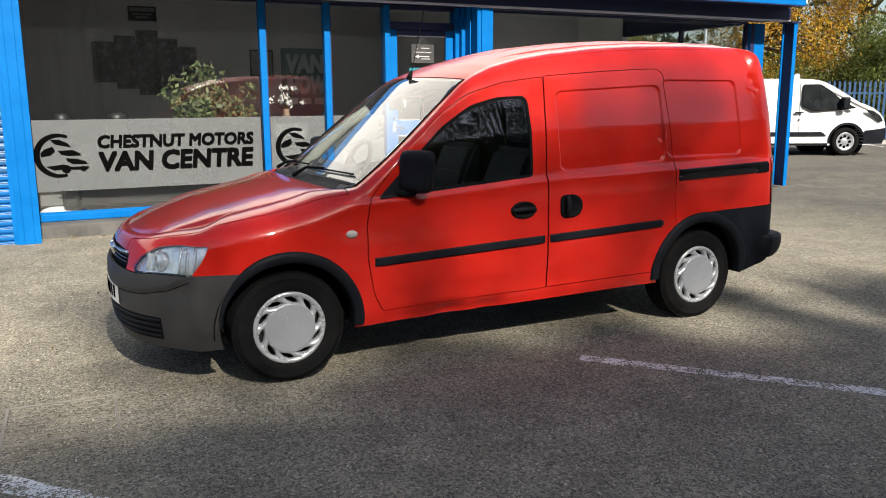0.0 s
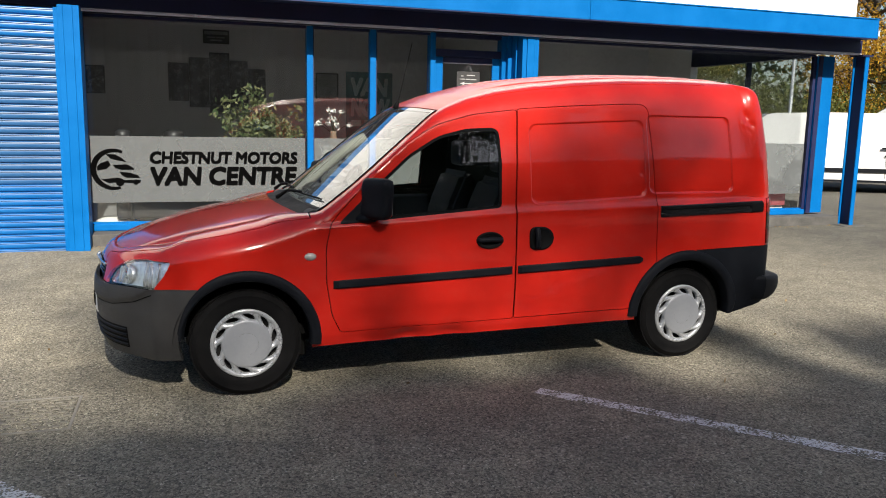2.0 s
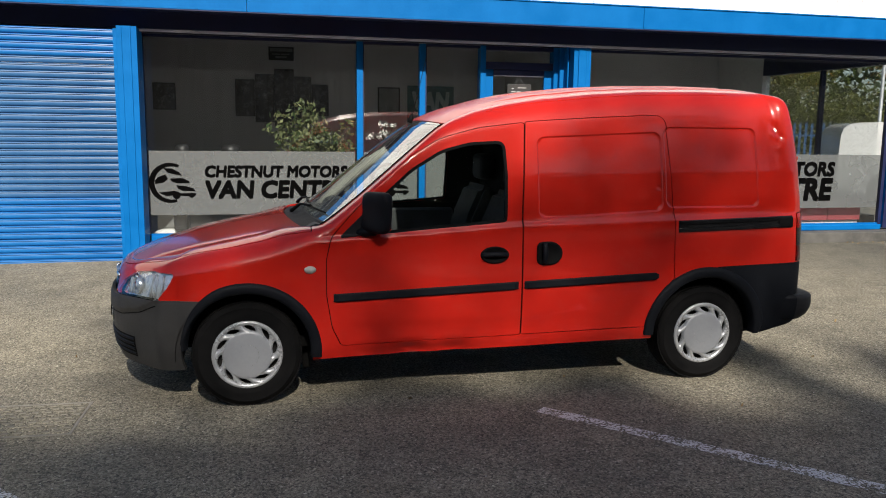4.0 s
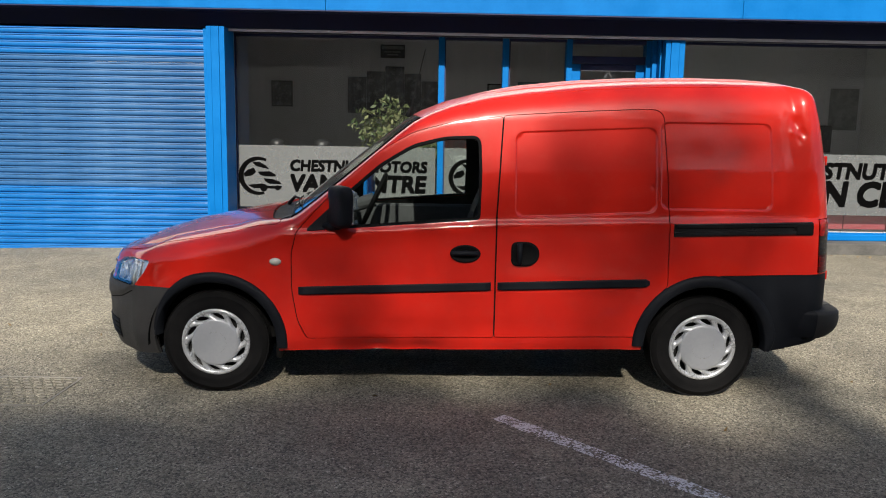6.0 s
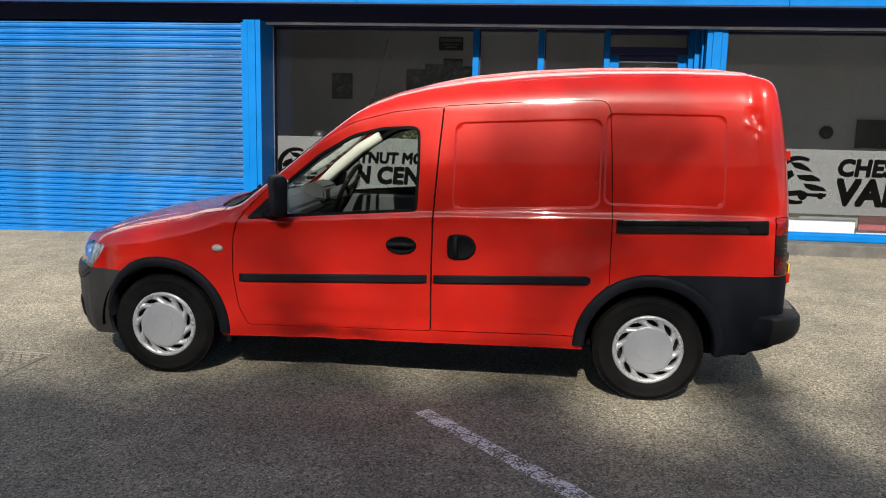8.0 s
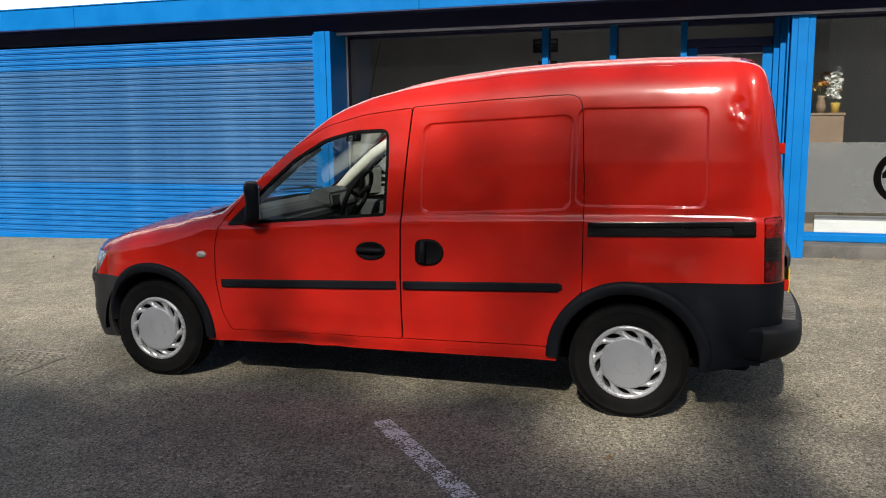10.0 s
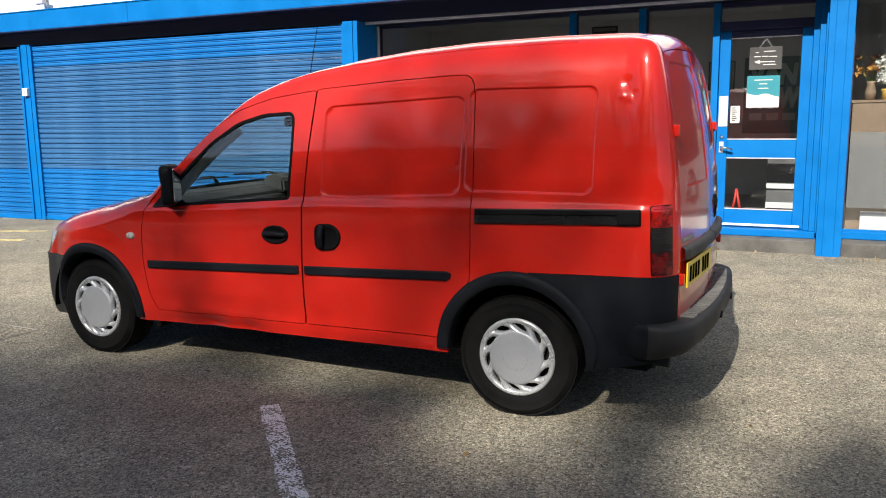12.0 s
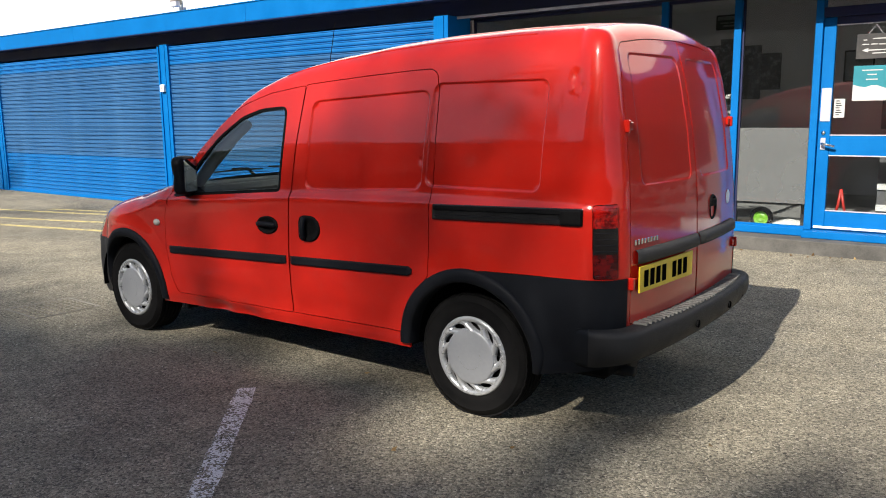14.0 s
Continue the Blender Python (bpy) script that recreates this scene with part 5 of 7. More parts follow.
grid_mesh([[(x, 4.40 + y, z) for x, y in prof_] for z in (2.98, 5.6)], bm)
tagged(part("wall_cladding", bm, cladding_white), "white ribbed metal wall cladding above the fascia", "cladding", kind="structure")
tagged(part("roof_flat", box(-14.2, 9.1, 4.42, 16, 3.02, 3.12), cladding_white), "flat roof of the building", "roof", kind="structure")
lamp = thing("security_camera", "small grey wall camera above the blue fascia", "camera", at=(-6.45, 4.30, 3.16))
part("bracket", box(-0.02, 0.02, -0.02, 0.08, -0.02, 0.06, 0.004), frame_iron, lamp)
part("case", box(-0.05, 0.11, -0.10, -0.02, -0.07, 0.02, 0.015, 2), pale_trim, lamp)
part("hood", box(-0.06, 0.12, -0.11, -0.01, 0.02, 0.03, 0.003), frame_iron, lamp)

# free post at the corner, and the shop's corner column
post = thing("corner_post", "slim blue steel post under the canopy corner", "post", at=(9.43, 4.52, 0))
part("flange", box(-0.020, 0.050, -0.10, -0.085, -0.02, 2.53), blue_paint, post)
part("flange", box(-0.05, 0.05, 0.085, 0.10, -0.02, 2.53), blue_paint, post)
part("web", box(-0.012, 0.012, -0.085, 0.085, -0.02, 2.53), navy_and_shade_paint, post)
part("head_plate", box(-0.10, 0.10, -0.12, 0.12, 2.505, 2.528), navy_and_shade_paint, post)
foot = tagged(part("post_footing", box(9.24, 9.66, 4.34, 4.68, -0.03, 0.012, 0.01), concrete), "rough pale concrete footing", "footing", kind="structure")
corner_ = thing("corner_column", "blue painted corner column of the glazed shop front", "column", at=(9.07, 4.92, 0.16), kind="structure")
part("face", box(-0.10, 0.20, -0.06, 0.02, 0, 2.36), blue_paint, corner_)
part("side", box(0.10, 0.20, 0.022, 0.30, 0, 2.36), blue_paint, corner_)
part("bead", box(-0.155, -0.105, -0.03, 0.03, 0, 2.36), navy_and_shade_paint, corner_)
part("bead", box(-0.10, -0.02, -0.068, -0.061, 0, 2.36), navy_and_shade_paint, corner_)

# plinth and blue sills
for a, b in ((-1.155, 3.938), (4.167, 9.34)):
    tagged(part("plinth_" + ("1" if a < 0 else "2"), box(a, b, 4.56, 5.03, -0.05, 0.135, 0.008), concrete), "stained grey concrete plinth under the windows", "plinth", kind="structure")
for k, (a, b) in enumerate(((-1.155, 2.85), (4.167, 8.93))):
    tagged(part("window_sill_" + str(k + 1), box(a, b, 4.835, 4.97, 0.137, 0.212, 0.006), blue_paint), "blue painted window sill rail", "sill", kind="structure")
tagged(part("door_sill", box(2.85, 3.938, 4.74, 5.01, 0.137, 0.205, 0.004), blue_paint), "blue painted door threshold", "sill", kind="structure")


def shop_window(name, x0, x1, frosted, label):
    w = thing(name, label, "window", at=((x0 + x1) / 2, 4.92, 0.212), kind="structure")
    h, k = 2.515 - 0.212, (x1 - x0) / 2
    pane = part("pane", box(-k, k, -0.003, 0.003, 0.0, h), shop_glass, w, "large clear glass pane")
    if frosted:
        part("frosted_film", box(-k + frosted[0], k - frosted[1], -0.0062, -0.0042, 0.452 - 0.212, 1.212 - 0.212), film_mat, w, "frosted white film band")
    part("head_bead", box(-k, k, -0.03, 0.03, h, h + 0.03), navy_and_shade_paint, w)
    part("foot_bead", box(-k, k, -0.022, 0.022, 0.0, 0.018), blue_paint, w)
    part("side_bead", box(-k, -k + 0.016, -0.022, 0.022, 0.02, h), navy_and_shade_paint, w)
    return w


window_1 = shop_window("window_1", -1.185, 1.282, (0.012, 0.02), "tall shop window with a frosted film band and black lettering")
window_2 = shop_window("window_2", 1.358, 2.057, (0.012, 0.012), "narrow shop window with a frosted film band and a black emblem")
window_3 = shop_window("window_3", 2.141, 2.838, (0.012, 0.012), "narrow shop window with a plain frosted film band")
window_4 = shop_window("window_4", 4.167, 8.935, (0.03, 0.05), "wide shop window with a frosted film band and black lettering")
for i, x in enumerate((1.320, 2.099)):
    m = thing("mullion", "bright blue painted window mullion", "mullion", at=(x, 4.92, 0.212), group="window mullions", kind="structure")
    part("bar", box(-0.037, 0.037, -0.055, 0.05, 0, 2.33, 0.003), blue_paint, m)

# the door with its frame and fanlight
for x0, x1, y0 in ((2.840, 2.908, 4.86), (3.805, 3.862, 4.84), (3.864, 3.918, 4.78), (3.920, 3.938, 4.66)):
    tagged(part("door_jamb", box(x0, x1, y0, 5.01, 0.206, 2.545, 0.003), blue_paint), "bright blue painted door jamb", "door frame", kind="structure")
# navy here stands in for the shade of the fascia
tagged(part("door_head", box(2.909, 3.804, 4.87, 4.99, 2.262, 2.352, 0.003), navy_and_shade_paint), "door head with the fascia's shade painted in as dark navy", "door frame", kind="structure")
tagged(part("door_head_top", box(2.909, 3.804, 4.87, 4.99, 2.50, 2.545), navy_and_shade_paint), "dark door head", "door frame", kind="structure")
fan = thing("fanlight", "glass fanlight over the shop door", "window", at=(3.356, 4.93, 2.354), kind="structure")
part("pane", box(-0.446, 0.446, -0.003, 0.003, 0, 0.145), shop_glass, fan)
door = thing("door_1", "closed bright blue glazed shop door with hanging signs", "door", at=(2.912, 4.93, 0.21), kind="structure")
part("hinge_stile", box(0.788, 0.890, -0.025, 0.025, 0, 2.05, 0.004), blue_paint, door)
part("lock_stile", box(0.0, 0.108, -0.025, 0.025, 0, 2.05, 0.004), blue_paint, door)
part("bottom_rail", box(0.109, 0.787, -0.024, 0.024, 0, 0.185, 0.004), blue_paint, door)
part("mid_rail", box(0.109, 0.787, -0.024, 0.024, 0.730, 0.925, 0.004), blue_paint, door)
# top rail in navy: fascia shade put into its colour
part("top_rail", box(0.109, 0.787, -0.024, 0.024, 1.972, 2.05, 0.004), navy_and_shade_paint, door)
part("upper_pane", box(0.109, 0.787, -0.003, 0.003, 0.925, 1.972), shop_glass, door)
part("lower_pane", box(0.109, 0.787, -0.003, 0.003, 0.185, 0.730), shop_glass, door)
for z in (0.186, 0.727, 0.926, 1.967):
    part("glazing_bead", box(0.109, 0.787, -0.029, -0.0245, z, z + 0.012, 0.002), pale_trim, door, "thin pale glazing bead")
part("weather_strip", box(0.01, 0.86, -0.036, -0.0255, 0.012, 0.036, 0.003), white_board, door, "pale weather strip")
part("push_plate", box(0.012, 0.104, -0.030, -0.0255, 1.065, 1.385, 0.002), pale_trim, door, "pale metal push plate")
hn = part("door_handle", box(0.030, 0.075, -0.036, -0.0255, 0.790, 0.905, 0.003), pale_trim, door, "satin metal lever handle")
part("lever", tube([(0.052, -0.03, 0.85), (0.052, -0.08, 0.85), (0.08, -0.085, 0.845), (0.17, -0.085, 0.825)], 0.012, 8), chrome, hn, smooth=True)
part("lock_knob", lathe([(0, -0.014), (0.018, -0.012), (0.021, 0.0)], 20), chrome, door, smooth=True).matrix_local = pose(0.052, -0.026, 0.955)
notice_white = surface("notice_paper", (0.42, 0.42, 0.42), (0.50, 0.50, 0.50), 0.6)
note = thing("paper_note", "small white notice taped inside the door glass", "notice", at=(3.075, 4.924, 1.40))
part("sheet", box(-0.035, 0.06, -0.0012, 0.0, -0.09, 0.09), notice_white, note)
for i in range(7):
    part("text_bar", box(-0.022 if i % 2 else -0.018, 0.014 + 0.01 * (i % 3), -0.0022, -0.0012, 0.065 - 0.022 * i, 0.074 - 0.022 * i), ink_black, note)
teal_sheet = thing("teal_poster", "teal and white notice on the door glass", "notice", at=(3.352, 4.924, 1.631))
part("sheet", box(-0.16, 0.16, -0.0012, 0.0, -0.163, 0.163), surface("bright_teal_print", (0.010, 0.17, 0.22), (0.014, 0.21, 0.26), 0.5), teal_sheet)
part("white_wave", prism([(-0.16, -0.163), (0.16, -0.163), (0.16, -0.055), (0.11, -0.045), (0.05, -0.022), (0.0, -0.020), (-0.05, -0.038), (-0.10, -0.030), (-0.16, -0.012)], "y", -0.0022, -0.0012), notice_white, teal_sheet)
for i, (w, z) in enumerate(((0.18, 0.115), (0.08, 0.075), (0.10, 0.03), (0.16, -0.085))):
    part("text_bar", box(-w / 2, w / 2, -0.0026, -0.0012, z, z + 0.010), notice_white if i < 3 else pale_trim, teal_sheet)
chalk = thing("hanging_sign", "small dark hanging sign with pale writing on the door", "sign", at=(3.364, 4.895, 1.968))
part("board", box(-0.158, 0.158, -0.006, 0.0, -0.115, 0.115, 0.003), surface("chalkboard", (0.03, 0.03, 0.032), (0.055, 0.053, 0.052), 0.8), chalk)
part("string", tube([(-0.06, -0.003, 0.113), (0.0, 0.004, 0.198), (0.06, -0.003, 0.113)], 0.0025, 5), pale_trim, chalk)
part("arrow", prism([(-0.11, -0.035), (-0.055, -0.015), (-0.055, -0.030), (0.09, -0.030), (0.09, -0.040), (-0.055, -0.040), (-0.055, -0.055)], "y", -0.0078, -0.006), notice_white, chalk)
for a, b, z in ((-0.10, -0.07, 0.055), (-0.02, 0.09, 0.065), (-0.11, -0.05, 0.015), (-0.035, 0.02, 0.015), (0.03, 0.11, 0.012), (-0.02, 0.10, -0.068)):
    part("text_bar", box(a, b, -0.0075, -0.006, z, z + 0.009), notice_white, chalk)


# lettering and emblem on the frosted film
def lettering(text, x, z, height, width, parent_name, label, y=4.9115):
    cu = bpy.data.curves.new("lettering", "FONT")
    cu.body, cu.size, cu.extrude, cu.offset, cu.shear = text, 1.0, 0.0006, 0.0, 0.10
    cu.resolution_u = 3
    tmp = bpy.data.objects.new("lettering_source", cu)
    scene.collection.objects.link(tmp)
    bpy.context.view_layer.update()
    me = bpy.data.meshes.new_from_object(tmp.evaluated_get(bpy.context.evaluated_depsgraph_get()))
    bpy.data.objects.remove(tmp)
    co = np.array([v.co for v in me.vertices])
    lo, hi = co.min(0), co.max(0)
    # heavy strokes: the letters laid over one another with small shifts
    faces = [tuple(f.vertices) for f in me.polygons if abs(f.normal.z) > 0.5 and f.center.z > 0]
    flat, all_v, all_f = (co[:, :2] - lo[:2]) / (hi[:2] - lo[:2]) * (width, height), [], []
    for k in range(9):
        a, g = 2 * math.pi * k / 8, 0.0 if k == 8 else 0.080 * height * (1.22 if k % 2 else 1.0)
        all_f += [tuple(i + len(all_v) for i in f) for f in faces]
        all_v += [(float(p[0] + 0.8 * g * math.cos(a)), -0.0012 - 0.00008 * k, float(p[1] + g * math.sin(a))) for p in flat]
    me = bpy.data.meshes.new("lettering")
    me.from_pydata(all_v, [], all_f)
    me.materials.clear()
    me.materials.append(ink_black)
    ob = tagged(new(parent_name, me), label, "lettering")
    ob.location = (x, y, z)
    return ob


def arc_band(r0, r1, a0, a1, n=40):
    pts_o = [(r1 * math.cos(a), r1 * math.sin(a)) for a in np.linspace(radians(a0), radians(a1), n)]
    pts_i = [(r0(t) * math.cos(a), r0(t) * math.sin(a)) for t, a in zip(np.linspace(0, 1, n), np.linspace(radians(a0), radians(a1), n))]
    bm = grid_mesh([[(x, 0, z) for x, z in pts_o], [(x, 0, z) for x, z in pts_i]])
    return bm


def emblem(x, z, s, y=4.9115):
    """A round black emblem: an open ring round a van seen from the side, in plain shapes."""
    e = thing("emblem", "round black van emblem on frosted film", "emblem", at=(x, y, z), group="window emblems")
    k = lambda pts: prism([(s * a, s * b) for a, b in pts], "y", -0.0008, 0.0008)
    bm = arc_band(lambda t: s * (0.87 - 0.13 * math.sin(math.pi * t)), s, 62, 290)
    part("ring", bm, ink_black, e)
    part("bonnet_shape", k([(-0.72, 0.12), (-0.55, 0.30), (-0.20, 0.42), (-0.10, 0.20), (-0.30, 0.02), (-0.70, -0.05)]), ink_black, e)
    part("roof_shape", k([(-0.30, 0.74), (0.10, 0.72), (0.42, 0.55), (0.60, 0.36), (0.20, 0.44), (-0.10, 0.52)]), ink_black, e)
    part("window_shape", k([(0.0, 0.22), (0.62, 0.24), (0.92, 0.08), (0.95, -0.02), (0.40, -0.02), (0.12, 0.05)]), ink_black, e)
    part("flank_shape", k([(0.30, -0.12), (0.75, -0.16), (1.12, -0.28), (1.22, -0.42), (0.60, -0.40), (0.38, -0.28)]), ink_black, e)
    part("sill_shape", k([(-0.55, -0.48), (0.22, -0.40), (0.50, -0.52), (1.26, -0.52), (1.20, -0.66), (0.70, -0.66), (0.20, -0.62), (-0.20, -0.66)]), ink_black, e)
    part("wheel_shape", prism([(s * (0.30 + 0.19 * math.cos(t)), s * (-0.62 + 0.19 * math.sin(t))) for t in np.linspace(0, 2 * math.pi, 24, endpoint=False)], "y", -0.0014, 0.0014), ink_black, e)
    part("wheel_shape", prism([(s * (1.02 + 0.13 * math.cos(t)), s * (-0.62 + 0.13 * math.sin(t))) for t in np.linspace(0, 2 * math.pi, 24, endpoint=False)], "y", -0.0014, 0.0014), ink_black, e)
    return e


lettering("CHESTNUT MOTORS", -0.524, 0.905, 0.128, 1.684, "window_lettering", "upper line of black lettering on frosted film")
lettering("VAN CENTRE", -0.519, 0.655, 0.196, 1.668, "window_lettering", "lower line of bold black lettering on frosted film")
emblem(-0.931, 0.834, 0.236)
emblem(1.658, 0.849, 0.229)
lettering("CHESTNUT MOTORS", 5.631, 0.915, 0.184, 2.497, "window_lettering", "upper line of black lettering on the wide window")
lettering("VAN CENTRE", 5.636, 0.574, 0.290, 2.472, "window_lettering", "lower line of bold black lettering on the wide window")
emblem(5.16, 0.845, 0.287)


# roller shutters of ribbed slats
def slat_mesh(length, pitch):
    pr = [(0.0, 0.0), (-0.006, 0.003), (-0.012, 0.012), (-0.0145, 0.026), (-0.0135, 0.042), (-0.011, 0.049), (-0.0175, 0.052), (-0.0205, 0.056), (-0.019, 0.061), (-0.012, 0.0645), (0.002, 0.066), (0.006, 0.071), (0.0, pitch - 0.002), (0.012, pitch - 0.002), (0.012, 0.0)]
    me = mesh_of(prism(pr, "x", 0, length), "slat", True)
    me.set_sharp_from_angle(angle=radians(40))
    return me


def shutter(name, x0, x1, y, base):
    s = thing(name, "closed blue ribbed roller shutter with a faded middle", "shutter", at=(x0, y, base), group="roller shutters", kind="structure")
    pitch = 0.0755
    n = int((2.535 - base) / pitch)
    me = slat_mesh(x1 - x0, pitch)
    rnd = random.Random(int(x0 * 10))
    for i in range(n):
        z = 0.03 + pitch * i
        faded = 0.66 < z + base < 2.22
        slat = new("slat", me)
        slat.parent = s
        slat.location = (0, 0.003 * rnd.uniform(-1, 1), z)
        if not me.materials:
            me.materials.append(None)
        slat.material_slots[0].link = "OBJECT"
        slat.material_slots[0].material = shutter_faded if faded else shutter_blue
    part("bottom_bar", box(0, x1 - x0, -0.03, 0.02, 0.0, 0.05, 0.004), blue_paint, s)
    part("guide", box(-0.01, 0.035, -0.045, 0.03, 0.0, 2.53 - base), blue_paint, s)
    part("guide", box(x1 - x0 - 0.035, x1 - x0 + 0.01, -0.045, 0.03, 0.0, 2.53 - base), blue_paint, s)
    return s


shutter("shutter_1", -6.88, -1.37, 4.385, -0.07)
shutter("shutter_2", -12.73, -7.10, 4.385, -0.085)
shutter("shutter_3", -14.0, -12.96, 4.385, -0.085)

# inside the shop
tagged(part("floor_shop", box(-2.7, 8.98, 5.035, 9.5, -0.05, 0.134), floor_tile), "dull grey shop floor", "floor", kind="structure")
tagged(part("wall_back", box(-2.7, 9.05, 9.5, 9.65, 0, 3.0), wall_paint), "grey painted back wall of the shop", "wall", kind="structure")
tagged(part("wall_west", box(-2.85, -2.7, 4.86, 9.65, 0, 3.0), wall_paint), "grey painted side wall of the shop", "wall", kind="structure")
tagged(part("wall_behind_shutter", box(-14.0, -2.86, 4.60, 4.75, -0.1, 2.53), navy_and_shade_paint), "dark wall behind the shutters", "wall", kind="structure")
tagged(part("ceiling_shop", box(-2.85, 9.05, 5.02, 9.65, 2.96, 3.0), ceiling_paint), "pale shop ceiling", "ceiling", kind="structure")
tagged(part("wall_partition", box(-2.69, -1.19, 4.86, 4.92, 0.0, 2.53), wall_paint), "grey painted wall return", "wall", kind="structure")
tagged(part("wall_east_rear", box(9.00, 9.15, 8.05, 16, -0.05, 2.98), cladding_white), "white end wall of the building", "wall", kind="structure")
tagged(part("wall_east_head", box(9.00, 9.15, 5.23, 8.05, 2.52, 2.98), navy_and_shade_paint), "dark lintel over the end window", "wall", kind="structure")
tagged(part("wall_east_foot", box(9.00, 9.15, 5.23, 8.05, -0.05, 0.30), concrete), "low end wall under the end window", "wall", kind="structure")
endw = thing("window_5", "clear end window of the shop looking out to trees", "window", at=(9.07, 6.5, 0.30), kind="structure")
part("pane", box(-0.003, 0.003, -1.27, 1.55, 0, 2.22), shop_glass, endw)
part("mullion", box(-0.04, 0.04, 0.0, 0.05, 0, 2.22), navy_and_shade_paint, endw)
tagged(part("parapet_rear", box(-14, 9.05, 15.9, 16, -0.05, 3.0), cladding_white), "white rear wall of the building", "wall", kind="structure")
tagged(part("wall_far_west", box(-14.15, -14.0, 4.4, 16, -0.1, 5.6), cladding_white), "white end wall of the building", "wall", kind="structure")


def wall_picture(name, x0, x1, z0, z1, face, label, frame_mat=None, y=9.495):
    t = thing(name, label, "picture", at=((x0 + x1) / 2, y, (z0 + z1) / 2))
    a, b = (x1 - x0) / 2, (z1 - z0) / 2
    part("print", box(-a, a, -0.012, -0.002, -b, b), face, t)
    if frame_mat:
        for p, q, r, s in ((-a - 0.02, a + 0.02, b, b + 0.02), (-a - 0.02, a + 0.02, -b - 0.02, -b), (-a - 0.02, -a, -b, b), (a, a + 0.02, -b, b)):
            part("frame_side", box(p, q, -0.022, -0.001, r, s), frame_mat, t)
    return t


grey_print = surface("grey_print", (0.16, 0.16, 0.16), (0.30, 0.30, 0.29), 0.6, scale=7)
sg = wall_picture("wall_sign", 0.315, 0.745, 2.645, 2.875, surface("old_sign", (0.020, 0.019, 0.019), (0.05, 0.047, 0.045), 0.5), "dark rectangular wall sign with pale bars")
for i, (a, b, z, h) in enumerate(((-0.19, 0.19, 0.035, 0.055), (-0.15, -0.02, -0.02, 0.02), (0.0, 0.14, -0.02, 0.02), (-0.10, 0.10, -0.07, 0.025))):
    part("text_bar", box(a, b, -0.014, -0.012, z, z + h), grey_print, sg)
collage = thing("picture_cluster", "cluster of dark staggered wall prints", "picture", at=(0.54, 9.495, 1.98))
for x0, x1, z0, z1 in ((-0.80, -0.47, -0.30, 0.33), (-0.465, -0.14, -0.40, 0.43), (-0.135, 0.20, -0.50, 0.52), (0.205, 0.50, -0.42, 0.40), (0.505, 0.80, -0.28, 0.27)):
    part("print", box(x0, x1, -0.02, -0.001, z0, z1, 0.003), picture_dark, collage)
wall_picture("framed_picture", -1.59, -1.26, 1.79, 2.20, picture_dark, "small dark framed picture on the wall", ink_black)
wall_picture("framed_notice", 2.24, 2.60, 1.80, 2.21, grey_print, "pale framed notice with a dark shield", ink_black)
wall_picture("framed_notice", 9.0 - 0.60, 9.0 - 0.08, 1.52, 2.26, grey_print, "grey framed print on the wall", None)
poster = wall_picture("teal_wall_poster", 2.76, 3.62, 1.10, 2.27, teal_print, "teal wall poster with large pale letters")
pale_ink = surface("pale_teal_print", (0.36, 0.50, 0.51), (0.42, 0.56, 0.57), 0.6)
for text, z, h, w in (("VAN", 1.86, 0.29, 0.66), ("NOW", 1.50, 0.29, 0.70)):
    o = lettering(text, 2.86, z, h, w, "poster_lettering", "large pale poster letters", y=9.480)
    o.data.materials.clear()
    o.data.materials.append(pale_ink)
for i in range(3):
    part("text_bar", box(-0.33 + 0.24 * i, -0.15 + 0.24 * i, -0.0145, -0.012, -0.38, -0.27), pale_ink, poster)
screen = thing("wall_television", "black flat television on the shop wall", "television", at=(7.95, 9.44, 1.36))
part("panel", box(-0.50, 0.50, -0.03, 0.0, -0.24, 0.24, 0.005), gloss_black, screen)
part("bracket", box(-0.1, 0.1, 0.0, 0.055, -0.1, 0.1), frame_iron, screen)
clock = thing("wall_speaker", "small round black wall speaker", "speaker", at=(6.99, 9.47, 1.37))
part("ring", lathe([(0.0, -0.02), (0.06, -0.022), (0.09, -0.03), (0.11, -0.015), (0.11, 0.02)], 24), ink_black, clock, smooth=True)
panel = tagged(part("wall_boards", box(4.6, 4.63, 6.6, 9.5, 0.14, 2.9), wall_paint), "grey partition wall inside the shop", "wall", kind="structure")

# furniture by the windows
def crate(name, x0, x1, y0, y1, z0, z1, material, label, category):
    t = thing(name, label, category, at=((x0 + x1) / 2, (y0 + y1) / 2, z0))
    a, b, h = (x1 - x0) / 2, (y1 - y0) / 2, z1 - z0
    part("body", box(-a, a, -b, b, 0.0, h - 0.03, 0.004), material, t)
    part("top", box(-a - 0.012, a + 0.012, -b - 0.012, b + 0.012, h - 0.029, h, 0.004), material, t)
    return t


crate("tall_cabinet", 4.20, 4.585, 5.11, 5.50, 0.134, 1.53, card_brown, "tall brown laminate cabinet behind the window", "cabinet")
crate("low_cabinet", 4.63, 5.30, 5.11, 5.48, 0.134, 0.55, card_brown, "low brown cabinet behind the window", "cabinet")
for i, x in enumerate((4.25, 5.05)):
    t = thing("leaning_whiteboard", "long white board leaning behind the window", "board", at=(x + 0.48, 5.04, 0.134), group="white panels")
    part("board", box(-0.395, 0.395, 0.0, 0.03, 0.0, 0.27 - 0.02 * i, 0.003), white_board, t)
    part("edge_strip", box(-0.395, 0.395, -0.004, 0.0, 0.24 - 0.02 * i, 0.262 - 0.02 * i), pale_trim, t)
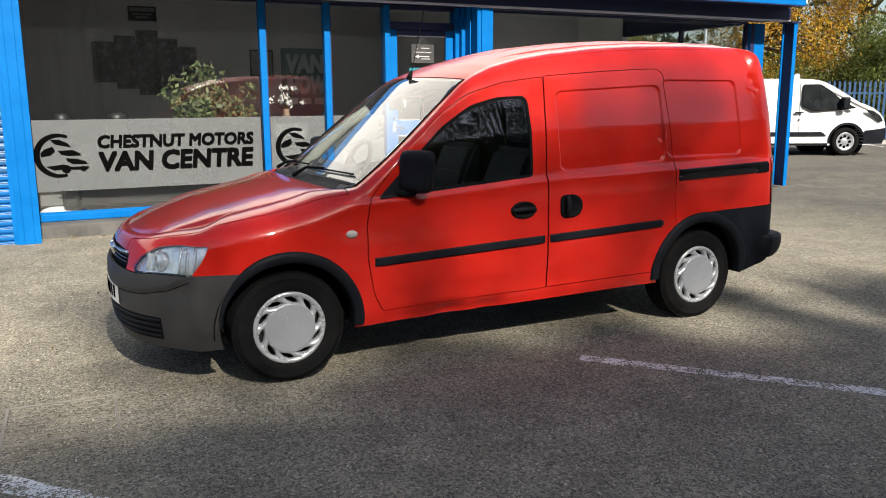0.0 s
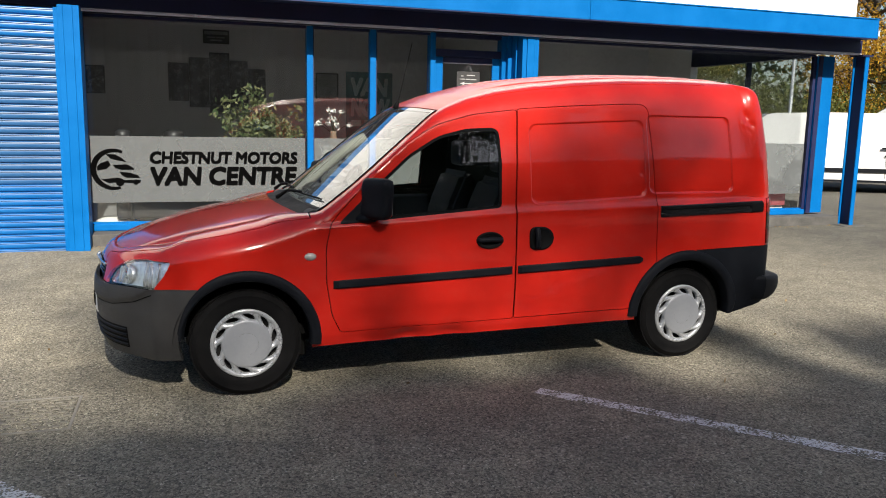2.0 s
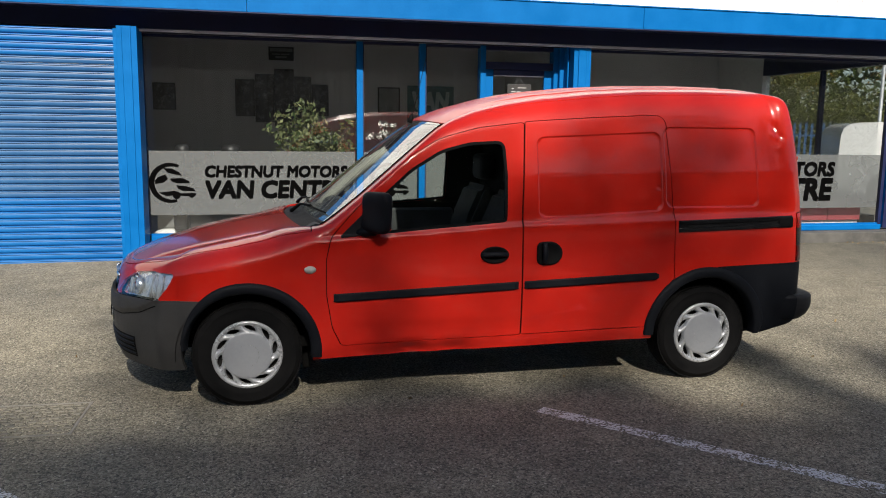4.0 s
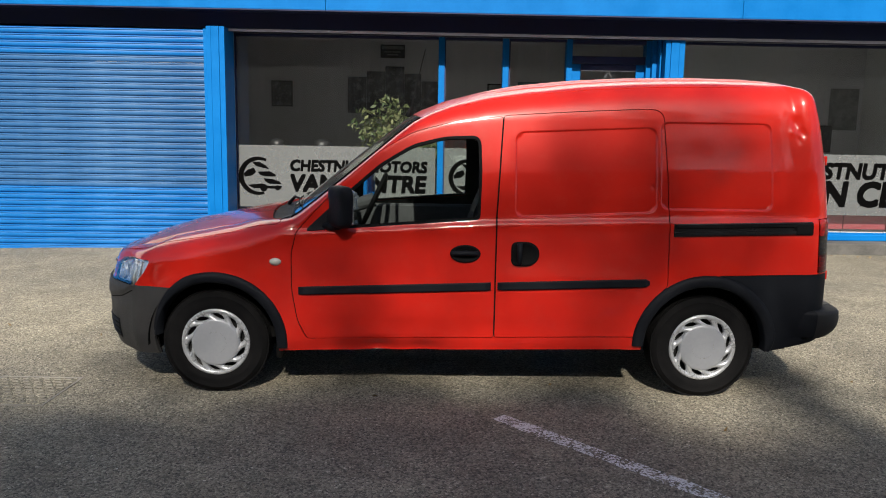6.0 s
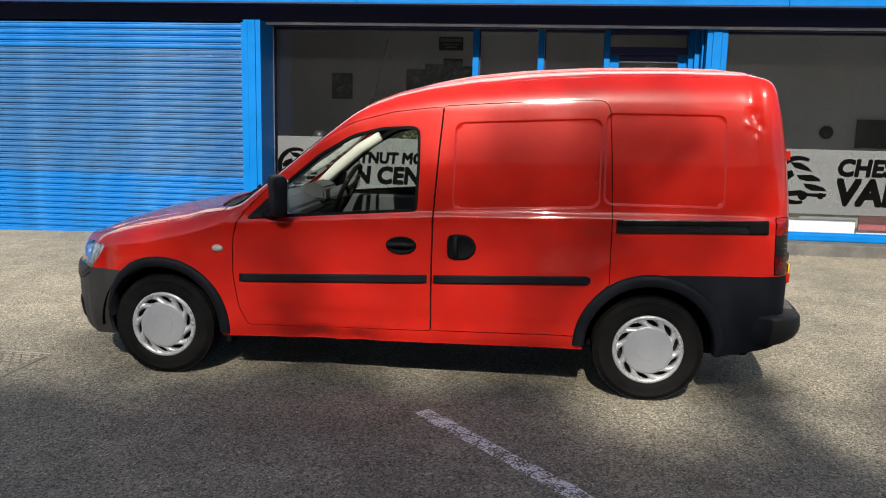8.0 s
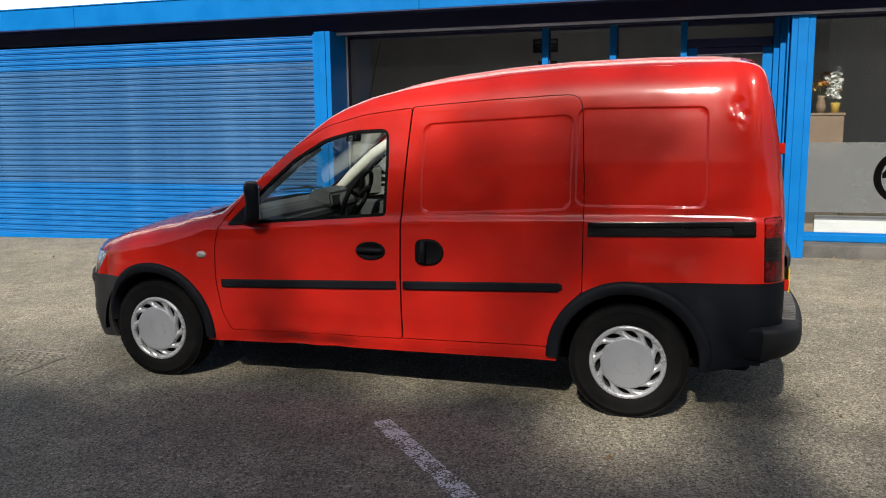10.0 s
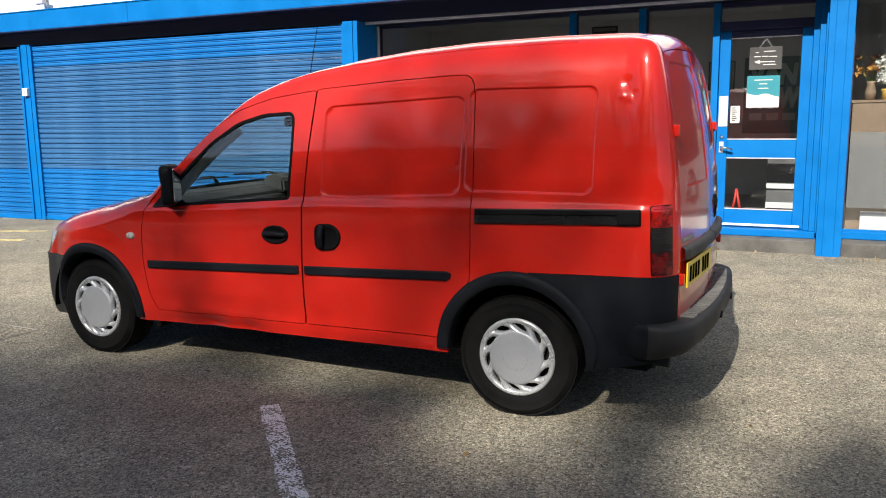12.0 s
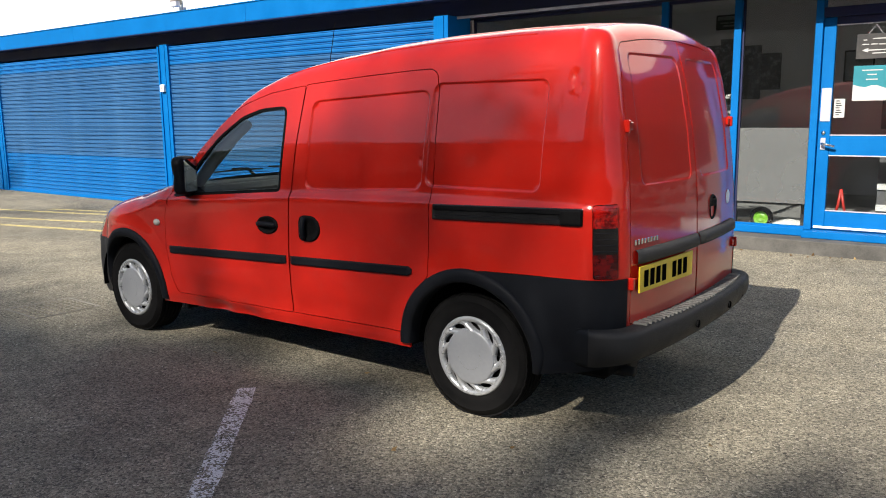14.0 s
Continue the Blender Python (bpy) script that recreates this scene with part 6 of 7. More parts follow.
for i in range(5):
    t = thing("red_bench_panel", "dusky red bench panel behind the window", "bench", at=(6.25 + 0.56 * i, 5.08, 0.134), group="red bench panels")
    part("front", box(-0.275, 0.275, 0.0, 0.03, 0.12, 0.37, 0.004), red_board, t)
    part("seat", box(-0.275, 0.275, 0.0, 0.40, 0.375, 0.42, 0.01), red_board, t)
    part("foot", box(-0.275, 0.275, 0.05, 0.08, 0.0, 0.12), white_board, t)
sofa = thing("black_sofa", "low black vinyl sofa behind the frosted window", "sofa", at=(0.1, 5.35, 0.14))
part("seat", box(-0.85, 0.85, -0.30, 0.32, 0.10, 0.36, 0.03, 2), chair_black, sofa)
part("backrest", box(-0.85, 0.85, 0.32, 0.50, 0.10, 0.76, 0.04, 2), chair_black, sofa)
part("armrest", box(-1.02, -0.86, -0.30, 0.5, 0.10, 0.52, 0.03, 2), chair_black, sofa)
part("armrest", box(0.86, 1.02, -0.30, 0.5, 0.10, 0.52, 0.03, 2), chair_black, sofa)
for x in (-0.8, 0.8):
    for y in (-0.22, 0.42):
        part("foot", box(x - 0.03, x + 0.03, y - 0.03, y + 0.03, 0, 0.1), chrome, sofa)
for i, (x, w) in enumerate(((-0.85, 0.16), (-0.25, 0.20))):
    t = thing("desk_cup", "small dark pot on the ledge behind the film", "pot", at=(x, 5.80, 0.14), group="dark pots")
    part("stand", tube([(0, 0, 0), (0, 0, 0.98)], 0.02, 8), chrome, t)
    part("bowl", lathe([(0.0, 0.0), (w * 0.5, 0.0), (w * 0.62, 0.05), (w * 0.6, 0.12), (w * 0.3, 0.15), (0, 0.155)], 20), chair_black, t, smooth=True).matrix_local = pose(0, 0, 0.98, 90, 0, 0)
cushion = thing("white_cushion", "crumpled white cloth on the shop floor", "cloth", at=(-0.95, 5.20, 0.14))
bm = bmesh.new()
bmesh.ops.create_icosphere(bm, subdivisions=3, radius=0.13)
for v in bm.verts:
    v.co *= 1 + 0.25 * noise.noise(v.co * 9)
    v.co.z = max(-0.05, v.co.z * 0.55) + 0.05
    v.co.x *= 1.6
part("cloth", bm, white_board, cushion, smooth=True)
copy_thing(cushion, pose(2.66, 5.20, 0.14, 0, 0, 40))
orange = surface("orange_strip", (0.62, 0.16, 0.02), (0.7, 0.2, 0.03), 0.5)
shelf = thing("low_rack", "low rack with an orange edge behind the window", "rack", at=(2.35, 5.25, 0.14))
part("top", box(-0.55, 0.48, -0.2, 0.2, 0.30, 0.33), chair_black, shelf)
part("edge_strip", box(-0.55, 0.48, -0.21, -0.201, 0.30, 0.335), orange, shelf)
for x in (-0.5, 0.43):
    part("leg", box(x - 0.02, x + 0.02, -0.18, 0.18, 0, 0.30), chair_black, shelf)
green = surface("bright_green_rim", (0.20, 0.50, 0.04), (0.25, 0.58, 0.05), 0.4)
wh = thing("trolley_wheel", "black trolley wheel with a bright green rim", "wheel", at=(2.36, 5.12, 0.26))
part("tyre", lathe([(0.075, -0.03), (0.11, -0.03), (0.12, -0.015), (0.12, 0.015), (0.11, 0.03), (0.075, 0.03)], 28), soft_black, wh, smooth=True)
part("rim", lathe([(0.0, -0.012), (0.03, -0.02), (0.055, -0.01), (0.075, -0.026)], 20), green, wh)
shears = thing("red_clippers", "red-handled cutters standing by the door", "cutters", at=(3.12, 5.10, 0.14))
redm = surface("red_handle", (0.5, 0.03, 0.02), (0.56, 0.04, 0.03), 0.4)
part("handle", tube([(-0.05, 0, 0.18), (-0.02, 0, 0.30), (0.0, 0, 0.46)], 0.014, 8), redm, shears, smooth=True)
part("handle", tube([(0.06, 0, 0.18), (0.03, 0, 0.30), (0.0, 0, 0.46)], 0.014, 8), redm, shears, smooth=True)
part("blade", prism([(-0.07, 0), (0.08, 0), (0.07, 0.18), (-0.06, 0.18)], "y", -0.02, 0.02), chair_black, shears)
counter = crate("shop_counter", 3.41, 3.95, 5.3, 5.9, 0.14, 1.02, counter_grey, "grey counter with white ledges inside the door", "counter")
for z in (0.24, 0.455):
    part("ledge", box(-0.27, 0.02, -0.325, -0.302, z, z + 0.065, 0.003), white_board, counter, "white ledge")

# ---- trees, hedge, fence, white van, lamp post ----
def leaf_mat(name, dark, light, through=0.35):
    m, nt, p = node_mat(name)
    island = nt.nodes.new("ShaderNodeNewGeometry").outputs["Random Per Island"]
    r = ramp(nt, island, [(0.0, dark), (1.0, light)])
    link(nt, r.outputs[0], p.inputs["Base Color"])
    p.inputs["Roughness"].default_value = 0.5
    p.inputs["Specular IOR Level"].default_value = 0.3
    t = nt.nodes.new("ShaderNodeBsdfTranslucent")
    link(nt, r.outputs[0], t.inputs[0])
    mix = nt.nodes.new("ShaderNodeMixShader")
    mix.inputs[0].default_value = through
    link(nt, p.outputs[0], mix.inputs[1]), link(nt, t.outputs[0], mix.inputs[2])
    link(nt, mix.outputs[0], nt.nodes["Material Output"].inputs[0])
    return m


def leaves_mesh(centres, spread, per, size, rng, flat=0.8):
    """Many small pointed leaves about the given clump centres."""
    c = np.repeat(np.asarray(centres), per, 0)
    n = len(c)
    pos = c + rng.normal(0, 1, (n, 3)) * spread * np.array([1, 1, flat])
    a = rng.normal(0, 1, (n, 3))
    a /= np.linalg.norm(a, axis=1, keepdims=True)
    b = np.cross(a, rng.normal(0, 1, (n, 3)))
    b /= np.maximum(np.linalg.norm(b, axis=1, keepdims=True), 1e-6)
    s = size * rng.uniform(0.6, 1.25, (n, 1))
    v = np.stack((pos - a * s, pos + b * s * 0.45 + a * s * 0.1, pos + a * s, pos - b * s * 0.45 + a * s * 0.1), 1).reshape(-1, 3)
    me = bpy.data.meshes.new("leaves")
    me.from_pydata(v.tolist(), [], (np.arange(n * 4).reshape(-1, 4)).tolist())
    return me


verge_m = surface("rough_grass", (0.045, 0.055, 0.018), (0.11, 0.105, 0.045), 0.95, scale=4, fine=80, bump=0.02)
bark = surface("tree_bark", (0.045, 0.038, 0.03), (0.11, 0.095, 0.075), 0.95, scale=5, fine=60, bump=0.01)
leaf_yellow = leaf_mat("autumn_yellow_leaves", (0.30, 0.120, 0.010), (0.60, 0.40, 0.040))
leaf_olive = leaf_mat("olive_green_leaves", (0.045, 0.060, 0.014), (0.165, 0.170, 0.036))
leaf_dark = leaf_mat("dark_green_leaves", (0.018, 0.032, 0.010), (0.070, 0.095, 0.024))
leaf_fresh = leaf_mat("fresh_green_leaves", (0.060, 0.095, 0.020), (0.190, 0.210, 0.050))
leaf_house = leaf_mat("house_plant_leaves", (0.050, 0.090, 0.030), (0.300, 0.310, 0.150), 0.25)


def tree(x, y, height, radius, bottom, material, label, seed, clumps=70, per=110, size=0.11, spread=0.42, squash=1.0, sway=0.25, girth=1.0):
    rng = np.random.default_rng(seed)
    t = thing("tree", label, "tree", at=(x, y, lawn(x, y)))
    lean = rng.normal(0, sway, 2)
    trunk_top = bottom + (height - bottom) * 0.55
    bm = bmesh.new()
    spine = [Vector((lean[0] * k * k, lean[1] * k * k, -0.1 + trunk_top * k)) for k in np.linspace(0, 1, 7)]
    base = min(0.018 * height + 0.06, 0.26) * girth
    tube(spine, [base * (1 - 0.75 * k) * (1.25 if k == 0 else 1) for k in np.linspace(0, 1, 7)], 10, bm)
    cz, rz = (height + bottom) / 2, (height - bottom) / 2
    pts_ = []
    while len(pts_) < clumps:
        d = rng.uniform(-1, 1, 3)
        q = np.linalg.norm(d)
        if 0.35 < q < 1.0 and rng.random() < q:
            lump = 1 + 0.28 * noise.noise(Vector(d * 2.2) + Vector((seed, 0, 0)))
            pts_.append((lean[0] + d[0] * radius * lump, lean[1] + d[1] * radius * lump, cz + d[2] * rz * lump * squash))
    for i in range(0, clumps, 5):
        a = spine[2 + int(rng.integers(0, 4))]
        e = Vector(pts_[i])
        m_ = a.lerp(e, 0.5) + Vector((0, 0, -0.15 * (e - a).length * 0.5))
        tube([a, m_, e], [base * 0.35, base * 0.2, 0.015], 6, bm)
    part("trunk", bm, bark, t, "grey-brown trunk and limbs", smooth=True)
    part("crown", leaves_mesh(pts_, spread, per, size, rng), material, t)
    return t


# the trees behind the fence, in autumn colour
tree(23.5, 18.6, 11.0, 3.4, 1.2, leaf_yellow, "autumn tree with yellow and orange leaves", 3, clumps=120, per=480, size=0.052)
tree(17.5, 21.5, 10.5, 3.2, 1.0, leaf_olive, "tall tree with olive green leaves", 4, clumps=120, per=430, size=0.052)
tree(28.0, 17.5, 12.0, 3.8, 1.0, leaf_olive, "tall tree with thinning olive leaves", 5, clumps=120, per=420, size=0.052)
tree(33.5, 14.0, 11.0, 3.6, 1.0, leaf_dark, "dark green leafy tree", 6, clumps=85, per=209, size=0.088)
tree(12.0, 23.5, 9.5, 3.2, 0.8, leaf_dark, "dark green leafy tree", 7, clumps=80, per=209, size=0.088)
tree(20.3, 24.5, 12.5, 3.6, 2.0, leaf_yellow, "autumn tree with yellow leaves", 8, clumps=110, per=400, size=0.056)
tree(38.0, 18.0, 13.0, 4.5, 1.0, leaf_dark, "dark green leafy tree", 9, clumps=80, per=190, size=0.102)
tree(25.3, 13.6, 4.2, 1.7, 0.3, leaf_fresh, "young fresh green tree beside the fence", 10, clumps=80, per=330, size=0.045, spread=0.26)
rng = np.random.default_rng(21)
hedge_pts = [(10 + 27 * k + rng.normal(0, 0.3), 20.5 - 9.0 * k + rng.normal(0, 0.8), rng.uniform(0.2, 2.6)) for k in rng.random(420)]
hedge = tagged(part("undergrowth", leaves_mesh(hedge_pts, 0.36, 190, 0.058, rng), leaf_olive), "mixed green undergrowth behind the fence", "undergrowth", kind="stuff")
far_pts = [(-60 + 160 * k, 60 + rng.normal(0, 4), rng.uniform(0, 11) * (0.7 + 0.3 * math.sin(k * 40))) for k in rng.random(700)]
tagged(part("far_woods", leaves_mesh(far_pts, 1.6, 26, 0.5, rng), leaf_dark), "distant dark woods", "woods", kind="stuff")

# unseen row of tall trees behind the walk, placed to shade the car park
leaf_deep = leaf_mat("deep_green_leaves", (0.012, 0.020, 0.008), (0.045, 0.062, 0.018), 0.12)
SHADE = [(-1.1, 21.8, 2.1, 6.5, 140, 62, 12), (4.9, 21.6, 1.9, 6.5, 135, 66, 13), (-4.3, 23.3, 2.0, 6.5, 130, 66, 14), (0.85, 21.9, 1.5, 6.5, 125, 66, 18), (-2.75, 21.9, 1.3, 6.5, 110, 56, 22),
         (7.6, 22.2, 2.0, 6.5, 120, 64, 19), (-7.9, 25.0, 2.8, 9.0, 120, 80, 20), (11.2, 23.0, 3.0, 10.0, 120, 80, 15), (-13.5, 26.0, 4.5, 6.0, 150, 95, 16), (18.5, 24.0, 4.5, 6.0, 150, 95, 17)]
for x, h, r, b, n, per, seed in SHADE:
    tree(x, -30.0, h, r, b, leaf_deep, "tall leafy tree at the edge of the car park", seed, clumps=n, per=per, size=0.15, spread=0.45)
# unseen extra trees, each placed to shape one edge or gap in the ground shade
for i, (x, h, r) in enumerate(((-4.1, 22.6, 0.9), (-3.2, 22.7, 0.95), (-2.2, 22.25, 0.95), (-1.2, 22.2, 0.95), (-0.3, 22.5, 0.95), (0.50, 23.2, 0.95), (1.35, 23.0, 0.6), (2.06, 23.3, 0.36), (2.78, 22.3, 0.40), (3.40, 23.0, 0.36), (4.0, 22.65, 0.6), (4.75, 22.9, 0.45), (5.4, 22.5, 0.6), (6.2, 22.2, 0.95))):
    tree(x, -29.6, h - 0.62, r, 18.2, leaf_deep, "unseen slender leafy tree added to shape the car park's shade", 80 + i, clumps=60 if r > 0.4 else 34, per=72, size=0.12, spread=0.26 if r > 0.4 else 0.14, sway=0.25 if r > 0.5 else 0.04)
# unseen thin crowns added high up to weaken the sun on the van's flank
for i, (x, h, n) in enumerate(((-0.30, 24.4, 19), (0.50, 24.4, 20), (1.20, 24.2, 18), (1.90, 24.15, 16), (2.48, 24.45, 18), (3.02, 24.2, 9))):
    tree(x, -30.4, h, 0.62, 23.4, leaf_deep, "unseen thin airy tree added to dim the sun on the van", 100 + i, clumps=n, per=17, size=0.095, spread=0.24, sway=0.10, girth=0.22)
# unseen second row added to close sunlit gaps in the foreground
for i in range(9):
    tree(-8.5 + 2.35 * i, -33.0, 18.4 + 0.5 * math.sin(2.3 * i), 1.8, 11.5, leaf_deep, "unseen second-row leafy tree added to darken the foreground", 60 + i, clumps=75, per=85, size=0.15, spread=0.42)
# unseen bank added to keep bright low sky out of paint and glass
bank = grid_mesh([[(x, y, z) for x in np.linspace(-120, 120, 13)] for y, z in ((-37.0, 0.0), (-40.0, 7.0), (-46.0, 14.0), (-54.0, 17.5), (-80.0, 18.5))])
tagged(part("bank", bank, verge_m, smooth=True), "unseen earth bank added behind the hedge to darken reflections", "bank", kind="structure")
# unseen crowns added to roughen the bank's straight edge where the van mirrors it
top_pts = [(-62 + 124 * k + rng.normal(0, 0.6), -53 + rng.normal(0, 1.2), 15.5 + rng.random() * (4.0 + 2.2 * math.sin(31 * k) + 1.6 * math.sin(83 * k + 1))) for k in rng.random(520)]
tagged(part("bank_trees", leaves_mesh(top_pts, 0.95, 34, 0.42, rng), leaf_deep), "unseen dark tree tops added along the bank's crest for reflections", "trees", kind="stuff")
# unseen hedge, tall and dense for what the shop glass reflects
back_pts = [(-46 + 96 * k, -36.5 + rng.normal(0, 1.0), rng.uniform(0.1, 10.0)) for k in rng.random(1300)]
tagged(part("hedge_behind", leaves_mesh(back_pts, 0.8, 50, 0.26, rng), leaf_deep), "tall dark hedge along the car park", "hedge", kind="stuff")

# palisade fence
fence_blue = surface("blue_fence_paint", (0.008, 0.040, 0.110), (0.014, 0.060, 0.150), 0.5)
F0, FD = Vector((11.6, 16.1, 0)), Vector((0.899, -0.438, 0))
fence = thing("palisade_fence", "dark blue steel palisade fence beside the car park", "fence", at=F0)
fence.rotation_euler = (0, 0, math.atan2(FD.y, FD.x))
pale_me = mesh_of(prism([(-0.033, 0.06), (0.033, 0.06), (0.033, 1.74), (0.018, 1.82), (0.0, 1.74), (-0.018, 1.82), (-0.033, 1.74)], "y", -0.012, 0.0), "pale")
for i in range(116):
    o = part("pale", pale_me, fence_blue, fence)
    o.location = (0.15 * i, 0, 0)
for i in range(7):
    part("fence_post", box(2.75 * i - 0.05, 2.75 * i + 0.05, 0.035, 0.12, -0.1, 1.75), fence_blue, fence)
for z in (0.35, 1.45):
    part("rail", box(0, 17.3, 0.0, 0.035, z - 0.025, z + 0.025), fence_blue, fence)
kerb_c = surface("kerb_concrete", (0.22, 0.21, 0.19), (0.32, 0.31, 0.28), 0.9, fine=80, bump=0.002)
kerb = thing("kerb", "pale concrete kerb along the car park edge", "kerb", at=F0 + Vector((-0.35, -0.72, 0)), kind="structure")
kerb.rotation_euler = (0, 0, math.atan2(FD.y, FD.x))
kerb_me = mesh_of(box(0.004, 0.911, -0.06, 0.06, -0.1, 0.11, 0.012, 2), "kerb_stone")
for i in range(19):
    part("kerb_stone", kerb_me, kerb_c, kerb).location = (0.915 * i, 0, 0)
bm = grid_mesh([[(a, b, 0.09 + 0.03 * math.sin(a * 3 + b)) for a in np.linspace(0, 19, 20)] for b in (0.06, 1.0, 3, 12)])
verge = tagged(part("verge", bm, verge_m, smooth=True), "rough grass verge behind the kerb", "verge", kind="structure")
verge.matrix_world = Matrix.Translation(F0 + Vector((-0.35, -0.72, 0))) @ pose(0, 0, 0, 0, 0, math.degrees(math.atan2(FD.y, FD.x)))
ground_strip("bay_line_3", (18.6, 8.3), (20.3, 11.4), 0.11, line_white, "white parking bay line on asphalt", 20)
lamp_post = thing("lamp_post", "slim pale grey lamp post behind the fence", "lamp post", at=(16.5, 13.75, 0))
galv = surface("galvanised_steel", (0.36, 0.38, 0.39), (0.46, 0.48, 0.49), 0.45, metal=0.6)
part("column", tube([(0, 0, -0.1), (0, 0, 1.0), (0, 0, 1.02), (0, 0, 5.6)], [0.075, 0.075, 0.05, 0.04], 12), galv, lamp_post, smooth=True)
part("lantern", box(-0.08, 0.45, -0.1, 0.1, 5.6, 5.72, 0.03, 2), galv, lamp_post)


# the white van
def white_van():
    wv = thing("white_van", "clean white panel van parked by the fence", "van")
    arch = lambda cx: [(cx + 0.40 * math.cos(a), 0.33 + 0.40 * math.sin(a)) for a in np.linspace(radians(-12), radians(192), 20)]
    side = [(-2.40, 0.33), (-2.46, 0.55), (-2.47, 1.1), (-2.44, 1.50), (-2.39, 1.63), (-2.28, 1.71), (-2.10, 1.75), (-1.0, 1.785), (0.2, 1.785), (0.50, 1.777), (0.72, 1.755), (0.90, 1.705), (1.10, 1.605), (1.30, 1.485), (1.50, 1.365), (1.64, 1.275), (1.74, 1.225), (1.92, 1.165), (2.10, 1.085), (2.24, 0.995), (2.34, 0.895), (2.40, 0.78), (2.43, 0.66), (2.43, 0.36), (2.36, 0.27)]
    prof_w = side + arch(1.465) + arch(-1.465)
    bm = prism(prof_w, "y", -0.97, 0.97)
    for v in bm.verts:
        z = v.co.z
        inset = 0.0 if z < 1.0 else 0.13 * ((z - 1.0) / 0.95) ** 1.6
        nose = 0.16 * max(0.0, (v.co.x - 1.5) / 0.95) ** 2
        v.co.y -= math.copysign(inset + nose, v.co.y)
    rim_e = [e for e in bm.edges if e.verts[0].co.y * e.verts[1].co.y > 0 and min(e.verts[0].co.z, e.verts[1].co.z) > 0.5 and len(e.link_faces) == 2 and abs(e.calc_face_angle(0)) > 1.0]
    bmesh.ops.bevel(bm, geom=rim_e, offset=0.07, segments=4, affect="EDGES", profile=0.6)
    body = part("body", bm, white_paint, wv, "white painted body", smooth=True)
    body.data.set_sharp_from_angle(angle=radians(38))
    y_at = lambda z, x: 0.97 - (0.0 if z < 1.0 else 0.13 * ((z - 1.0) / 0.95) ** 1.6) - 0.16 * max(0.0, (x - 1.5) / 0.95) ** 2
    dark_glass = surface("dark_van_glass", (0.010, 0.012, 0.013), (0.02, 0.022, 0.024), 0.06, spec=0.6)

    def flank(name, pts2, proud, material, label="", s=-1):
        bm = bmesh.new()
        y_of = (lambda z, x: 0.982 - 0.0735 * (z - 1.0) / 0.66) if "window" in name else y_at
        a = [bm.verts.new((x, s * (y_of(z, x) + proud), z)) for x, z in pts2]
        b = [bm.verts.new((x, s * (y_at(z, x) - 0.012), z)) for x, z in pts2]
        bm.faces.new(a)
        for i in range(len(a)):
            j = (i + 1) % len(a)
            bm.faces.new((a[i], a[j], b[j], b[i]))
        return part(name, bm, material, wv, label)

    for s in (-1, 1):
        curved = lambda *corners: [tuple(q) for q in rounded(corners, 0.05)]
        flank("window_surround", curved((0.36, 1.16, 0.12), (0.37, 1.50, 0.08), (0.385, 1.655, 0.07), (0.80, 1.655, 0.14), (1.02, 1.52, 0.2), (1.36, 1.235, 0.05), (1.40, 1.065, 0.04), (0.60, 1.040, 0.12)), 0.002, soft_black, "black window surround", s)
        flank("door_window", curved((0.385, 1.17, 0.10), (0.40, 1.50, 0.08), (0.41, 1.635, 0.05), (0.74, 1.635, 0.01), (0.80, 1.068, 0.01), (0.60, 1.062, 0.10)), 0.004, dark_glass, "dark side window", s)
        flank("door_window", curved((0.825, 1.068, 0.01), (0.765, 1.635, 0.01), (0.82, 1.625, 0.08), (1.02, 1.495, 0.2), (1.335, 1.225, 0.03), (1.36, 1.085, 0.03)), 0.004, dark_glass, "dark side window", s)
        flank("quarter_window", curved((1.44, 1.085, 0.02), (1.44, 1.20, 0.02), (1.68, 1.105, 0.03)), 0.003, dark_glass, "small dark corner window", s)
        flank("arch_trim", [(1.465 + r * math.cos(a), 0.33 + r * math.sin(a)) for r, span in ((0.405, np.linspace(radians(-5), radians(185), 22)), (0.445, np.linspace(radians(185), radians(-5), 22))) for a in span], 0.012, trim_plastic, "black wheel-arch trim", s)
        flank("rubbing_strip", [(-0.98, 0.47), (-0.98, 0.56), (0.86, 0.56), (0.98, 0.47)], 0.02, trim_plastic, "black rubbing strip", s)
        flank("sill_strip", [(-1.02, 0.25), (-1.02, 0.30), (1.02, 0.30), (1.02, 0.25)], 0.006, trim_plastic, "", s)
        flank("door_handle", [(0.22, 1.00), (0.22, 1.03), (0.40, 1.03), (0.40, 1.00)], 0.03, trim_plastic, "black door handle", s)
        flank("lower_bumper", [(1.86, 0.28), (1.875, 0.42), (1.85, 0.52), (1.90, 0.585), (2.10, 0.60), (2.42, 0.64), (2.44, 0.40), (2.36, 0.27)], 0.012, trim_plastic, "black bumper corner", s)
        flank("headlamp", curved((1.86, 1.075, 0.02), (2.06, 1.045, 0.05), (2.25, 0.94, 0.05), (2.355, 0.80, 0.02), (2.24, 0.775, 0.03), (2.10, 0.90, 0.08)), 0.006, dark_glass, "dark swept-back headlamp", s)
        flank("door_shut_line", [(0.33, 0.32), (0.33, 1.68), (0.336, 1.68), (0.336, 0.32)], 0.001, soft_black, "", s)
        flank("fuel_flap", [(0.30, 0.82), (0.30, 0.86), (0.33, 0.86), (0.33, 0.82)], 0.002, soft_black, "", s)
        m = part("door_mirror", box(1.20, 1.36, -0.10, 0.10, 1.08, 1.36, 0.035, 2), trim_plastic, wv, "black door mirror")
        m.location = (0.05, s * 1.05, 0)
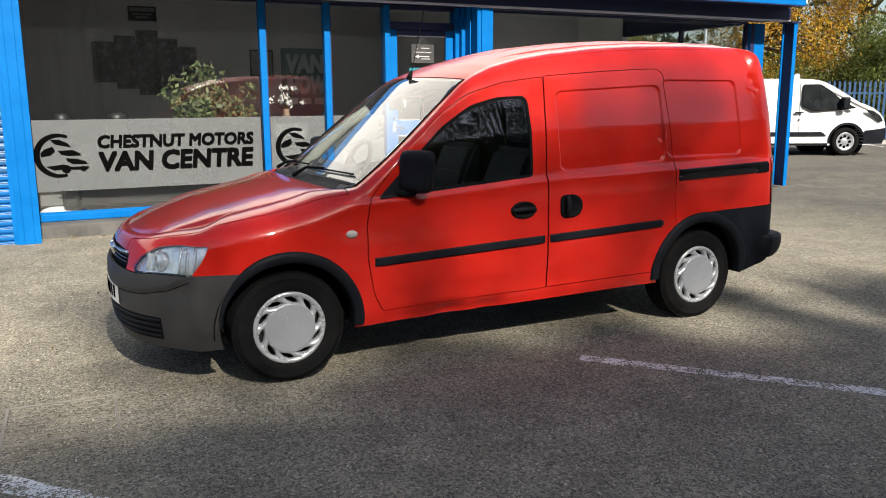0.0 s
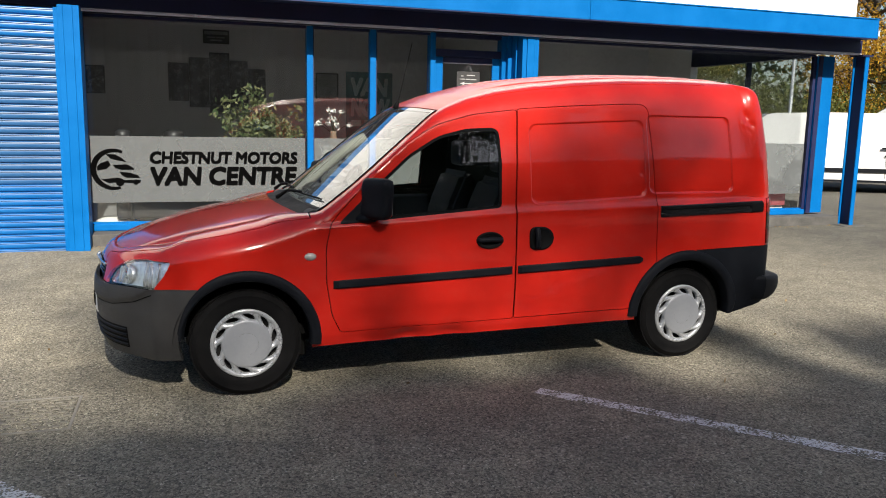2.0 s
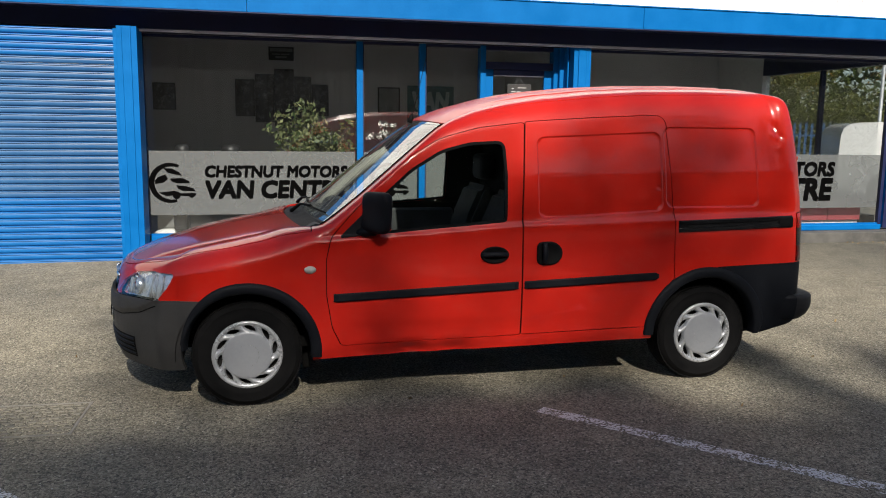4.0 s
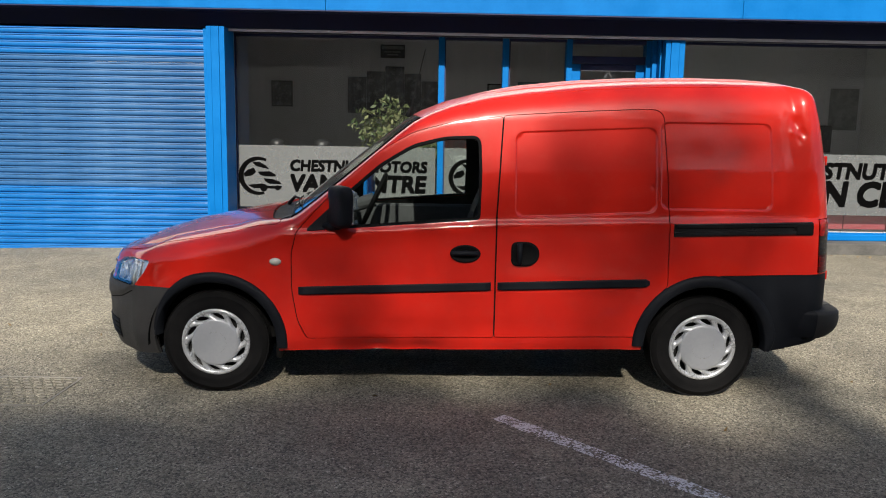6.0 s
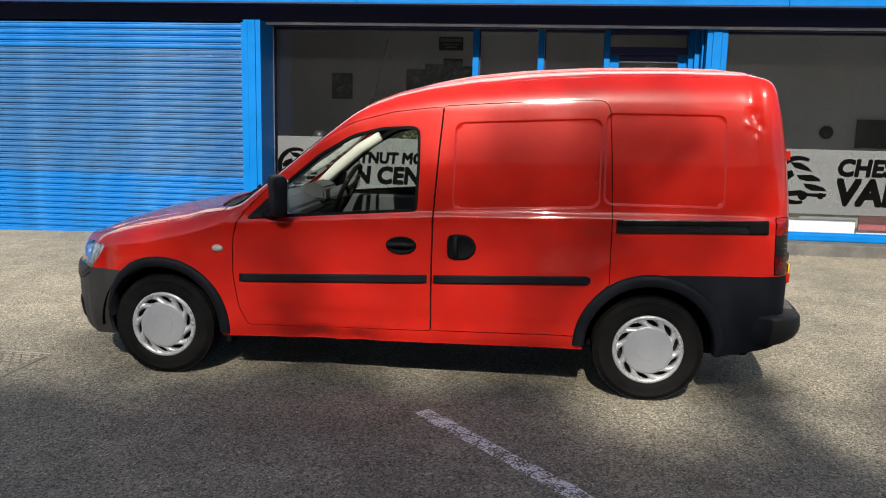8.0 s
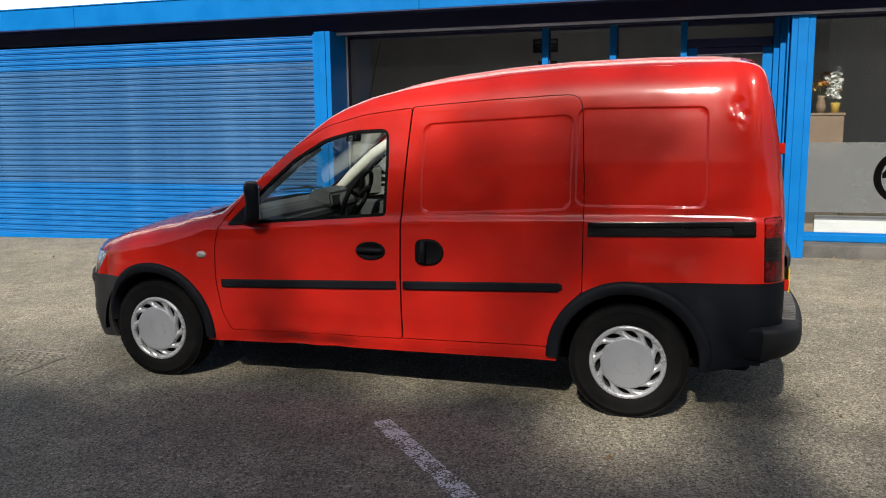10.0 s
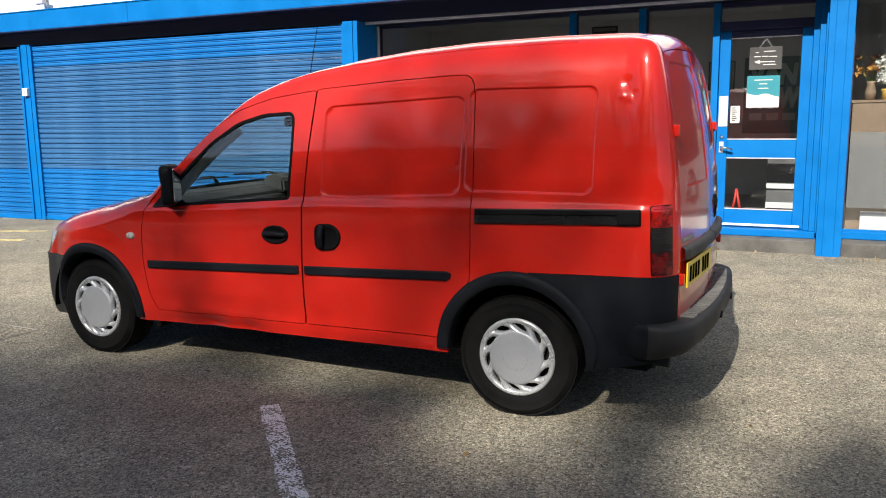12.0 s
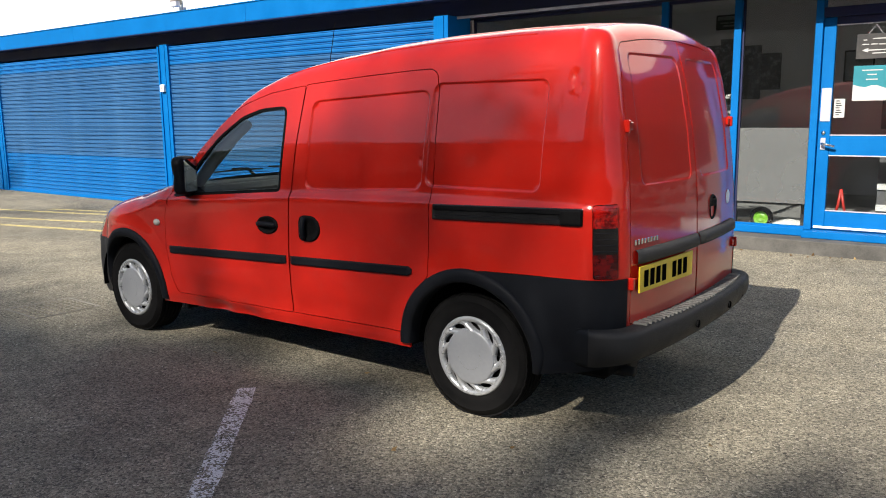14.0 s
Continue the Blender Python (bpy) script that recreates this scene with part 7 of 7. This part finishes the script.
    part("front_bumper", prism([(2.36, 0.27), (2.46, 0.36), (2.475, 0.56), (2.44, 0.66), (2.40, 0.62), (2.36, 0.4)], "y", -0.78, 0.78), trim_plastic, wv, "black front bumper")
    scr = bmesh.new()
    q = [scr.verts.new(p) for p in ((0.94, -0.70, 1.69), (1.60, -0.80, 1.292), (1.60, 0.80, 1.292), (0.94, 0.70, 1.69))]
    scr.faces.new(q)
    part("windscreen", scr, dark_glass, wv, "dark windscreen")
    for x in (1.465, -1.465):
        for s in (-1, 1):
            w = part("wheel", mesh_of(lathe([(0.0, -0.03), (0.06, -0.035), (0.09, -0.01), (0.15, -0.02), (0.185, -0.045), (0.215, -0.055), (0.215, 0.1)], 32), "wheel", True), hubcap_silver, wv, "plain steel wheel")
            w.matrix_local = pose(x, s * 0.86, 0.33, 0, 0, 0 if s < 0 else 180)
            part("tyre", mesh_of(lathe([(0.21, -0.05), (0.24, -0.085), (0.30, -0.085), (0.325, -0.06), (0.33, 0.0), (0.33, 0.1), (0.21, 0.1)], 36), "tyre", True), tyre_rubber, w, "black tyre")
            for k in range(8):
                part("wheel_slot", box(-0.026, 0.026, -0.05, -0.012, 0.095, 0.150, 0.01), ink_black, w).matrix_local = pose(0, 0, 0, 0, 45 * k, 0)
            wl = part("wheel_well", mesh_of(lathe([(0.0, 0.12), (0.40, 0.12), (0.40, -0.10)], 32), "wheel_well", True), under_black, wv)
            wl.matrix_local = pose(x, s * 0.86, 0.33, 0, 0, 0 if s < 0 else 180)
    fin = part("roof_sign", prism([(0.36, 0.0), (0.68, 0.0), (0.66, 0.16), (0.60, 0.17), (0.46, 0.08)], "y", -0.03, 0.03), galv, wv, "grey roof board")
    fin.location = (0, 0, 1.755)
    part("underbody", box(-2.2, 2.2, -0.75, 0.75, 0.24, 0.5), under_black, wv)
    return wv


WV_TURN = math.degrees(math.atan2(-0.438, 0.899))
wvan = white_van()
wvan.matrix_basis = Matrix.Translation((15.9, 8.41, 0)) @ pose(0, 0, 0, 0, 0, WV_TURN) @ Matrix.Translation((-1.465, 0.86, 0))

# potted plant and flowers behind the glass
def house_plant():
    t = thing("house_plant", "leafy green pot plant behind the shop window", "plant", at=(0.78, 5.28, 0.14))
    rng = np.random.default_rng(31)
    part("pot", lathe([(0.0, 0.0), (0.11, 0.0), (0.15, 0.28), (0.16, 0.30), (0.13, 0.30), (0.12, 0.26), (0, 0.26)], 28), chair_black, t, smooth=True).matrix_local = pose(0, 0, 0, 90, 0, 0)
    bm, tips = bmesh.new(), []
    for i in range(24):
        a, r = rng.uniform(0, 2 * math.pi), rng.uniform(0.12, 0.50)
        top = rng.uniform(0.95, 1.45) if i else 1.78
        if i in (0, 1, 2):
            r, top = 0.10, 1.72 - 0.1 * i
        e = Vector((float(r * math.cos(a) - (0.07 if i < 3 else 0)), float(0.5 * r * math.sin(a)), float(top)))
        m_ = Vector((e.x * 0.35, e.y * 0.35, top * 0.62))
        tube([(0.02 * math.cos(a), 0.02 * math.sin(a), 0.24), m_, e], [0.010, 0.007, 0.003], 6, bm)
        for k in np.linspace(0.35, 1.0, 8):
            q = m_.lerp(e, (k - 0.3) / 0.7)
            tips += [tuple(q + Vector(rng.normal(0, 0.05, 3)))]
    part("stems", bm, bark, t, smooth=True)
    part("foliage", leaves_mesh(tips, 0.060, 15, 0.044, rng), leaf_house, t, "pale green variegated leaves")
    return t


house_plant()
def bouquet(x, y, z, label, white, seed):
    t = thing("flower_vase", label, "flowers", at=(x, y, z))
    rng = np.random.default_rng(seed)
    part("vase", lathe([(0.0, 0.0), (0.045, 0.0), (0.055, 0.08), (0.035, 0.16), (0.045, 0.19), (0.03, 0.19), (0.02, 0.1), (0, 0.02)], 20), card_brown, t, smooth=True).matrix_local = pose(0, 0, 0, 90, 0, 0)
    bm, ends = bmesh.new(), []
    for i in range(14):
        e = Vector((rng.normal(0, 0.10), rng.normal(0, 0.05), rng.uniform(0.25, 0.46)))
        tube([(0, 0, 0.15), e * 0.6 + Vector((0, 0, 0.08)), e], 0.003, 5, bm)
        ends.append(tuple(e))
    part("stems", bm, leaf_dark, t)
    part("petals", leaves_mesh(ends, 0.018, 16, 0.026, rng), white, t, "small petals")
    return t


petal_white = surface("white_petals", (0.72, 0.72, 0.69), (0.84, 0.84, 0.81), 0.6)
petal_red = surface("dried_red_petals", (0.34, 0.035, 0.02), (0.60, 0.42, 0.08), 0.7, scale=30, spread=(0.4, 0.6))
bouquet(4.36, 5.25, 1.53, "vase of dried red and yellow flowers on the brown cabinet", petal_red, 41)


def orchid(x, y, z):
    t = thing("orchid", "white orchid in a yellow pot on the brown cabinet", "flowers", at=(x, y, z))
    rng = np.random.default_rng(42)
    part("pot", lathe([(0.0, 0.0), (0.040, 0.0), (0.052, 0.10), (0.055, 0.11), (0.045, 0.11), (0.04, 0.09), (0, 0.09)], 20), pot_yellow, t, smooth=True).matrix_local = pose(0, 0, 0, 90, 0, 0)
    bm, heads = bmesh.new(), []
    for i in range(5):
        a = rng.uniform(0, 2 * math.pi)
        e = Vector((float(0.075 * math.cos(a)), float(0.05 * math.sin(a)), float(rng.uniform(0.36, 0.50))))
        tube([(0, 0, 0.09), e * 0.45 + Vector((0, 0, 0.08)), e], [0.004, 0.003, 0.002], 5, bm)
        heads += [tuple(e * k + Vector(rng.normal(0, 0.018, 3))) for k in np.linspace(0.5, 1.0, 8)]
    part("stems", bm, leaf_fresh, t)
    part("petals", leaves_mesh(heads, 0.016, 16, 0.032, rng), petal_white, t, "large white petals")
    return t


pot_yellow = surface("yellow_glazed_pot", (0.62, 0.40, 0.06), (0.74, 0.52, 0.12), 0.3)
orchid(4.505, 5.24, 1.53)
crate("flower_stand", 1.52, 1.92, 5.25, 5.65, 0.14, 1.10, white_board, "white flower stand behind the window", "stand")
bouquet(1.72, 5.45, 1.10, "sprigs of small white flowers in a vase", petal_white, 43)

# fallen leaves and grit swept against the shop front
rng = np.random.default_rng(51)
litter_pts = [(rng.uniform(4.2, 9.6), 4.52 - abs(rng.normal(0, 0.10)), 0.008) for _ in range(70)] + [(rng.uniform(-1.2, 3.9), 4.54 - abs(rng.normal(0, 0.06)), 0.008) for _ in range(45)] + [(rng.uniform(-5, 8), rng.uniform(-4, 4), 0.006) for _ in range(60)]
litter_leaf = leaf_mat("dry_fallen_leaves", (0.10, 0.055, 0.02), (0.32, 0.22, 0.10), 0.1)
tagged(part("leaf_litter", leaves_mesh(litter_pts, 0.004, 1, 0.020, rng, 0.2), litter_leaf), "dry brown leaves scattered on asphalt", "leaves", kind="stuff")

# loose pale grit on the asphalt, too small to count
grit_v, grit_f = [], []
for _ in range(2600):
    x, y = rng.uniform(-4.5, 8.5), rng.uniform(-4.6, 4.2)
    r = float(rng.uniform(0.0016, 0.0030) if rng.random() < 0.85 else rng.uniform(0.003, 0.0055))
    n = len(grit_v)
    grit_v += [(x + r, y, 0.5 * r), (x, y + 0.8 * r, 0.4 * r), (x - 0.9 * r, y, 0.5 * r), (x, y - r, 0.6 * r), (x, y, 1.3 * r), (x, y, -0.4 * r)]
    grit_f += [(n + a, n + (a + 1) % 4, n + 4) for a in range(4)] + [(n + (a + 1) % 4, n + a, n + 5) for a in range(4)]
grit_me = bpy.data.meshes.new("loose_grit")
grit_me.from_pydata(grit_v, [], grit_f)
grit_stone = surface("pale_grit_stone", (0.34, 0.325, 0.29), (0.56, 0.54, 0.49), 0.8, scale=30)
tagged(part("loose_grit", grit_me, grit_stone), "pale loose grit scattered over the asphalt", "grit", kind="stuff")
